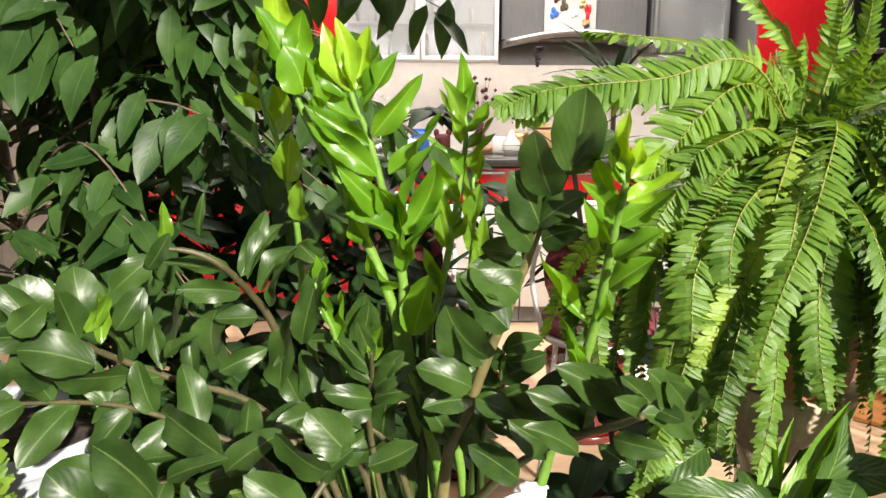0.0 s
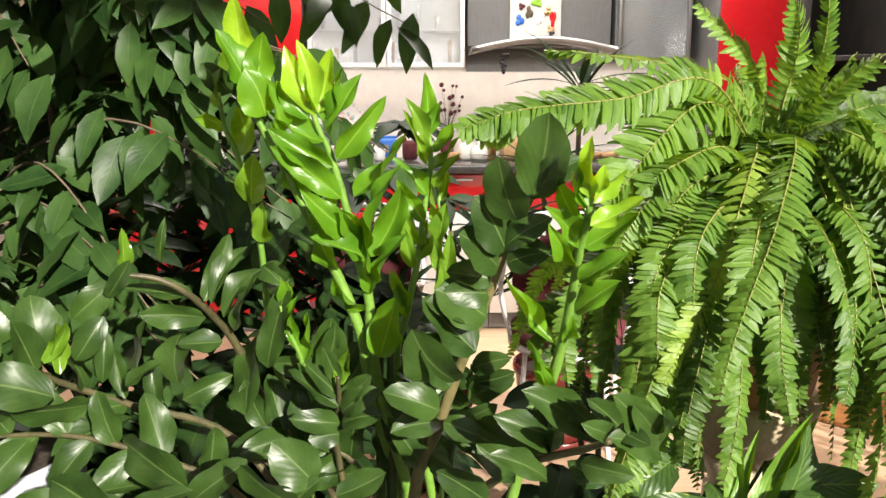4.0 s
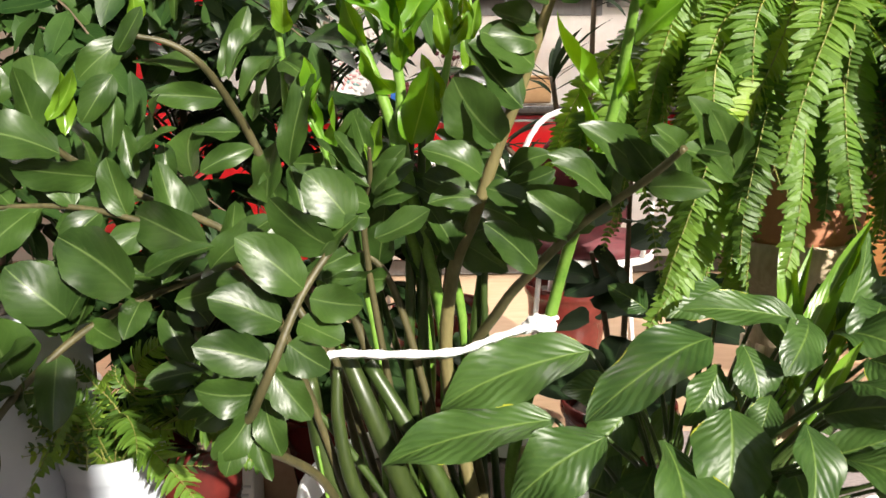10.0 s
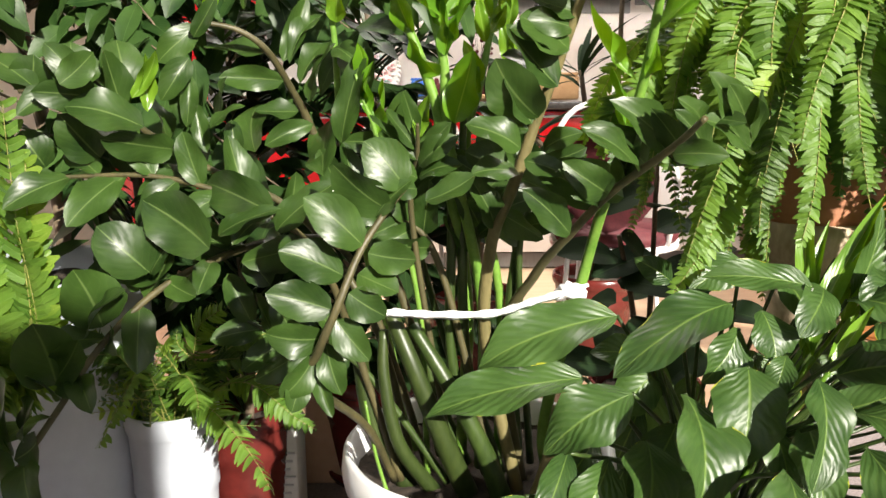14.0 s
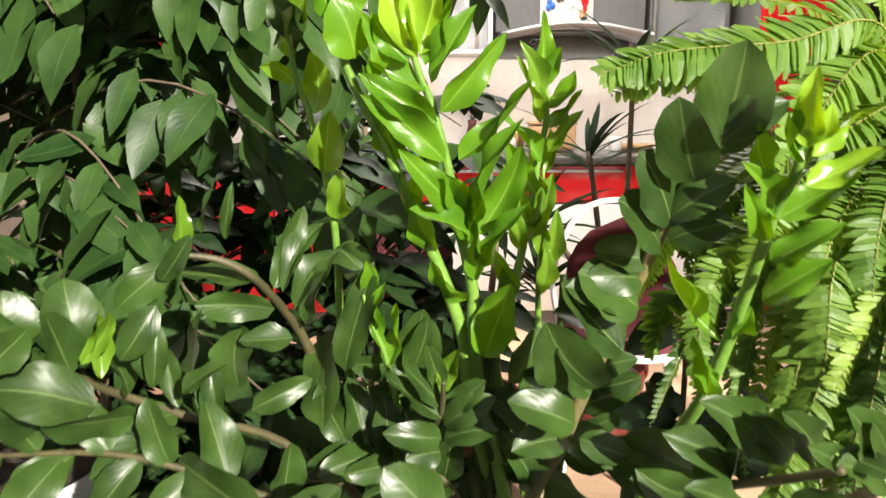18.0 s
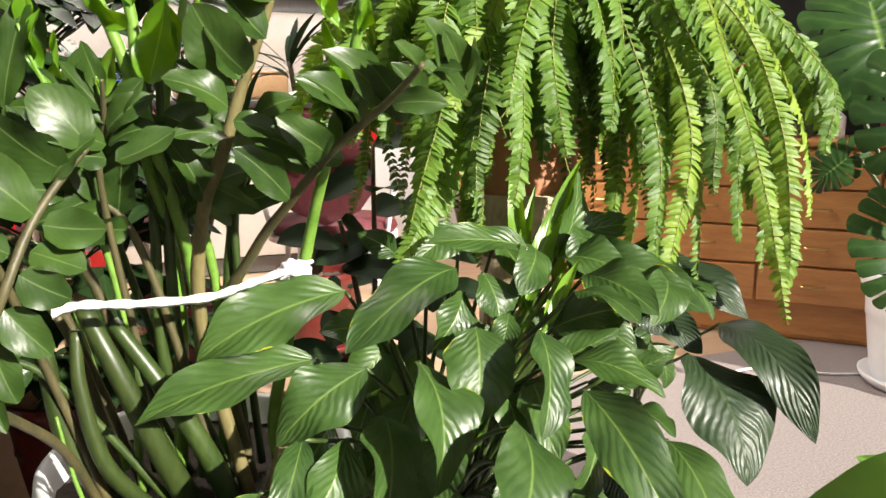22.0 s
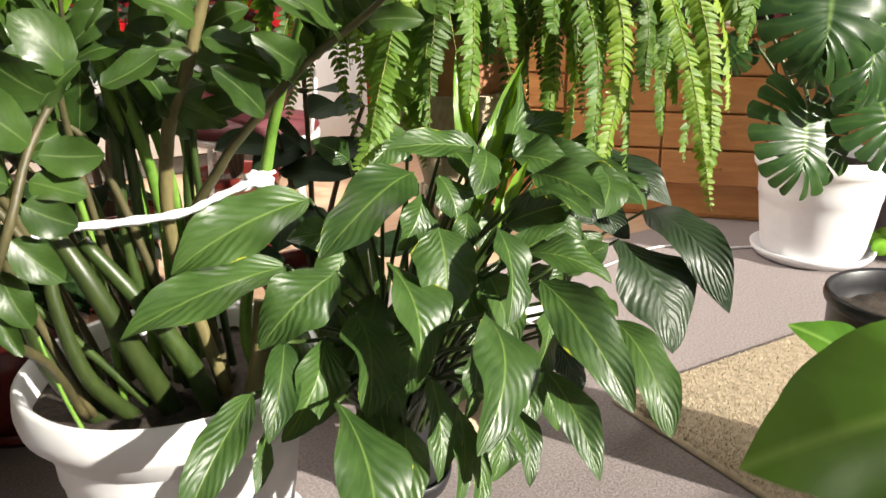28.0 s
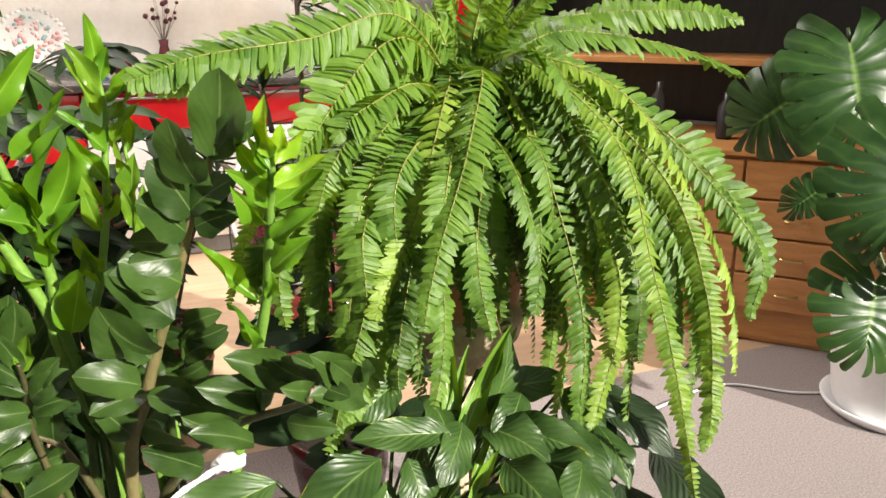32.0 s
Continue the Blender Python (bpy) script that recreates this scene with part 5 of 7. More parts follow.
# gauze tie
TIE = [(-0.152, 0.87, 0.619), (-0.127, 0.88, 0.623), (-0.07, 0.89, 0.617), (0.008, 0.9, 0.615), (0.062, 0.945, 0.617), (0.122, 0.978, 0.624)]
tie = thing("gauze_tie", (0.03, 0.97, 0.62), "white gauze strip tied round the ZZ stems", "plant tie")
bm = bmesh.new()
line = curve_points(TIE, 30)
for i, p in enumerate(line):
    w = 0.0056 + 0.0012 * math.sin(i * 1.9)
    line[i] = (p, w)
rows = []
for p, w in line:
    rows.append([bm.verts.new(p + Vector(q)) for q in ((0, 0, -w), (0, -0.004, 0), (0, 0, w), (0, 0.004, 0))])
for a, b in zip(rows, rows[1:]):
    for k in range(4):
        bm.faces.new((a[k], b[k], b[(k + 1) % 4], a[(k + 1) % 4]))
part("strip", bm, GAUZE, tie)
bm = bmesh.new()
K0 = Vector(TIE[-1])
bmesh.ops.create_icosphere(bm, subdivisions=3, radius=0.016, matrix=Matrix.Translation(K0) @ Matrix.Diagonal((1.2, 0.8, 0.8, 1)))
for v in bm.verts:
    v.co += (v.co - K0) * 0.9 * noise.noise(v.co * 90)
part("knot", bm, GAUZE, tie)
for dx, dz in ((0.024, 0.010),):
    part("loose_end", tube(bmesh.new(), curve_points([K0, K0 + Vector((dx * 0.5, -0.01, dz * 0.8)), K0 + Vector((dx, -0.005, dz))], 8), 0.0045, 0.003, 6), GAUZE, tie)

# ---- peace lilies ----
lr = random.Random(5)


def peace_leaf(plant, base, tip, width, arch, mat=None):
    """A lance-shaped, ribbed blade with a drooping tip, and its petiole down to the soil."""
    mat = mat or LEAF_LILY
    width *= 1.2 if mat is LEAF_SHADE else 1.0
    face = Vector((0.08, -0.75, 0.50)) + Vector((lr.uniform(-0.4, 0.4), 0, lr.uniform(-0.25, 0.3)))
    if tip[0] < base[0] - 0.1:
        face.z += 0.45
    m, L = frame_of(base, tip, face)
    bm = leaf_into(bmesh.new(), m, L * 1.04, width * 1.12, "lily", arch + 0.02, lr.uniform(0.06, 0.3), 0.26, lr.uniform(0, 6), 5, 24, lr.uniform(-0.3, 0.3))
    leaf = part("leaf", bm, mat, plant)
    root = Vector(plant.location) + Vector((lr.uniform(-0.035, 0.035), lr.uniform(-0.035, 0.035), CROWN[plant.name]))
    b = Vector(base)
    mid = (root + b) / 2 + Vector((0, 0, 0.06))
    part("petiole", tube(bmesh.new(), curve_points([root, mid, b], 14), 0.0042, 0.0028, 7), STEM_GREEN, leaf)
    return leaf


def peace_spear(plant, base, tip, width):
    m, L = frame_of(base, tip, TO_LENS)
    leaf = part("young_leaf", leaf_into(bmesh.new(), m, L, width * 1.05, "lance", -0.09, 0.55, 0.3, lr.uniform(0, 6), 3, 12, 0.7), LEAF_SPEAR, plant, "half-rolled bright young leaf")
    root = Vector(plant.location) + Vector((0, 0, CROWN[plant.name]))
    part("petiole", tube(bmesh.new(), curve_points([root, (root + Vector(base)) / 2 + Vector((0, 0, 0.04)), Vector(base)], 12), 0.004, 0.003, 7), LEAF_SPEAR, leaf)


CROWN = {"peace_lily": 0.17, "peace_lily.001": 0.08}
peace_lily = thing("peace_lily", (0.33, 1.0, 0), "bushy peace lily with ribbed leaves in a black pot", "potted plant")
pot(peace_lily, (0.375, 1.07, 0), 0.095, 0.21, BLACK_PLASTIC, rim=0.02)
dark_lily = thing("peace_lily", (0.9, 1.33, 0), "peace lily with large drooping leaves, coloured dark as in shade, in a white pot", "potted plant")
pot(dark_lily, (0.9, 1.33, 0), 0.075, 0.11, WHITE_PLASTIC, rim=0.018)
peace_leaf(peace_lily, (0.182, 0.947, 0.597), (0.001, 0.939, 0.525), 0.086, 0.1)
peace_leaf(peace_lily, (0.133, 0.911, 0.521), (-0.072, 0.89, 0.472), 0.076, 0.08)
peace_leaf(peace_lily, (0.188, 0.876, 0.513), (0.074, 0.857, 0.444), 0.078, 0.1)
peace_leaf(peace_lily, (0.322, 0.91, 0.623), (0.162, 0.853, 0.547), 0.08, 0.12)
peace_leaf(peace_lily, (0.423, 0.9, 0.647), (0.288, 0.912, 0.654), 0.05, 0.08)
peace_leaf(peace_lily, (0.242, 0.832, 0.528), (0.218, 0.713, 0.423), 0.086, 0.14)
peace_leaf(peace_lily, (0.319, 0.837, 0.562), (0.295, 0.777, 0.464), 0.085, 0.12)
peace_leaf(peace_lily, (0.323, 0.726, 0.478), (0.23, 0.59, 0.388), 0.085, 0.16)
peace_leaf(peace_lily, (0.38, 0.785, 0.565), (0.344, 0.706, 0.468), 0.068, 0.1)
peace_leaf(peace_lily, (0.407, 0.82, 0.504), (0.486, 0.778, 0.558), 0.047, 0.06)
peace_leaf(peace_lily, (0.443, 0.859, 0.541), (0.508, 0.793, 0.582), 0.058, 0.06)
peace_leaf(peace_lily, (0.429, 0.785, 0.522), (0.5, 0.699, 0.496), 0.057, 0.12)
peace_leaf(peace_lily, (0.42, 0.742, 0.498), (0.444, 0.582, 0.385), 0.071, 0.12)
peace_leaf(peace_lily, (0.513, 0.7, 0.436), (0.496, 0.57, 0.336), 0.067, 0.14)
peace_leaf(peace_lily, (0.397, 0.694, 0.394), (0.386, 0.578, 0.306), 0.049, 0.12)
peace_leaf(peace_lily, (0.202, 0.849, 0.459), (0.171, 0.756, 0.367), 0.087, 0.12)
peace_leaf(peace_lily, (0.152, 0.839, 0.441), (0.074, 0.784, 0.348), 0.067, 0.1)
peace_leaf(peace_lily, (0.099, 0.84, 0.449), (0.044, 0.76, 0.372), 0.047, 0.1)
peace_leaf(peace_lily, (0.128, 0.746, 0.402), (0.088, 0.575, 0.282), 0.095, 0.1)
peace_leaf(peace_lily, (0.039, 0.787, 0.419), (-0.064, 0.698, 0.328), 0.051, 0.14)
peace_leaf(peace_lily, (0.219, 0.752, 0.338), (0.179, 0.682, 0.249), 0.056, 0.1)
peace_leaf(peace_lily, (0.262, 0.759, 0.389), (0.224, 0.683, 0.3), 0.051, 0.1)
peace_leaf(peace_lily, (0.282, 0.728, 0.357), (0.245, 0.661, 0.27), 0.034, 0.1)
peace_leaf(peace_lily, (0.319, 0.681, 0.367), (0.272, 0.633, 0.312), 0.052, 0.1)
peace_leaf(peace_lily, (0.345, 0.684, 0.359), (0.323, 0.622, 0.293), 0.034, 0.1)
peace_leaf(peace_lily, (0.049, 0.78, 0.367), (0.019, 0.737, 0.323), 0.022, 0.05)
peace_leaf(peace_lily, (0.33, 0.898, 0.592), (0.278, 0.873, 0.529), 0.057, 0.1)
peace_leaf(peace_lily, (0.362, 0.908, 0.614), (0.365, 0.864, 0.548), 0.06, 0.1)
peace_leaf(peace_lily, (0.369, 0.844, 0.573), (0.343, 0.821, 0.524), 0.034, 0.2)
peace_leaf(peace_lily, (0.231, 0.935, 0.543), (0.149, 0.946, 0.544), 0.046, 0.08)
peace_leaf(peace_lily, (0.291, 1.061, 0.616), (0.238, 1.068, 0.652), 0.039, 0.15)
peace_leaf(peace_lily, (0.521, 0.984, 0.604), (0.562, 0.999, 0.733), 0.062, 0.05)
peace_leaf(peace_lily, (0.236, 0.853, 0.4), (0.214, 0.795, 0.32), 0.062, 0.1)
peace_leaf(peace_lily, (0.345, 0.79, 0.399), (0.306, 0.745, 0.325), 0.047, 0.1)
peace_leaf(peace_lily, (0.526, 0.791, 0.439), (0.543, 0.725, 0.426), 0.042, 0.1)
peace_leaf(peace_lily, (0.187, 0.897, 0.395), (0.138, 0.851, 0.315), 0.056, 0.1)
peace_leaf(peace_lily, (0.212, 0.826, 0.349), (0.194, 0.748, 0.256), 0.054, 0.1)
peace_leaf(peace_lily, (0.314, 0.742, 0.307), (0.281, 0.678, 0.232), 0.046, 0.1)
peace_leaf(peace_lily, (0.336, 0.899, 0.46), (0.245, 0.87, 0.392), 0.065, 0.1)
peace_leaf(peace_lily, (0.41, 0.859, 0.475), (0.4, 0.773, 0.392), 0.065, 0.1)
peace_leaf(peace_lily, (0.472, 0.789, 0.424), (0.408, 0.743, 0.35), 0.057, 0.1)
peace_leaf(peace_lily, (0.157, 0.944, 0.42), (0.1, 0.893, 0.367), 0.048, 0.1)
peace_leaf(peace_lily, (0.25, 0.964, 0.518), (0.179, 0.95, 0.456), 0.058, 0.1)
peace_leaf(peace_lily, (0.368, 0.886, 0.475), (0.365, 0.806, 0.405), 0.065, 0.1)
peace_leaf(peace_lily, (0.504, 0.891, 0.542), (0.545, 0.818, 0.508), 0.061, 0.1)
peace_leaf(peace_lily, (0.312, 0.989, 0.59), (0.249, 0.976, 0.558), 0.051, 0.1)
peace_leaf(peace_lily, (0.293, 0.858, 0.42), (0.246, 0.808, 0.348), 0.063, 0.1)
peace_leaf(peace_lily, (0.411, 0.788, 0.384), (0.383, 0.708, 0.312), 0.056, 0.1)
peace_leaf(peace_lily, (0.508, 0.824, 0.477), (0.562, 0.777, 0.515), 0.051, 0.1)
peace_leaf(peace_lily, (0.26, 0.913, 0.452), (0.188, 0.863, 0.374), 0.064, 0.1)
peace_leaf(peace_lily, (0.451, 0.732, 0.344), (0.452, 0.671, 0.301), 0.037, 0.1)
peace_leaf(peace_lily, (0.547, 0.883, 0.582), (0.616, 0.773, 0.568), 0.065, 0.1)
peace_leaf(peace_lily, (0.538, 0.957, 0.609), (0.626, 0.846, 0.598), 0.064, 0.1)
peace_leaf(peace_lily, (0.546, 1.014, 0.629), (0.651, 0.973, 0.657), 0.054, 0.1)
peace_leaf(peace_lily, (0.401, 1.079, 0.645), (0.315, 1.035, 0.606), 0.061, 0.1)
peace_leaf(peace_lily, (0.44, 1.034, 0.629), (0.437, 0.933, 0.579), 0.06, 0.1)
peace_leaf(peace_lily, (0.491, 0.936, 0.62), (0.551, 0.842, 0.603), 0.065, 0.1)
peace_leaf(peace_lily, (0.488, 0.854, 0.611), (0.518, 0.738, 0.586), 0.065, 0.1)
peace_leaf(peace_lily, (0.597, 0.925, 0.609), (0.637, 0.818, 0.571), 0.063, 0.1)
peace_leaf(peace_lily, (0.662, 1.006, 0.611), (0.7, 0.924, 0.584), 0.055, 0.1)
peace_leaf(peace_lily, (0.568, 0.964, 0.647), (0.491, 0.897, 0.6), 0.061, 0.1)
peace_leaf(peace_lily, (0.591, 0.82, 0.607), (0.521, 0.748, 0.566), 0.056, 0.1)
peace_leaf(peace_lily, (0.437, 0.797, 0.606), (0.462, 0.702, 0.589), 0.058, 0.1)
peace_leaf(peace_lily, (0.68, 0.916, 0.592), (0.676, 0.824, 0.539), 0.051, 0.1)
peace_leaf(peace_lily, (0.456, 0.936, 0.636), (0.392, 0.86, 0.595), 0.06, 0.1)
peace_leaf(peace_lily, (0.535, 1.056, 0.651), (0.57, 0.965, 0.608), 0.059, 0.1)
peace_spear(peace_lily, (0.443, 0.922, 0.543), (0.483, 1.068, 0.774), 0.033)
peace_spear(peace_lily, (0.433, 0.928, 0.539), (0.551, 0.984, 0.762), 0.036)
peace_spear(peace_lily, (0.426, 0.848, 0.548), (0.482, 0.854, 0.632), 0.021)
peace_spear(peace_lily, (0.43, 0.93, 0.55), (0.50, 1.03, 0.715), 0.026)
peace_spear(peace_lily, (0.45, 0.90, 0.52), (0.545, 0.97, 0.63), 0.014)
peace_spear(peace_lily, (0.50, 0.96, 0.58), (0.58, 1.01, 0.74), 0.034)
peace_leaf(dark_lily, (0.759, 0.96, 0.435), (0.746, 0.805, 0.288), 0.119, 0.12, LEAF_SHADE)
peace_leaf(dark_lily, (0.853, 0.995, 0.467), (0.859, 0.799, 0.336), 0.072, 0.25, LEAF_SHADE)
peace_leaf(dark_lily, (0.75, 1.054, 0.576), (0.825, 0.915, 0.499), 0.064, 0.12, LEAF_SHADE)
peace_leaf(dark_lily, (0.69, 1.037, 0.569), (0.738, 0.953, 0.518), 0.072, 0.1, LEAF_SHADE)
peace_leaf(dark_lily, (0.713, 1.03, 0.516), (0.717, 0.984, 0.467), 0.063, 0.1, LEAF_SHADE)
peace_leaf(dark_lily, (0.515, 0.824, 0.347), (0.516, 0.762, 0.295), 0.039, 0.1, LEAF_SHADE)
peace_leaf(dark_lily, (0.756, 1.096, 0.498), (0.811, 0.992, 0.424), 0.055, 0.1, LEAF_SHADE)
for i in range(40):
    a = lr.uniform(0, 6.28)
    p = (Vector((0.40, 1.12, 0)) if i < 26 else Vector((0.64, 1.1, -0.04))) + Vector((math.cos(a) * lr.uniform(0.03, 0.2), math.sin(a) * lr.uniform(0.0, 0.1), lr.uniform(0.2, 0.48)))
    q = p + Vector((math.cos(a) * 0.07 + lr.uniform(-0.04, 0.04), math.sin(a) * 0.04 - 0.02, lr.uniform(-0.15, -0.04)))
    peace_leaf(peace_lily, p, q, lr.uniform(0.06, 0.085), lr.uniform(0.06, 0.14))

# ---- fern on a pedestal ----
pedestal = thing("plant_pedestal", (0.60, 1.27, 0), "carved beige stone-look pedestal under the fern", "pedestal")
part("base", spin(bmesh.new(), (0.60, 1.27, 0), [(0, 0), (0.15, 0), (0.15, 0.04), (0.12, 0.06), (0.1, 0.09), (0, 0.09)], 36), STONE, pedestal)
part("column", spin(bmesh.new(), (0.60, 1.27, 0.09), [(0, 0), (0.085, 0), (0.07, 0.03), (0.058, 0.1), (0.056, 0.3), (0.06, 0.42), (0.075, 0.47), (0, 0.47)], 36), STONE, pedestal, "fluted column")
part("capital", spin(bmesh.new(), (0.60, 1.27, 0.56), [(0, 0), (0.07, 0), (0.09, 0.04), (0.11, 0.06), (0.12, 0.1), (0.12, 0.12), (0, 0.12)], 36, 0.03), STONE, pedestal)
for k in range(12):
    a = 2 * math.pi * k / 12
    part("flute", tube(bmesh.new(), [Vector((0.60 + 0.06 * math.cos(a), 1.27 + 0.06 * math.sin(a), z)) for z in (0.18, 0.3, 0.42, 0.5)], 0.009, 0.009, 6), STONE, pedestal)
fern = thing("boston_fern", (0.58, 1.23, 0.68), "wide arching Boston fern on the pedestal", "potted plant")
pot(fern, (0.60, 1.27, 0.68), 0.14, 0.30, surface("terracotta", (0.35, 0.14, 0.08), (0.48, 0.22, 0.12), 14, 0.8, 0.2), rim=0.03, saucer=False)
fr = random.Random(11)


def frond(plant, pts, half, mat=None, step=None):
    """An arching frond: a thin rib with overlapping blunt leaflets in two rows."""
    half *= 0.86
    step = step or (min(max(half * 0.36, 0.007), 0.015) if half < 0.033 else half * 0.27)
    blunt = half >= 0.033
    blade = step * (0.68 if blunt else 0.62)
    rough = curve_points(pts, 40)
    length = sum((a - b).length for a, b in zip(rough, rough[1:]))
    n = max(14, int(length / step))
    ph, sx = fr.uniform(0, 6.28), fr.uniform(0.006, 0.018)
    c = [q + Vector((sx * (k / n) * math.sin(7 * k / n + ph), 0.6 * sx * (k / n) * math.cos(6 * k / n + ph), 0)) for k, q in enumerate(curve_points(pts, n))]
    rib = part("frond", tube(bmesh.new(), c[::2] if len(c) > 20 else c, 0.0014, 0.0005, 5), STEM_FERN, plant)
    bm = bmesh.new()
    uv = bm.loops.layers.uv.verify()
    roll, swing = fr.uniform(-0.6, 0.6), fr.uniform(0, 6)
    for i in range(int(n * 0.07), n + 1):
        u = i / n
        p = c[i]
        d = (c[min(i + 1, n)] - c[max(i - 1, 0)]).normalized()
        up = Vector((0, -0.75, 0.7)) if abs(d.z) < 0.8 else Vector((0.1, -1.0, 0.25))
        side = d.cross(up).normalized()
        nor = side.cross(d).normalized()
        q = roll + 0.5 * math.sin(4.5 * u + swing)
        side, nor = side * math.cos(q) + nor * math.sin(q), nor * math.cos(q) - side * math.sin(q)
        w = half * min(1, 0.6 + 2.2 * u) * (1 - max(0, u - 0.6) / 0.4) ** 0.45 + 0.003
        for s in (-1, 1):
            if fr.random() < 0.02:
                continue
            L = w * fr.uniform(0.78, 1.12)
            lean = 0.12 + 0.28 * u + fr.uniform(-0.12, 0.12)
            droop = fr.uniform(-0.1, 0.5)
            y = (side * s * math.cos(lean) + d * math.sin(lean) - nor * droop * 0.5).normalized()
            z = (nor + d * fr.uniform(-0.6, 0.1) + side * fr.uniform(-0.35, 0.35)).normalized()
            x = y.cross(z).normalized() * min(blade, L * 0.34)
            keel = -z * x.length * 0.22
            b1 = -nor * L * fr.uniform(0.03, 0.2)
            v = []
            hook = d * L * fr.uniform(0.12, 0.34)
            for t, wl, wr in ((0, 0.95, 0.85), (0.35, 1, 0.95), (0.78, 0.88, 0.8) if blunt else (0.75, 0.74, 0.62), (1, 0.3, 0.25) if blunt else (1, 0.18, 0.12)):
                o = p + y * L * t + (b1 * 2.4 + hook) * t * t
                v += [bm.verts.new(o - x * wl), bm.verts.new(o + keel * (1 - 0.6 * t)), bm.verts.new(o + x * wr)]
            for k in range(3):
                for h in (0, 1):
                    idx = (3 * k + h, 3 * k + h + 1, 3 * k + h + 4, 3 * k + h + 3)
                    f = bm.faces.new([v[w_] for w_ in idx])
                    for lp, w_ in zip(f.loops, idx):
                        lp[uv].uv = (0.5 * (w_ % 3), (w_ // 3) / 3)
    tagged(part("frond_blade", bm, mat or LEAF_FERN, rib, smooth=False), kind="stuff")
    return rib


frond(fern, [(0.56, 1.2, 1.08), (0.425, 1.05, 1.182), (0.305, 0.95, 1.139), (0.236, 0.9, 1.06)], 0.056)
frond(fern, [(0.56, 1.2, 1.08), (0.533, 1.05, 1.135), (0.457, 0.93, 1.052), (0.414, 0.88, 0.958), (0.375, 0.85, 0.829)], 0.034)
frond(fern, [(0.56, 1.2, 1.08), (0.482, 1.05, 1.113), (0.402, 0.95, 0.995), (0.363, 0.93, 0.905), (0.331, 0.92, 0.828)], 0.034, LEAF_FERN_TIP)
frond(fern, [(0.56, 1.2, 1.08), (0.456, 1.05, 1.091), (0.378, 0.98, 0.881), (0.319, 0.96, 0.731), (0.247, 0.947, 0.622)], 0.036)
frond(fern, [(0.56, 1.2, 1.08), (0.611, 1.12, 1.154), (0.672, 1.05, 1.098), (0.691, 1.0, 0.995), (0.693, 1.0, 0.799)], 0.032)
frond(fern, [(0.56, 1.2, 1.08), (0.626, 1.15, 1.153), (0.738, 1.08, 1.111), (0.881, 1.0, 0.99), (0.974, 0.96, 0.871), (1.03, 0.948, 0.781)], 0.05)
frond(fern, [(0.56, 1.2, 1.08), (0.62, 1.1, 1.146), (0.708, 0.95, 1.034), (0.701, 0.84, 0.875), (0.707, 0.78, 0.733), (0.746, 0.755, 0.544)], 0.026, LEAF_FERN_TIP)
frond(fern, [(0.56, 1.2, 1.08), (0.649, 1.1, 1.146), (0.768, 1.0, 1.082), (0.845, 0.92, 0.921), (0.88, 0.88, 0.795), (0.901, 0.87, 0.664)], 0.03, LEAF_FERN_TIP)
frond(fern, [(0.56, 1.2, 1.08), (0.649, 1.1, 1.137), (0.791, 0.95, 0.979), (0.834, 0.87, 0.805), (0.834, 0.84, 0.634), (0.811, 0.83, 0.558)], 0.026, LEAF_FERN_TIP)
frond(fern, [(0.56, 1.2, 1.08), (0.602, 1.1, 1.122), (0.688, 1.0, 0.961), (0.727, 0.95, 0.793), (0.684, 0.92, 0.624), (0.649, 0.91, 0.523)], 0.03, LEAF_FERN_TIP)
frond(fern, [(0.56, 1.2, 1.08), (0.565, 1.1, 1.123), (0.593, 1.0, 0.969), (0.588, 0.95, 0.868), (0.56, 0.93, 0.77)], 0.03)
frond(fern, [(0.56, 1.2, 1.08), (0.583, 1.1, 1.123), (0.636, 1.0, 0.948), (0.642, 0.96, 0.747), (0.599, 0.94, 0.578)], 0.03, LEAF_FERN_TIP)
frond(fern, [(0.56, 1.2, 1.08), (0.602, 1.1, 1.13), (0.721, 1.02, 0.955), (0.766, 0.98, 0.758), (0.765, 0.96, 0.529)], 0.03)
frond(fern, [(0.56, 1.2, 1.08), (0.61, 1.2, 1.098), (0.639, 1.2, 0.926), (0.648, 1.2, 0.739), (0.625, 1.2, 0.621)], 0.03)
frond(fern, [(0.56, 1.2, 1.08), (0.701, 1.2, 1.168), (0.809, 1.2, 1.177), (0.978, 1.19, 1.146), (1.135, 1.184, 1.091)], 0.046)
frond(fern, [(0.56, 1.2, 1.08), (0.754, 1.3, 1.184), (0.905, 1.3, 1.208), (1.083, 1.3, 1.207), (1.229, 1.3, 1.19)], 0.046)
frond(fern, [(0.56, 1.2, 1.08), (0.441, 1.1, 1.173), (0.325, 1.02, 1.19), (0.179, 0.97, 1.173), (0.078, 0.953, 1.134)], 0.04)
frond(fern, [(0.56, 1.2, 1.08), (0.516, 1.2, 1.197), (0.407, 1.15, 1.234), (0.267, 1.1, 1.251), (0.186, 1.1, 1.255)], 0.034)
frond(fern, [(0.56, 1.2, 1.08), (0.596, 1.2, 1.214), (0.587, 1.18, 1.298), (0.554, 1.15, 1.383)], 0.034)
frond(fern, [(0.56, 1.2, 1.08), (0.632, 1.2, 1.17), (0.612, 1.15, 1.254), (0.595, 1.12, 1.363)], 0.022)
frond(fern, [(0.56, 1.2, 1.08), (0.575, 1.25, 1.188), (0.532, 1.25, 1.269), (0.472, 1.25, 1.34)], 0.034)
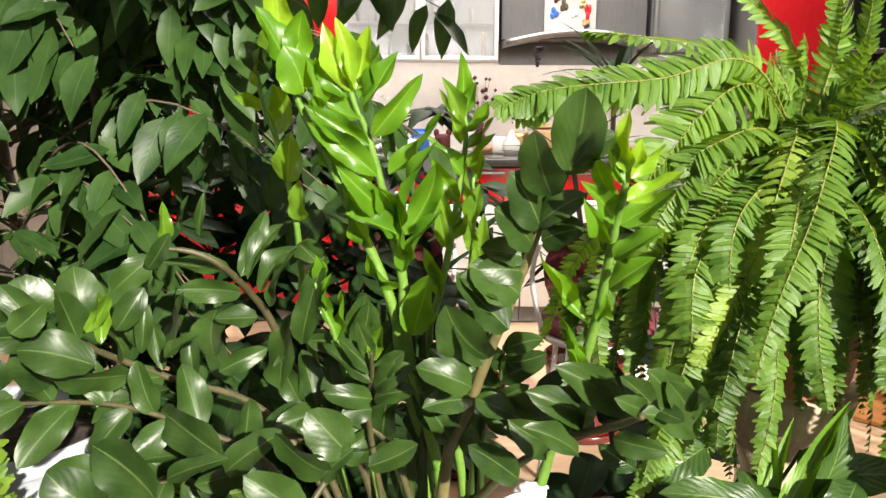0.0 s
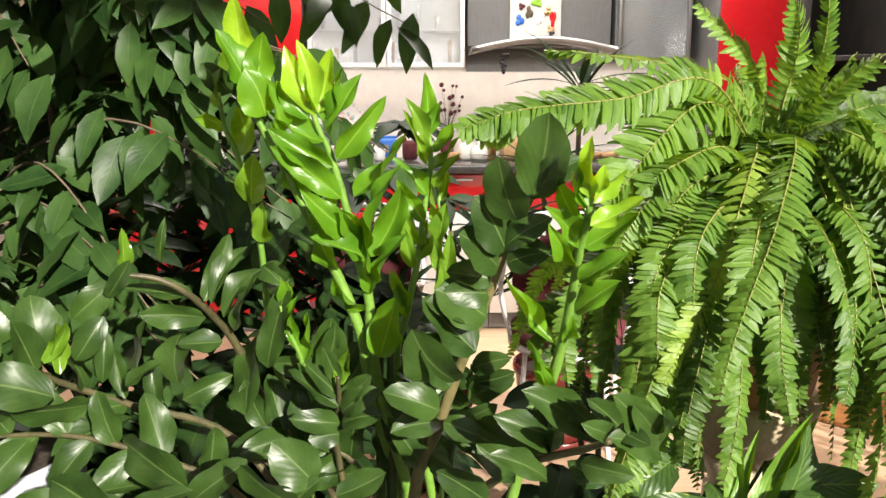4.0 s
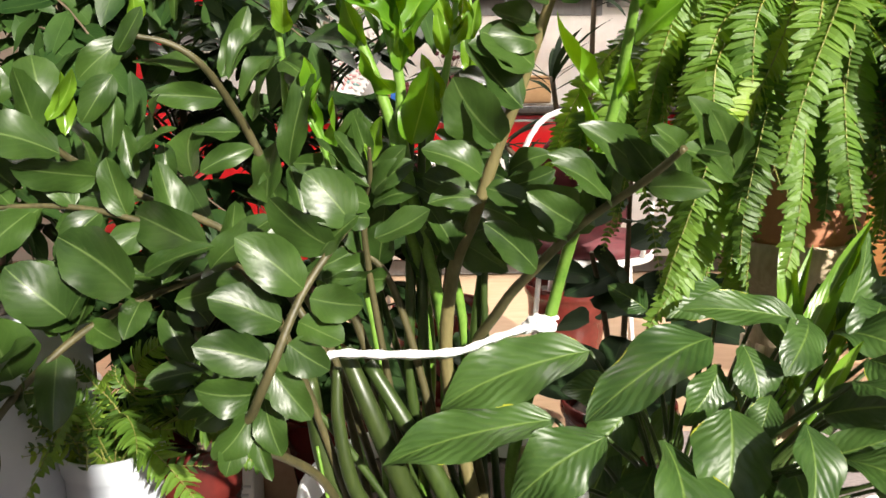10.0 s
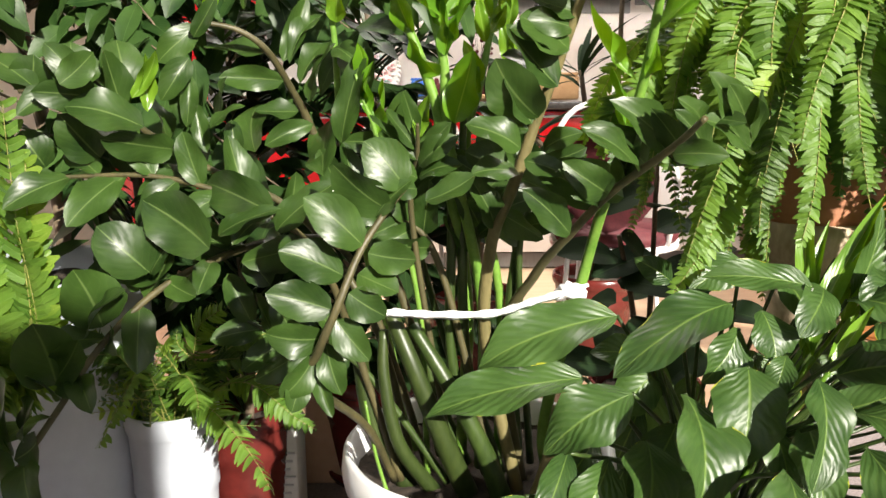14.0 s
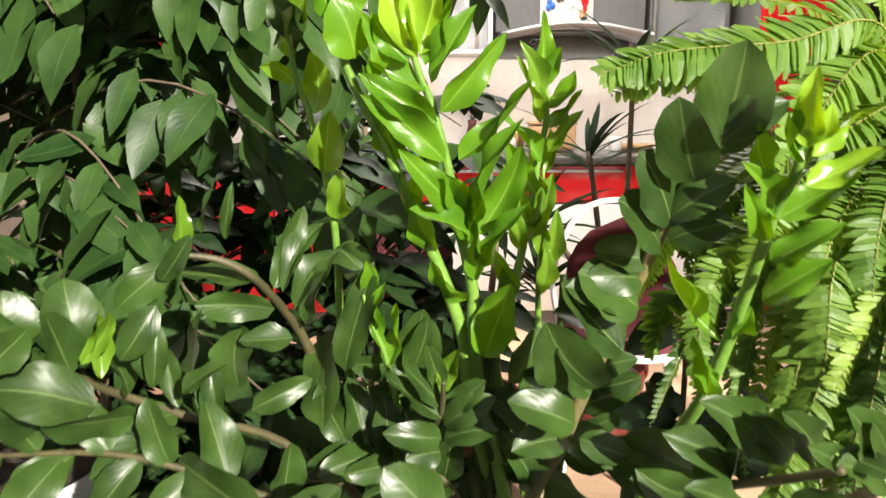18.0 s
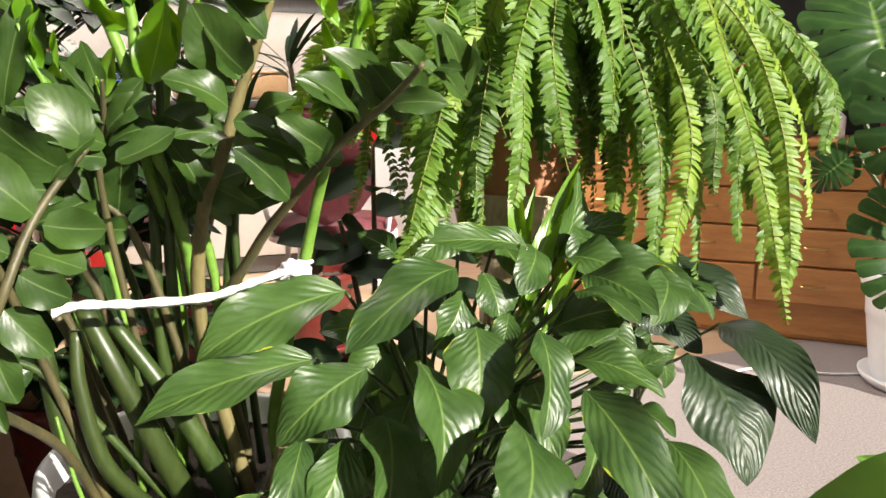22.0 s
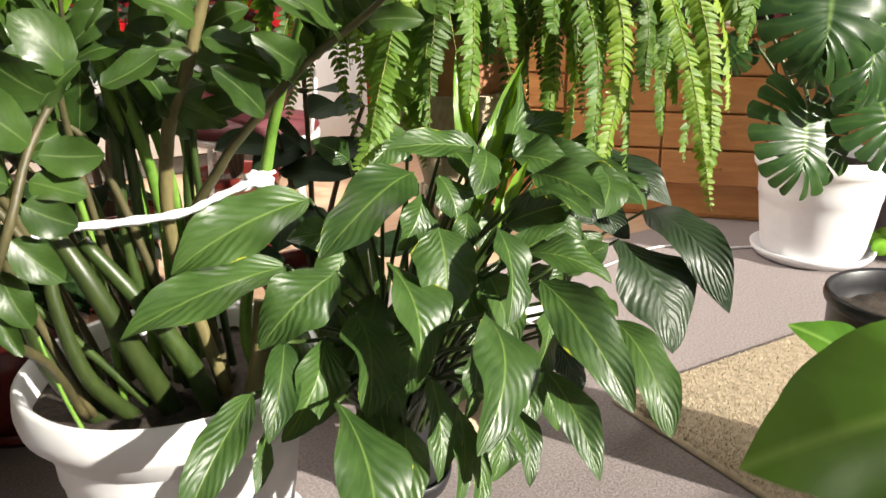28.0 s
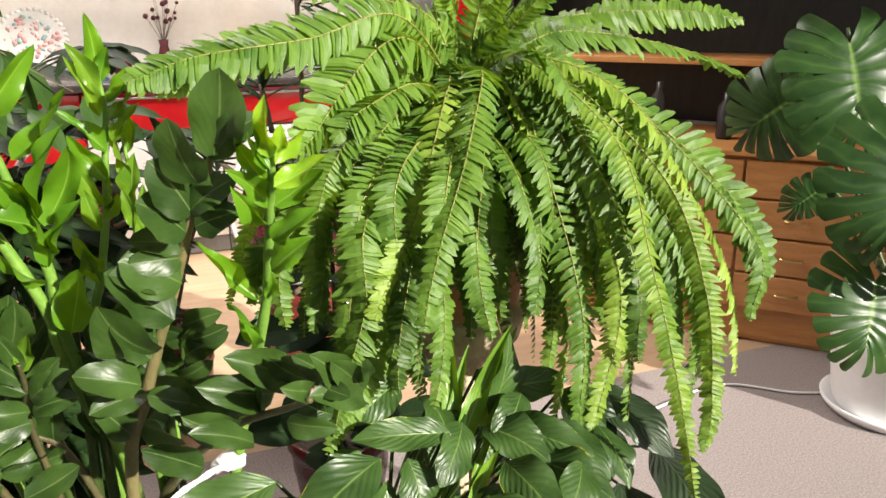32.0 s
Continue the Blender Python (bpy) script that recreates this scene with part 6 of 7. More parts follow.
frond(fern, [(0.56, 1.2, 1.08), (0.414, 1.05, 1.21), (0.278, 0.98, 1.188), (0.125, 0.92, 1.174), (0.049, 0.9, 1.152)], 0.04)
frond(fern, [(0.56, 1.2, 1.08), (0.41, 1.05, 1.133), (0.34, 1.0, 1.106), (0.29, 0.98, 1.078)], 0.034)
frond(fern, [(0.56, 1.2, 1.08), (0.407, 1.05, 1.108), (0.328, 1.0, 1.065), (0.286, 1.0, 0.972), (0.248, 1.02, 0.786)], 0.03)
frond(fern, [(0.56, 1.2, 1.08), (0.457, 1.1, 1.086), (0.372, 1.05, 1.041), (0.327, 1.05, 0.917), (0.305, 1.06, 0.761)], 0.03)
frond(fern, [(0.56, 1.2, 1.08), (0.407, 1.0, 1.126), (0.33, 0.92, 1.108), (0.283, 0.9, 1.074)], 0.036)
frond(fern, [(0.56, 1.2, 1.08), (0.474, 1.1, 1.077), (0.404, 1.08, 0.969), (0.399, 1.08, 0.794), (0.386, 1.08, 0.653)], 0.03)
frond(fern, [(0.56, 1.2, 1.08), (0.511, 1.15, 1.036), (0.464, 1.13, 0.863), (0.453, 1.12, 0.714), (0.455, 1.12, 0.569)], 0.028)
frond(fern, [(0.56, 1.2, 1.08), (0.564, 1.1, 1.13), (0.601, 1.05, 1.16), (0.621, 1.0, 1.142), (0.655, 0.97, 1.077)], 0.04)
frond(fern, [(0.56, 1.2, 1.08), (0.651, 1.25, 1.188), (0.754, 1.3, 1.202), (0.887, 1.35, 1.188)], 0.04)
frond(fern, [(0.56, 1.2, 1.08), (0.383, 1.1, 1.065), (0.273, 1.05, 0.974), (0.231, 1.03, 0.888), (0.226, 1.03, 0.786)], 0.03)
frond(fern, [(0.5, 1.15, 0.95), (0.266, 1.1, 0.915), (0.208, 1.1, 0.87), (0.172, 1.1, 0.8)], 0.03)
frond(fern, [(0.56, 1.2, 1.08), (0.434, 0.92, 1.02), (0.415, 0.9, 0.863), (0.382, 0.88, 0.704)], 0.03)
frond(fern, [(0.56, 1.2, 1.08), (0.548, 0.97, 1.01), (0.576, 0.95, 0.883), (0.57, 0.92, 0.80)], 0.03)
frond(fern, [(0.56, 1.2, 1.08), (0.602, 1.0, 1.02), (0.64, 0.98, 0.849), (0.637, 0.95, 0.712)], 0.03)
frond(fern, [(0.56, 1.2, 1.08), (0.395, 0.97, 1.026), (0.36, 0.95, 0.862), (0.343, 0.92, 0.716)], 0.03)
frond(fern, [(0.56, 1.2, 1.08), (0.343, 0.97, 1.012), (0.307, 0.95, 0.847), (0.271, 0.93, 0.679)], 0.03)
frond(fern, [(0.56, 1.2, 1.08), (0.535, 1.02, 1.001), (0.535, 1.0, 0.893), (0.538, 1.0, 0.759)], 0.03)
frond(fern, [(0.56, 1.2, 1.08), (0.318, 1.04, 1.0), (0.285, 1.02, 0.89), (0.252, 1.0, 0.789)], 0.03)
frond(fern, [(0.56, 1.2, 1.08), (0.329, 0.95, 0.972), (0.318, 0.93, 0.834), (0.251, 0.9, 0.672)], 0.03)
frond(fern, [(0.56, 1.2, 1.08), (0.377, 0.95, 1.023), (0.365, 0.93, 0.885), (0.332, 0.9, 0.778)], 0.03)
CRW = Vector((0.57, 1.22, 1.05))
for i in range(124):
    a = fr.uniform(-2.7, 2.7) - 1.57
    inner = i % 3 == 0
    reach = fr.uniform(0.05, 0.2) if inner else fr.uniform(0.14, 0.36)
    fall = fr.uniform(0.2, 0.4) if inner else fr.uniform(0.12, 0.46)
    out = Vector((math.cos(a), math.sin(a) * 0.7, 0))
    sway = Vector((fr.uniform(-0.1, 0.1), fr.uniform(-0.06, 0.06), 0))
    p1 = CRW + out * reach * 0.5 + Vector((0, 0, fr.uniform(-0.02, 0.08)))
    p2 = CRW + out * reach * 0.95 + sway * 0.4 + Vector((0, 0, -fall * 0.35))
    p3 = CRW + out * reach * 1.05 + sway + Vector((0, 0, -fall))
    if 0.47 < p3.x < 0.61 and p3.z < 0.76:
        p3.z, p2.z = 0.78, max(p2.z, 0.88)
    frond(fern, [CRW + out * 0.03, p1, p2, p3], fr.uniform(0.014, 0.026), LEAF_FERN if i % 4 == 1 else LEAF_FERN_SHADED)
for i in range(34):
    u = (i + fr.random()) / 34
    end = Vector((0.36 + 0.58 * u, fr.uniform(0.9, 1.2) - 0.1 * u, fr.uniform(0.56, 0.86)))
    if 0.49 < end.x < 0.63:
        continue
    top = CRW.lerp(end, 0.45)
    top.z = 1.08 + 0.05 * fr.random()
    low = CRW.lerp(end, 0.95)
    low.z = 0.55 * end.z + 0.45 * 1.06
    frond(fern, [CRW + (end - CRW) * 0.04, top, low, end + Vector((fr.uniform(-0.02, 0.02), 0, 0))], fr.uniform(0.024, 0.032), LEAF_FERN_SHADED if i % 3 == 0 else LEAF_FERN)
for i in range(26):
    a = fr.uniform(-2.9, -0.2)
    p = CRW + Vector((math.cos(a) * fr.uniform(0.05, 0.3), math.sin(a) * fr.uniform(0.05, 0.2), fr.uniform(-0.1, 0.02)))
    w1, w2 = Vector((fr.uniform(-0.05, 0.05), fr.uniform(-0.04, 0.02), -0.1)), Vector((fr.uniform(-0.07, 0.07), fr.uniform(-0.04, 0.02), -0.22))
    part("runner", tube(bmesh.new(), curve_points([p, p + w1, p + w2], 8), 0.0012, 0.0008, 4), STEM_FERN, fern)
for i in range(10):
    a = fr.uniform(0, 6.28)
    out = Vector((math.cos(a), math.sin(a), 0))
    frond(fern, [CRW, CRW + out * 0.05 + Vector((0, 0, 0.1)), CRW + out * 0.16 + Vector((0, 0, 0.2))], 0.026)

# ---- monstera ----
def monstera_blade(m, size, seed):
    """A broad heart-shaped blade, whole along the midrib and slit between blunt curved lobes."""
    g = random.Random(seed)
    bm = bmesh.new()
    uv = bm.loops.layers.uv.verify()
    lobes, cols, rows = 8, 6, 10
    whole = 0.36

    def place(s, u, v, wide):
        turn = radians(-62 + 138 * u ** 0.9)
        reach = wide * (0.50 + 0.16 * math.sin(math.pi * min(1.0, u * 1.15))) * (1 - 0.30 * u ** 3)
        root = 0.14 + 0.70 * u ** 0.9
        x = math.cos(turn) * reach * v
        y = root + math.sin(turn) * reach * v - 0.10 * reach * v * v * (1 - u)
        z = 0.10 * v - 0.24 * v * v - 0.14 * (y - 0.3) ** 2
        return Vector((s * x, y, z))

    for s in (-1, 1):
        for k in range(lobes):
            slit, wide = g.uniform(0.08, 0.2), g.uniform(0.90, 1.05)
            deep = whole + g.uniform(-0.08, 0.24)
            lift = g.uniform(-0.03, 0.03)
            grid = []
            for i in range(cols + 1):
                e = 2 * i / cols - 1
                col = []
                for r in range(rows + 1):
                    v = r / rows
                    k2 = max(0.0, (v - deep) / (1 - deep))
                    u = (k + 0.5 + 0.5 * e * (1 - slit * min(1, 3 * k2) * (1 if abs(e) > 0.01 else 0))) / lobes
                    vv = v * (1 - 0.055 * abs(e) ** 2.5 * (1 if v > 0.9 else v))
                    p = place(s, u, vv, 1.0 + (wide - 1.0) * k2)
                    p.z += (0.016 * (1 - e * e) + lift) * k2 - 0.010 * abs(math.sin(math.pi * (k + i / cols))) * (1 - k2)
                    col.append(bm.verts.new(m @ (p * size)))
                grid.append(col)
            for i in range(cols):
                for r in range(rows):
                    f = bm.faces.new((grid[i][r], grid[i + 1][r], grid[i + 1][r + 1], grid[i][r + 1]))
                    for lp, (aa, bb) in zip(f.loops, ((i, r), (i + 1, r), (i + 1, r + 1), (i, r + 1))):
                        lp[uv].uv = (0.5 + s * 0.5 * bb / rows, (k + 0.25 - 0.5 + aa / cols) / lobes)
    bmesh.ops.remove_doubles(bm, verts=bm.verts, dist=size * 0.0008)
    bmesh.ops.recalc_face_normals(bm, faces=bm.faces)
    return bm


monstera = thing("monstera", (2.135, 1.49, 0), "monstera with split leaves in a large white pot", "potted plant")
pot(monstera, (2.135, 1.49, 0), 0.212, 0.34, WHITE_PLASTIC, rim=0.04, foot=0.74)
mr = random.Random(3)
MROOT = Vector((2.135, 1.49, 0.3))
def monstera_leaf(base, tip, wide):
    m, L = frame_of(base, tip, Vector((mr.uniform(-0.6, 0.0), -0.9, 0.4)))
    leaf = part("leaf", monstera_blade(m @ Matrix.Diagonal((wide, 1, 1, 1)), L * 0.98, mr.randrange(99)), LEAF_MONSTERA, monstera)
    b = Vector(base)
    part("petiole", tube(bmesh.new(), curve_points([MROOT, (MROOT + b) / 2 + Vector((0, 0.05, 0.08)), b], 14), 0.008, 0.005, 8), STEM_GREEN, leaf)


monstera_leaf((1.829, 1.584, 1.153), (1.79, 1.44, 0.885), 1.0)
monstera_leaf((1.889, 1.725, 0.99), (1.767, 1.884, 0.816), 0.95)
monstera_leaf((1.774, 1.332, 0.572), (1.692, 1.248, 0.356), 1.05)
monstera_leaf((1.69, 1.25, 0.945), (1.625, 1.19, 0.675), 1.0)
monstera_leaf((1.869, 1.206, 0.85), (1.768, 1.158, 0.60), 1.0)
monstera_leaf((1.978, 1.41, 0.70), (1.90, 1.46, 0.60), 0.9)
monstera_leaf((1.946, 1.254, 0.599), (1.887, 1.11, 0.435), 1.0)
monstera_leaf((1.951, 1.675, 0.70), (1.87, 1.74, 0.60), 0.8)

# ---- anthurium close to the lens ----
def heart_blade(m, L, W, cup=0.1, seed=0):
    """A heart-shaped blade: the stalk joins at the origin, in the notch between two round lobes; the tip lies L along y."""
    bm = bmesh.new()
    uv = bm.loops.layers.uv.verify()
    n, k = 72, 9
    rings = []
    for j in range(k + 1):
        r = j / k
        row = []
        for i in range(n):
            a = 2 * math.pi * i / n
            c = abs((a + math.pi) % (2 * math.pi) - math.pi)
            rad = float(np.interp(c, (0, 0.12, 0.35, 0.8, 1.3, 1.9, 2.4, 2.75, 2.95, 3.08, math.pi), (1.0, 0.9, 0.76, 0.62, 0.53, 0.49, 0.50, 0.47, 0.36, 0.15, 0.06)))
            rad *= 1 + 0.025 * math.sin(5 * a + seed) * r
            x, y = W * rad * math.sin(a) * r * 0.95, L * rad * math.cos(a) * r
            z = -cup * L * (r * rad) ** 2 * 1.6 + 0.03 * L * math.sin(3 * a + seed) * r * r + 0.16 * abs(x) + 0.010 * L * math.sin(7 * a) * r
            row.append(bm.verts.new(m @ Vector((x, y, z))))
        rings.append(row)
    for j in range(k):
        for i in range(n):
            q = (i + 1) % n
            f = bm.faces.new((rings[j][i], rings[j + 1][i], rings[j + 1][q], rings[j][q]))
            for lp, (jj, ii) in zip(f.loops, ((j, i), (j + 1, i), (j + 1, i + 1), (j, i + 1))):
                a = 2 * math.pi * ii / n
                lp[uv].uv = (0.5 + 0.5 * math.sin(a) * jj / k, 0.3 + 0.6 * math.cos(a) * jj / k)
    bmesh.ops.remove_doubles(bm, verts=bm.verts, dist=1e-6)
    return bm


anthurium = thing("anthurium", (0.416, 0.176, 0.0), "anthurium with large heart-shaped green leaves in a black pot", "potted plant")
AROOT = Vector((0.416, 0.176, 0.43))
pot(anthurium, (0.416, 0.176, 0.0), 0.095, 0.48, BLACK_PLASTIC, rim=0.018, foot=0.85, saucer=False, band=False)
red_anthurium = thing("anthurium", (1.06, 0.6, 0.016), "red-flowered anthurium in a black pot on the rug", "potted plant")
pot(red_anthurium, (1.06, 0.6, 0.016), 0.13, 0.375, BLACK_PLASTIC, rim=0.018, foot=0.85, saucer=False, band=False)


def anthurium_leaf(base, tip, width, mat=None):
    plant, root = (anthurium, AROOT) if mat is None else (red_anthurium, Vector((1.06, 0.6, 0.34)))
    m, L = frame_of(base, tip, (-0.1, -0.5, 0.9))
    leaf = part("leaf" if mat is None else "flower_bract", heart_blade(m, L, width, 0.12, width * 50), mat or LEAF_ANTHURIUM, plant)
    b = m.translation
    part("petiole", tube(bmesh.new(), curve_points([root, (root + b) / 2 + Vector((0.05, -0.05, 0.02)), b], 12), 0.003, 0.0022, 7), STEM_GREEN, leaf)


anthurium_leaf((0.182, 0.132, 0.694), (0.112, 0.197, 0.655), 0.094)
anthurium_leaf((0.09, 0.174, 0.573), (0.053, 0.233, 0.505), 0.070)
anthurium_leaf((0.063, 0.257, 0.503), (0.022, 0.304, 0.462), 0.058)
anthurium_leaf((0.484, 0.352, 0.538), (0.45, 0.395, 0.57), 0.066)
anthurium_leaf((0.719, 0.401, 0.513), (0.711, 0.446, 0.588), 0.085, LEAF_RED)


# ---- plants behind and beside ----
def leaf_cloud(name, parent, spots, mat, size, form="lance", wide=0.42, hang=0.6, seed=1):
    g = random.Random(seed)
    bm = bmesh.new()
    for p in spots:
        d = Vector((g.uniform(-1, 1), g.uniform(-1, 0.6), g.uniform(-1.4, 0.4) - hang)).normalized()
        m, _ = frame_of(p, Vector(p) + d, Vector((g.uniform(-0.7, 0.7), -0.7, 0.7)))
        leaf_into(bm, m, size * g.uniform(0.7, 1.2), size * wide, form, 0.06, 0.25, 0.1, g.uniform(0, 6), 1, 5)
    ob = part(name, bm, mat, parent)
    return tagged(ob, kind="stuff")


PALM = {}


def palm_blade(mat, k, wide=0.36, form="lance"):
    key = (mat.name, k, wide)
    if key not in PALM:
        PALM[key] = mesh_of("leaf", leaf_into(bmesh.new(), Matrix.Identity(4), 1.0, wide, form, (0.06, 0.1, 0.02, -0.04)[k], 0.22, 0.15, k, 1, 6, 0.2 * k - 0.3), mat)
    return PALM[key]


ficus = thing("weeping_fig", (-0.88, 1.6, 0), "weeping fig with drooping leaves in a white pot", "potted tree")
pot(ficus, (-0.88, 1.6, 0), 0.17, 0.3, WHITE_PLASTIC)
g = random.Random(17)
trunk = part("trunk", tube(bmesh.new(), curve_points([(-0.88, 1.6, 0.25), (-0.87, 1.58, 0.7), (-0.9, 1.55, 1.1), (-0.86, 1.52, 1.6)], 20), 0.022, 0.01, 10), BARK, ficus)
spots = []
for i in range(64):
    z = g.uniform(0.7, 1.6)
    p0 = Vector((-0.88, 1.55, z))
    a = g.uniform(-3.3, 0.6)
    L = g.uniform(0.2, 0.8)
    p1 = p0 + Vector((math.cos(a) * L * 0.6, math.sin(a) * L * 0.5, 0.14))
    p2 = p0 + Vector((math.cos(a) * L * 1.1, math.sin(a) * L * 0.8, -0.04 + g.uniform(-0.1, 0.1)))
    c = curve_points([p0, p1, p2], 14)
    part("limb", tube(bmesh.new(), c, 0.0034, 0.0012, 6), BARK, trunk)
    for q in c[4:]:
        for _ in range(2):
            spots.append(q + Vector((g.uniform(-0.03, 0.03), g.uniform(-0.03, 0.03), g.uniform(-0.03, 0.02))))
for i in range(16):
    p0 = Vector((-0.86, 1.53, g.uniform(1.25, 1.5)))
    p2 = Vector((g.uniform(-0.5, -0.17), g.uniform(1.3, 1.5), g.uniform(1.22, 1.42)))
    c = curve_points([p0, (p0 + p2) / 2 + Vector((0, 0, 0.08)), p2], 14)
    part("limb", tube(bmesh.new(), c, 0.004, 0.0013, 6), BARK, trunk)
    for q in c[5:]:
        spots.append(q + Vector((g.uniform(-0.04, 0.04), g.uniform(-0.03, 0.03), g.uniform(-0.04, 0.02))))
spots.sort(key=lambda q: q.y)
for i, p in enumerate(spots[:300]):
    d = Vector((g.uniform(-1, 1), g.uniform(-1, 0.6), g.uniform(-2.0, -0.2))).normalized()
    m, _ = frame_of(p, p + d, Vector((g.uniform(-0.7, 0.7), -0.7, 0.7)))
    s = 0.118 * g.uniform(0.7, 1.2)
    link("leaf", palm_blade(LEAF_FICUS, i % 4, 0.46), trunk, "", m @ Matrix.Diagonal((s, s, s, 1)))
leaf_cloud("crown", ficus, spots[300:], LEAF_FICUS, 0.105, seed=3)


def umbrella_plant(x, y, z0, z1, n, size, mat, label, seed, pot_mat, pr_=0.13, spread=0.3):
    e = thing("schefflera", (x, y, 0), label, "potted plant")
    pot(e, (x, y, 0), pr_, 0.26, pot_mat)
    g = random.Random(seed)
    part("trunk", tube(bmesh.new(), curve_points([(x, y, 0.22), (x + 0.02, y - 0.02, (z0 + z1) / 2), (x, y, z1)], 14), 0.011, 0.006, 8), BARK, e)
    for i in range(n):
        z = g.uniform(z0, z1)
        a = g.uniform(0, 6.28)
        r = spread * g.uniform(0.3, 1)
        hub = Vector((x + r * math.cos(a), y + r * math.sin(a) * 0.7, z + 0.08))
        stalk = part("stalk", tube(bmesh.new(), curve_points([(x, y, z - 0.02), (x + r * 0.5 * math.cos(a), y + r * 0.35 * math.sin(a), z + 0.05), hub], 8), 0.003, 0.002, 6), STEM_GREEN, e)
        k = g.randrange(7, 10)
        for j in range(k):
            b = 2 * math.pi * j / k + g.uniform(-0.15, 0.15)
            d = Vector((math.cos(b), math.sin(b) * 0.9, g.uniform(-0.55, -0.15)))
            m, _ = frame_of(hub, hub + d, (0, -0.3, 1))
            s = size * g.uniform(0.8, 1.1)
            link("leaf", palm_blade(mat, j % 4), stalk, "", m @ Matrix.Diagonal((s, s, s, 1)))
    return e


umbrella_plant(-0.50, 1.60, 0.36, 1.05, 50, 0.115, LEAF_UMBRELLA, "dark green schefflera in a red-brown pot", 31, OXBLOOD)
umbrella_plant(-0.21, 1.68, 0.24, 1.08, 104, 0.115, LEAF_UMBRELLA, "dark green schefflera in a red-brown pot", 37, OXBLOOD, 0.15)
umbrella_plant(-0.66, 1.45, 0.6, 1.25, 36, 0.09, LEAF_FICUS, "pale green schefflera in an oxblood pot", 41, OXBLOOD)
umbrella_plant(-0.46, 1.45, 0.24, 0.58, 60, 0.062, LEAF_UMBRELLA, "small dark schefflera in an oxblood pot", 43, OXBLOOD, 0.1, 0.24)


def dracaena(x, y, heads, seed):
    e = thing("dracaena", (x, y, 0), "tall dark-leaved dracaena in an oxblood pot", "potted plant")
    pot(e, (x, y, 0), 0.15, 0.28, OXBLOOD)
    g = random.Random(seed)
    for hx, hy, hz in heads:
        cane = part("cane", tube(bmesh.new(), curve_points([(x, y, 0.22), ((x + hx) / 2 + 0.02, (y + hy) / 2, 0.6), (hx, hy, hz)], 14), 0.012, 0.008, 8), BARK, e)
        for j in range(15):
            a, lift = g.uniform(0, 6.28), g.uniform(-0.5, 0.9)
            d = Vector((math.cos(a), math.sin(a) * 0.8, lift))
            p = Vector((hx, hy, hz - 0.004 * j))
            m, _ = frame_of(p, p + d, (0, -0.2, 1))
            part("leaf", leaf_into(bmesh.new(), m, g.uniform(0.2, 0.3), 0.024, "lance", 0.08, 0.2, 0, j, 1, 6), LEAF_DRACAENA, cane)


dracaena(0.5, 2.55, ((0.56, 2.55, 1.25), (0.42, 2.5, 0.98), (0.25, 2.4, 0.78)), 51)
dracaena(0.05, 2.3, ((0.12, 2.3, 0.8), (-0.05, 2.3, 0.62), (0.25, 2.35, 0.62)), 53)
rubber = thing("rubber_plant", (0.42, 1.62, 0), "rubber plant with large near-black oval leaves in an oxblood pot", "potted plant")
pot(rubber, (0.42, 1.62, 0), 0.13, 0.24, OXBLOOD)
for k, (x, y, z) in enumerate(((0.42, 1.6, 0.75), (0.33, 1.55, 0.6), (0.55, 1.58, 0.62))):
    cane = part("cane", tube(bmesh.new(), curve_points([(0.42, 1.62, 0.2), ((0.42 + x) / 2, 1.6, 0.45), (x, y, z)], 12), 0.008, 0.005, 8), BARK, rubber)
    for j in range(9):
        a = 2.4 * j + k
        p = Vector((x, y, z - 0.05 * j))
        q = p + Vector((math.cos(a) * 0.15, math.sin(a) * 0.11 - 0.04, fr.uniform(-0.08, 0.08)))
        m, L = frame_of(p, q, (0, -0.6, 0.8))
        part("leaf", leaf_into(bmesh.new(), m, L, 0.085, "oval", 0.06, 0.2, 0.05, j, 3, 8), LEAF_DRACAENA, cane)

for x, y in [(2.316, 1.392), (2.394, 1.398), (2.269, 1.33)]:
    ball = thing("lime_ball", (x, y, 0.034), "small lime-green ball on the carpet by the monstera", "ball", "lime balls on the carpet")
    bm = bmesh.new()
    bmesh.ops.create_icosphere(bm, subdivisions=4, radius=0.03, matrix=Matrix.Translation((x, y, 0.046)) @ Matrix.Diagonal((1, 1, 0.97, 1)))
    part("ball", bm, LIME, ball)
small_fern = thing("sword_fern", (-0.526, 1.2, 0), "yellow-green sword fern in a white pot tinted blue-grey as in shade", "potted plant")
pot(small_fern, (-0.526, 1.2, 0), 0.08, 0.36, WHITE_SHADED)
c0 = Vector((-0.526, 1.2, 0.33))
for i in range(15):
    a = fr.uniform(-3.3, 0.3)
    o = Vector((math.cos(a), math.sin(a) * 0.6, 0))
    r, h = fr.uniform(0.1, 0.26), fr.uniform(0.02, 0.22)
    frond(small_fern, [c0, c0 + o * r * 0.4 + Vector((0, 0, h * 0.8)), c0 + o * r + Vector((0, 0, h))], fr.uniform(0.022, 0.034), (LEAF_FERN, LEAF_FERN_TIP, LEAF_FERN_SHADED)[i % 3], 0.0085)
for dx, dy, dz, mid in ((0.27, -0.06, 0.02, 0.09), (0.13, -0.1, 0.24, 0.16), (0.1, -0.16, 0.1, 0.12), (-0.03, -0.2, 0.06, 0.14), (0.2, -0.2, -0.02, 0.08)):
    tip = c0 + Vector((dx, dy, dz))
    frond(small_fern, [c0, c0.lerp(tip, 0.45) + Vector((0, 0, mid - 0.45 * dz)), tip], 0.036, LEAF_FERN, 0.009)
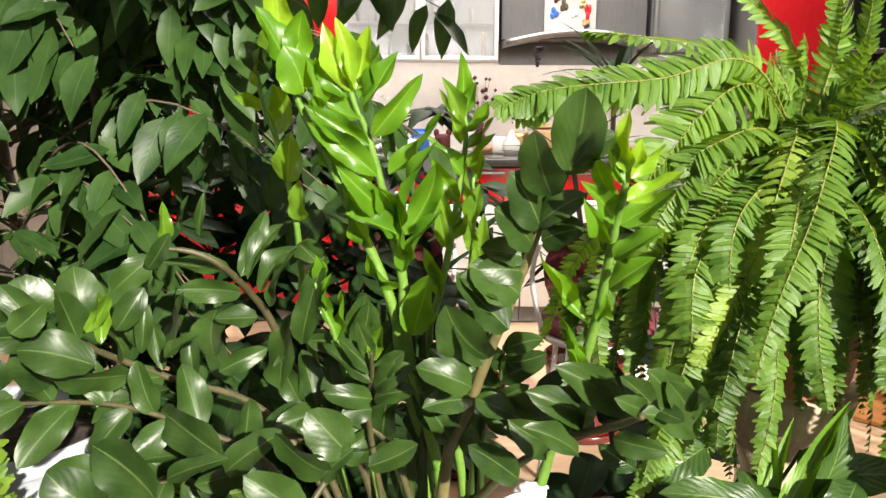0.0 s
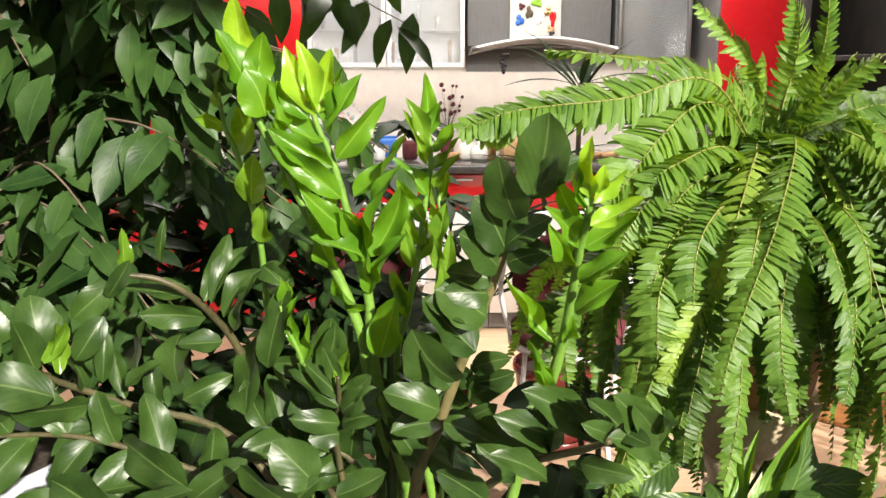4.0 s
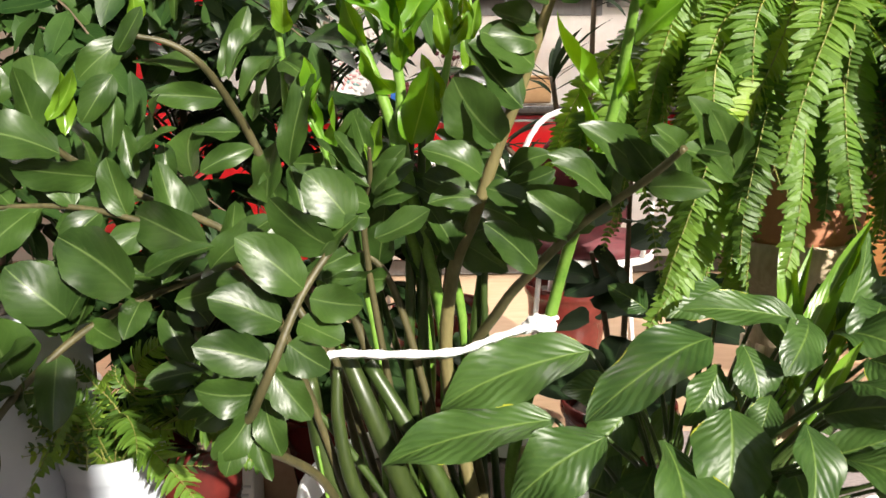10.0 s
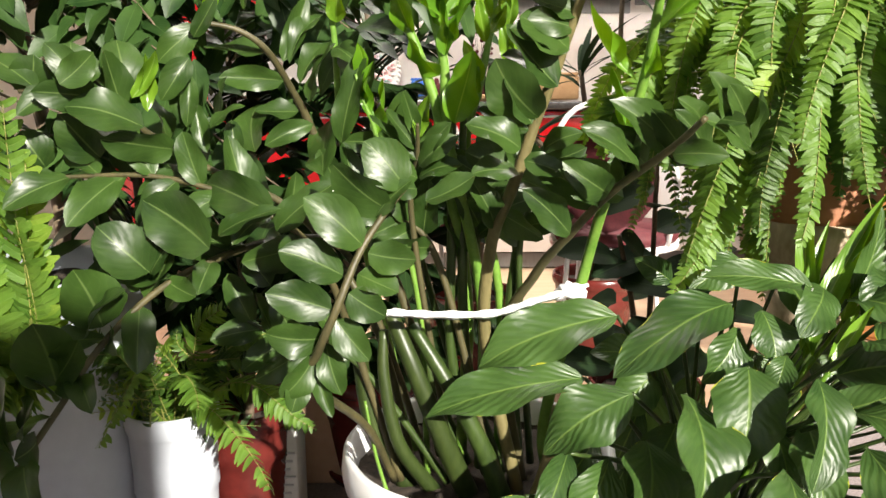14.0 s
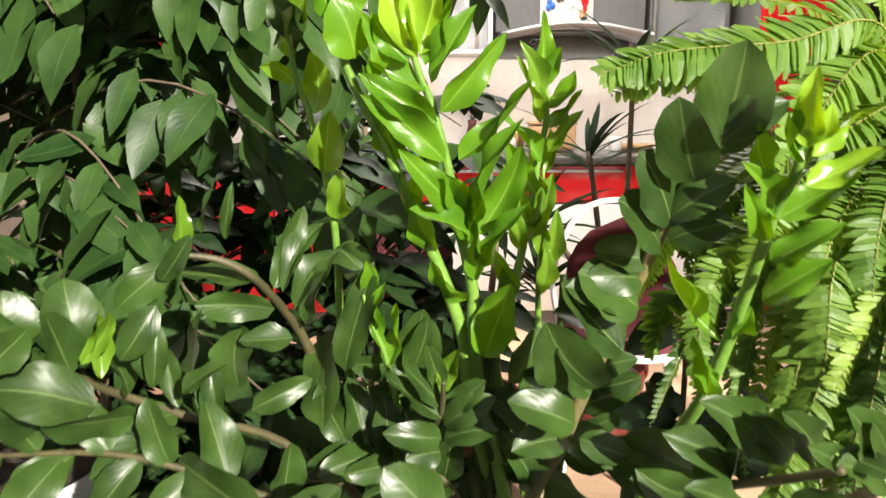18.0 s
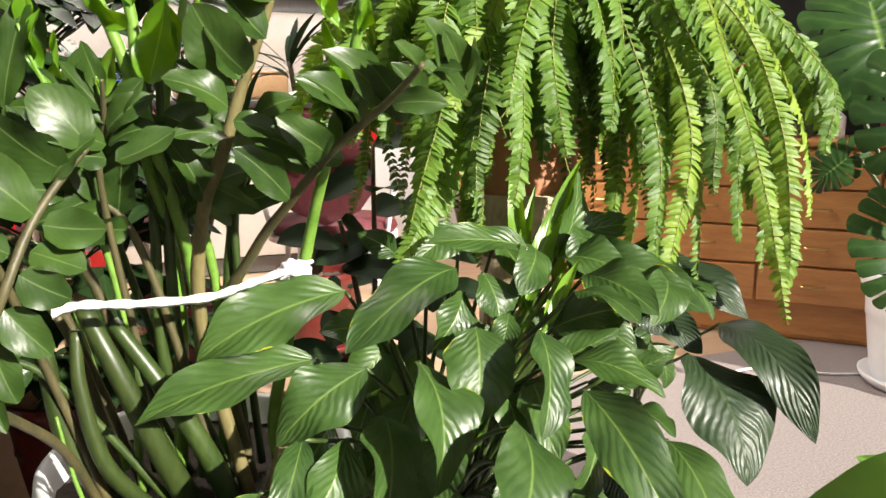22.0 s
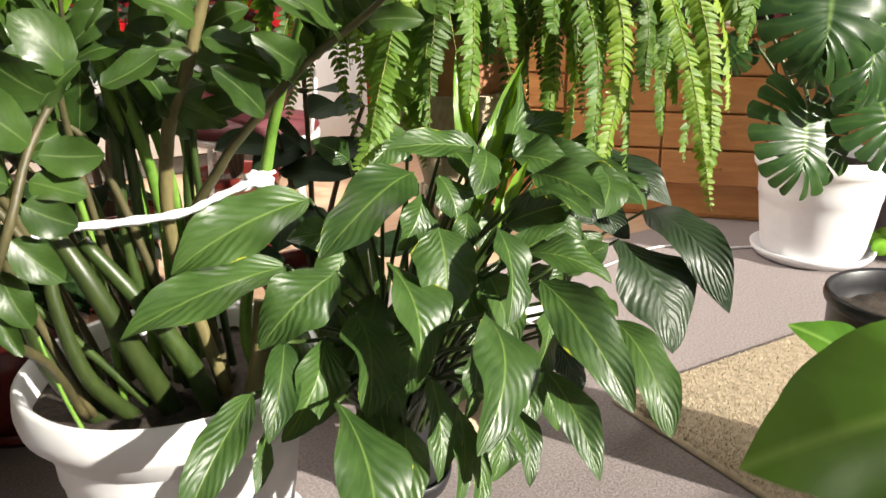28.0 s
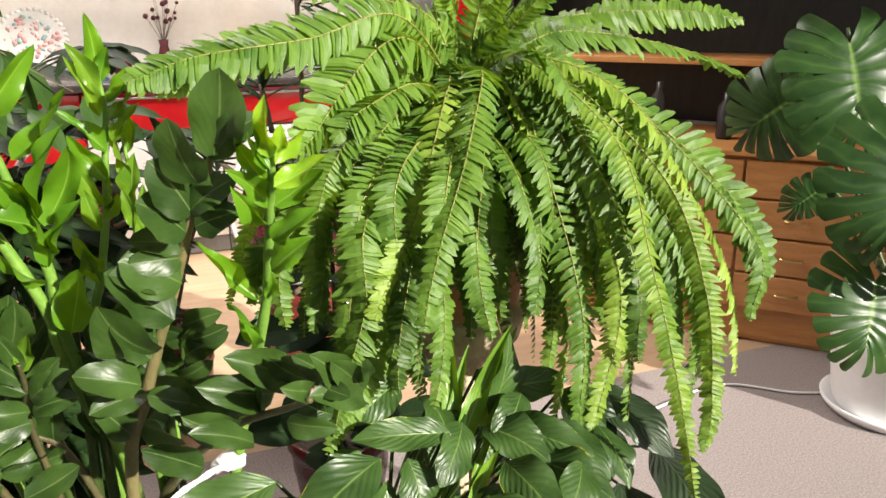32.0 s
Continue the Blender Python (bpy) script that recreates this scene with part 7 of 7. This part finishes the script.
for i in range(9):
    foot = c0 + Vector((fr.uniform(-0.06, 0.06), fr.uniform(-0.06, 0.02), 0))
    tip = foot + Vector((fr.uniform(-0.2, 0.02), fr.uniform(-0.14, 0), fr.uniform(0.08, 0.24)))
    frond(small_fern, [foot, foot.lerp(tip, 0.5) + Vector((0.02, 0, 0.03)), tip], 0.013, LEAF_FERN_SHADED, 0.011)
edge_fern = thing("sword_fern", (-0.94, 0.98, 0), "sword fern with upright fronds in a terracotta pot", "potted plant")
pot(edge_fern, (-0.94, 0.98, 0), 0.11, 0.45, OXBLOOD, foot=0.8)
for k in range(9):
    dx, dz = 0.05 * (k % 3) - 0.02, 0.07 * (k % 4)
    frond(edge_fern, [(-0.92, 0.97, 0.42), (-0.74 + dx, 0.92, 0.52), (-0.66 + dx, 0.88, 0.58), (-0.63 + dx, 0.84, 0.76 + dz)], 0.055, LEAF_FERN_TIP if k % 2 else LEAF_FERN, 0.011)
tall_pot = thing("white_planter", (-0.75, 1.24, 0), "tall white planter tinted blue-grey as in shade, with dark soil", "planter")
pot(tall_pot, (-0.75, 1.24, 0), 0.19, 0.6, WHITE_SHADED, foot=0.8)
TAN_CARD = surface("tan_card", (0.42, 0.26, 0.17), (0.55, 0.36, 0.25), 6, 0.7, 0.1)
tan_box = thing("tan_box", (-0.42, 1.75, 0), "plain tan cardboard box behind the plants", "box")
part("carton_body", boxed((-0.42, 1.75, 0.25), (0.5, 0.3, 0.5), 0.01), TAN_CARD, tan_box)
for s in (-1, 1):
    part("flap", boxed((-0.42, 1.75 + 0.074 * s, 0.5035), (0.49, 0.145, 0.005), 0.002), TAN_CARD, tan_box)
leaflet_box = thing("white_carton", (-0.43, 1.47, 0), "white printed carton standing on the carpet", "carton")
part("carton", boxed((-0.43, 1.47, 0.11), (0.15, 0.1, 0.22), 0.004), PAPER, leaflet_box)
for k in range(6):
    part("print_line", boxed((-0.42, 1.4185, 0.17 - 0.018 * k), (0.12 - 0.01 * (k % 3), 0.002, 0.005), 0.0), INK, leaflet_box)
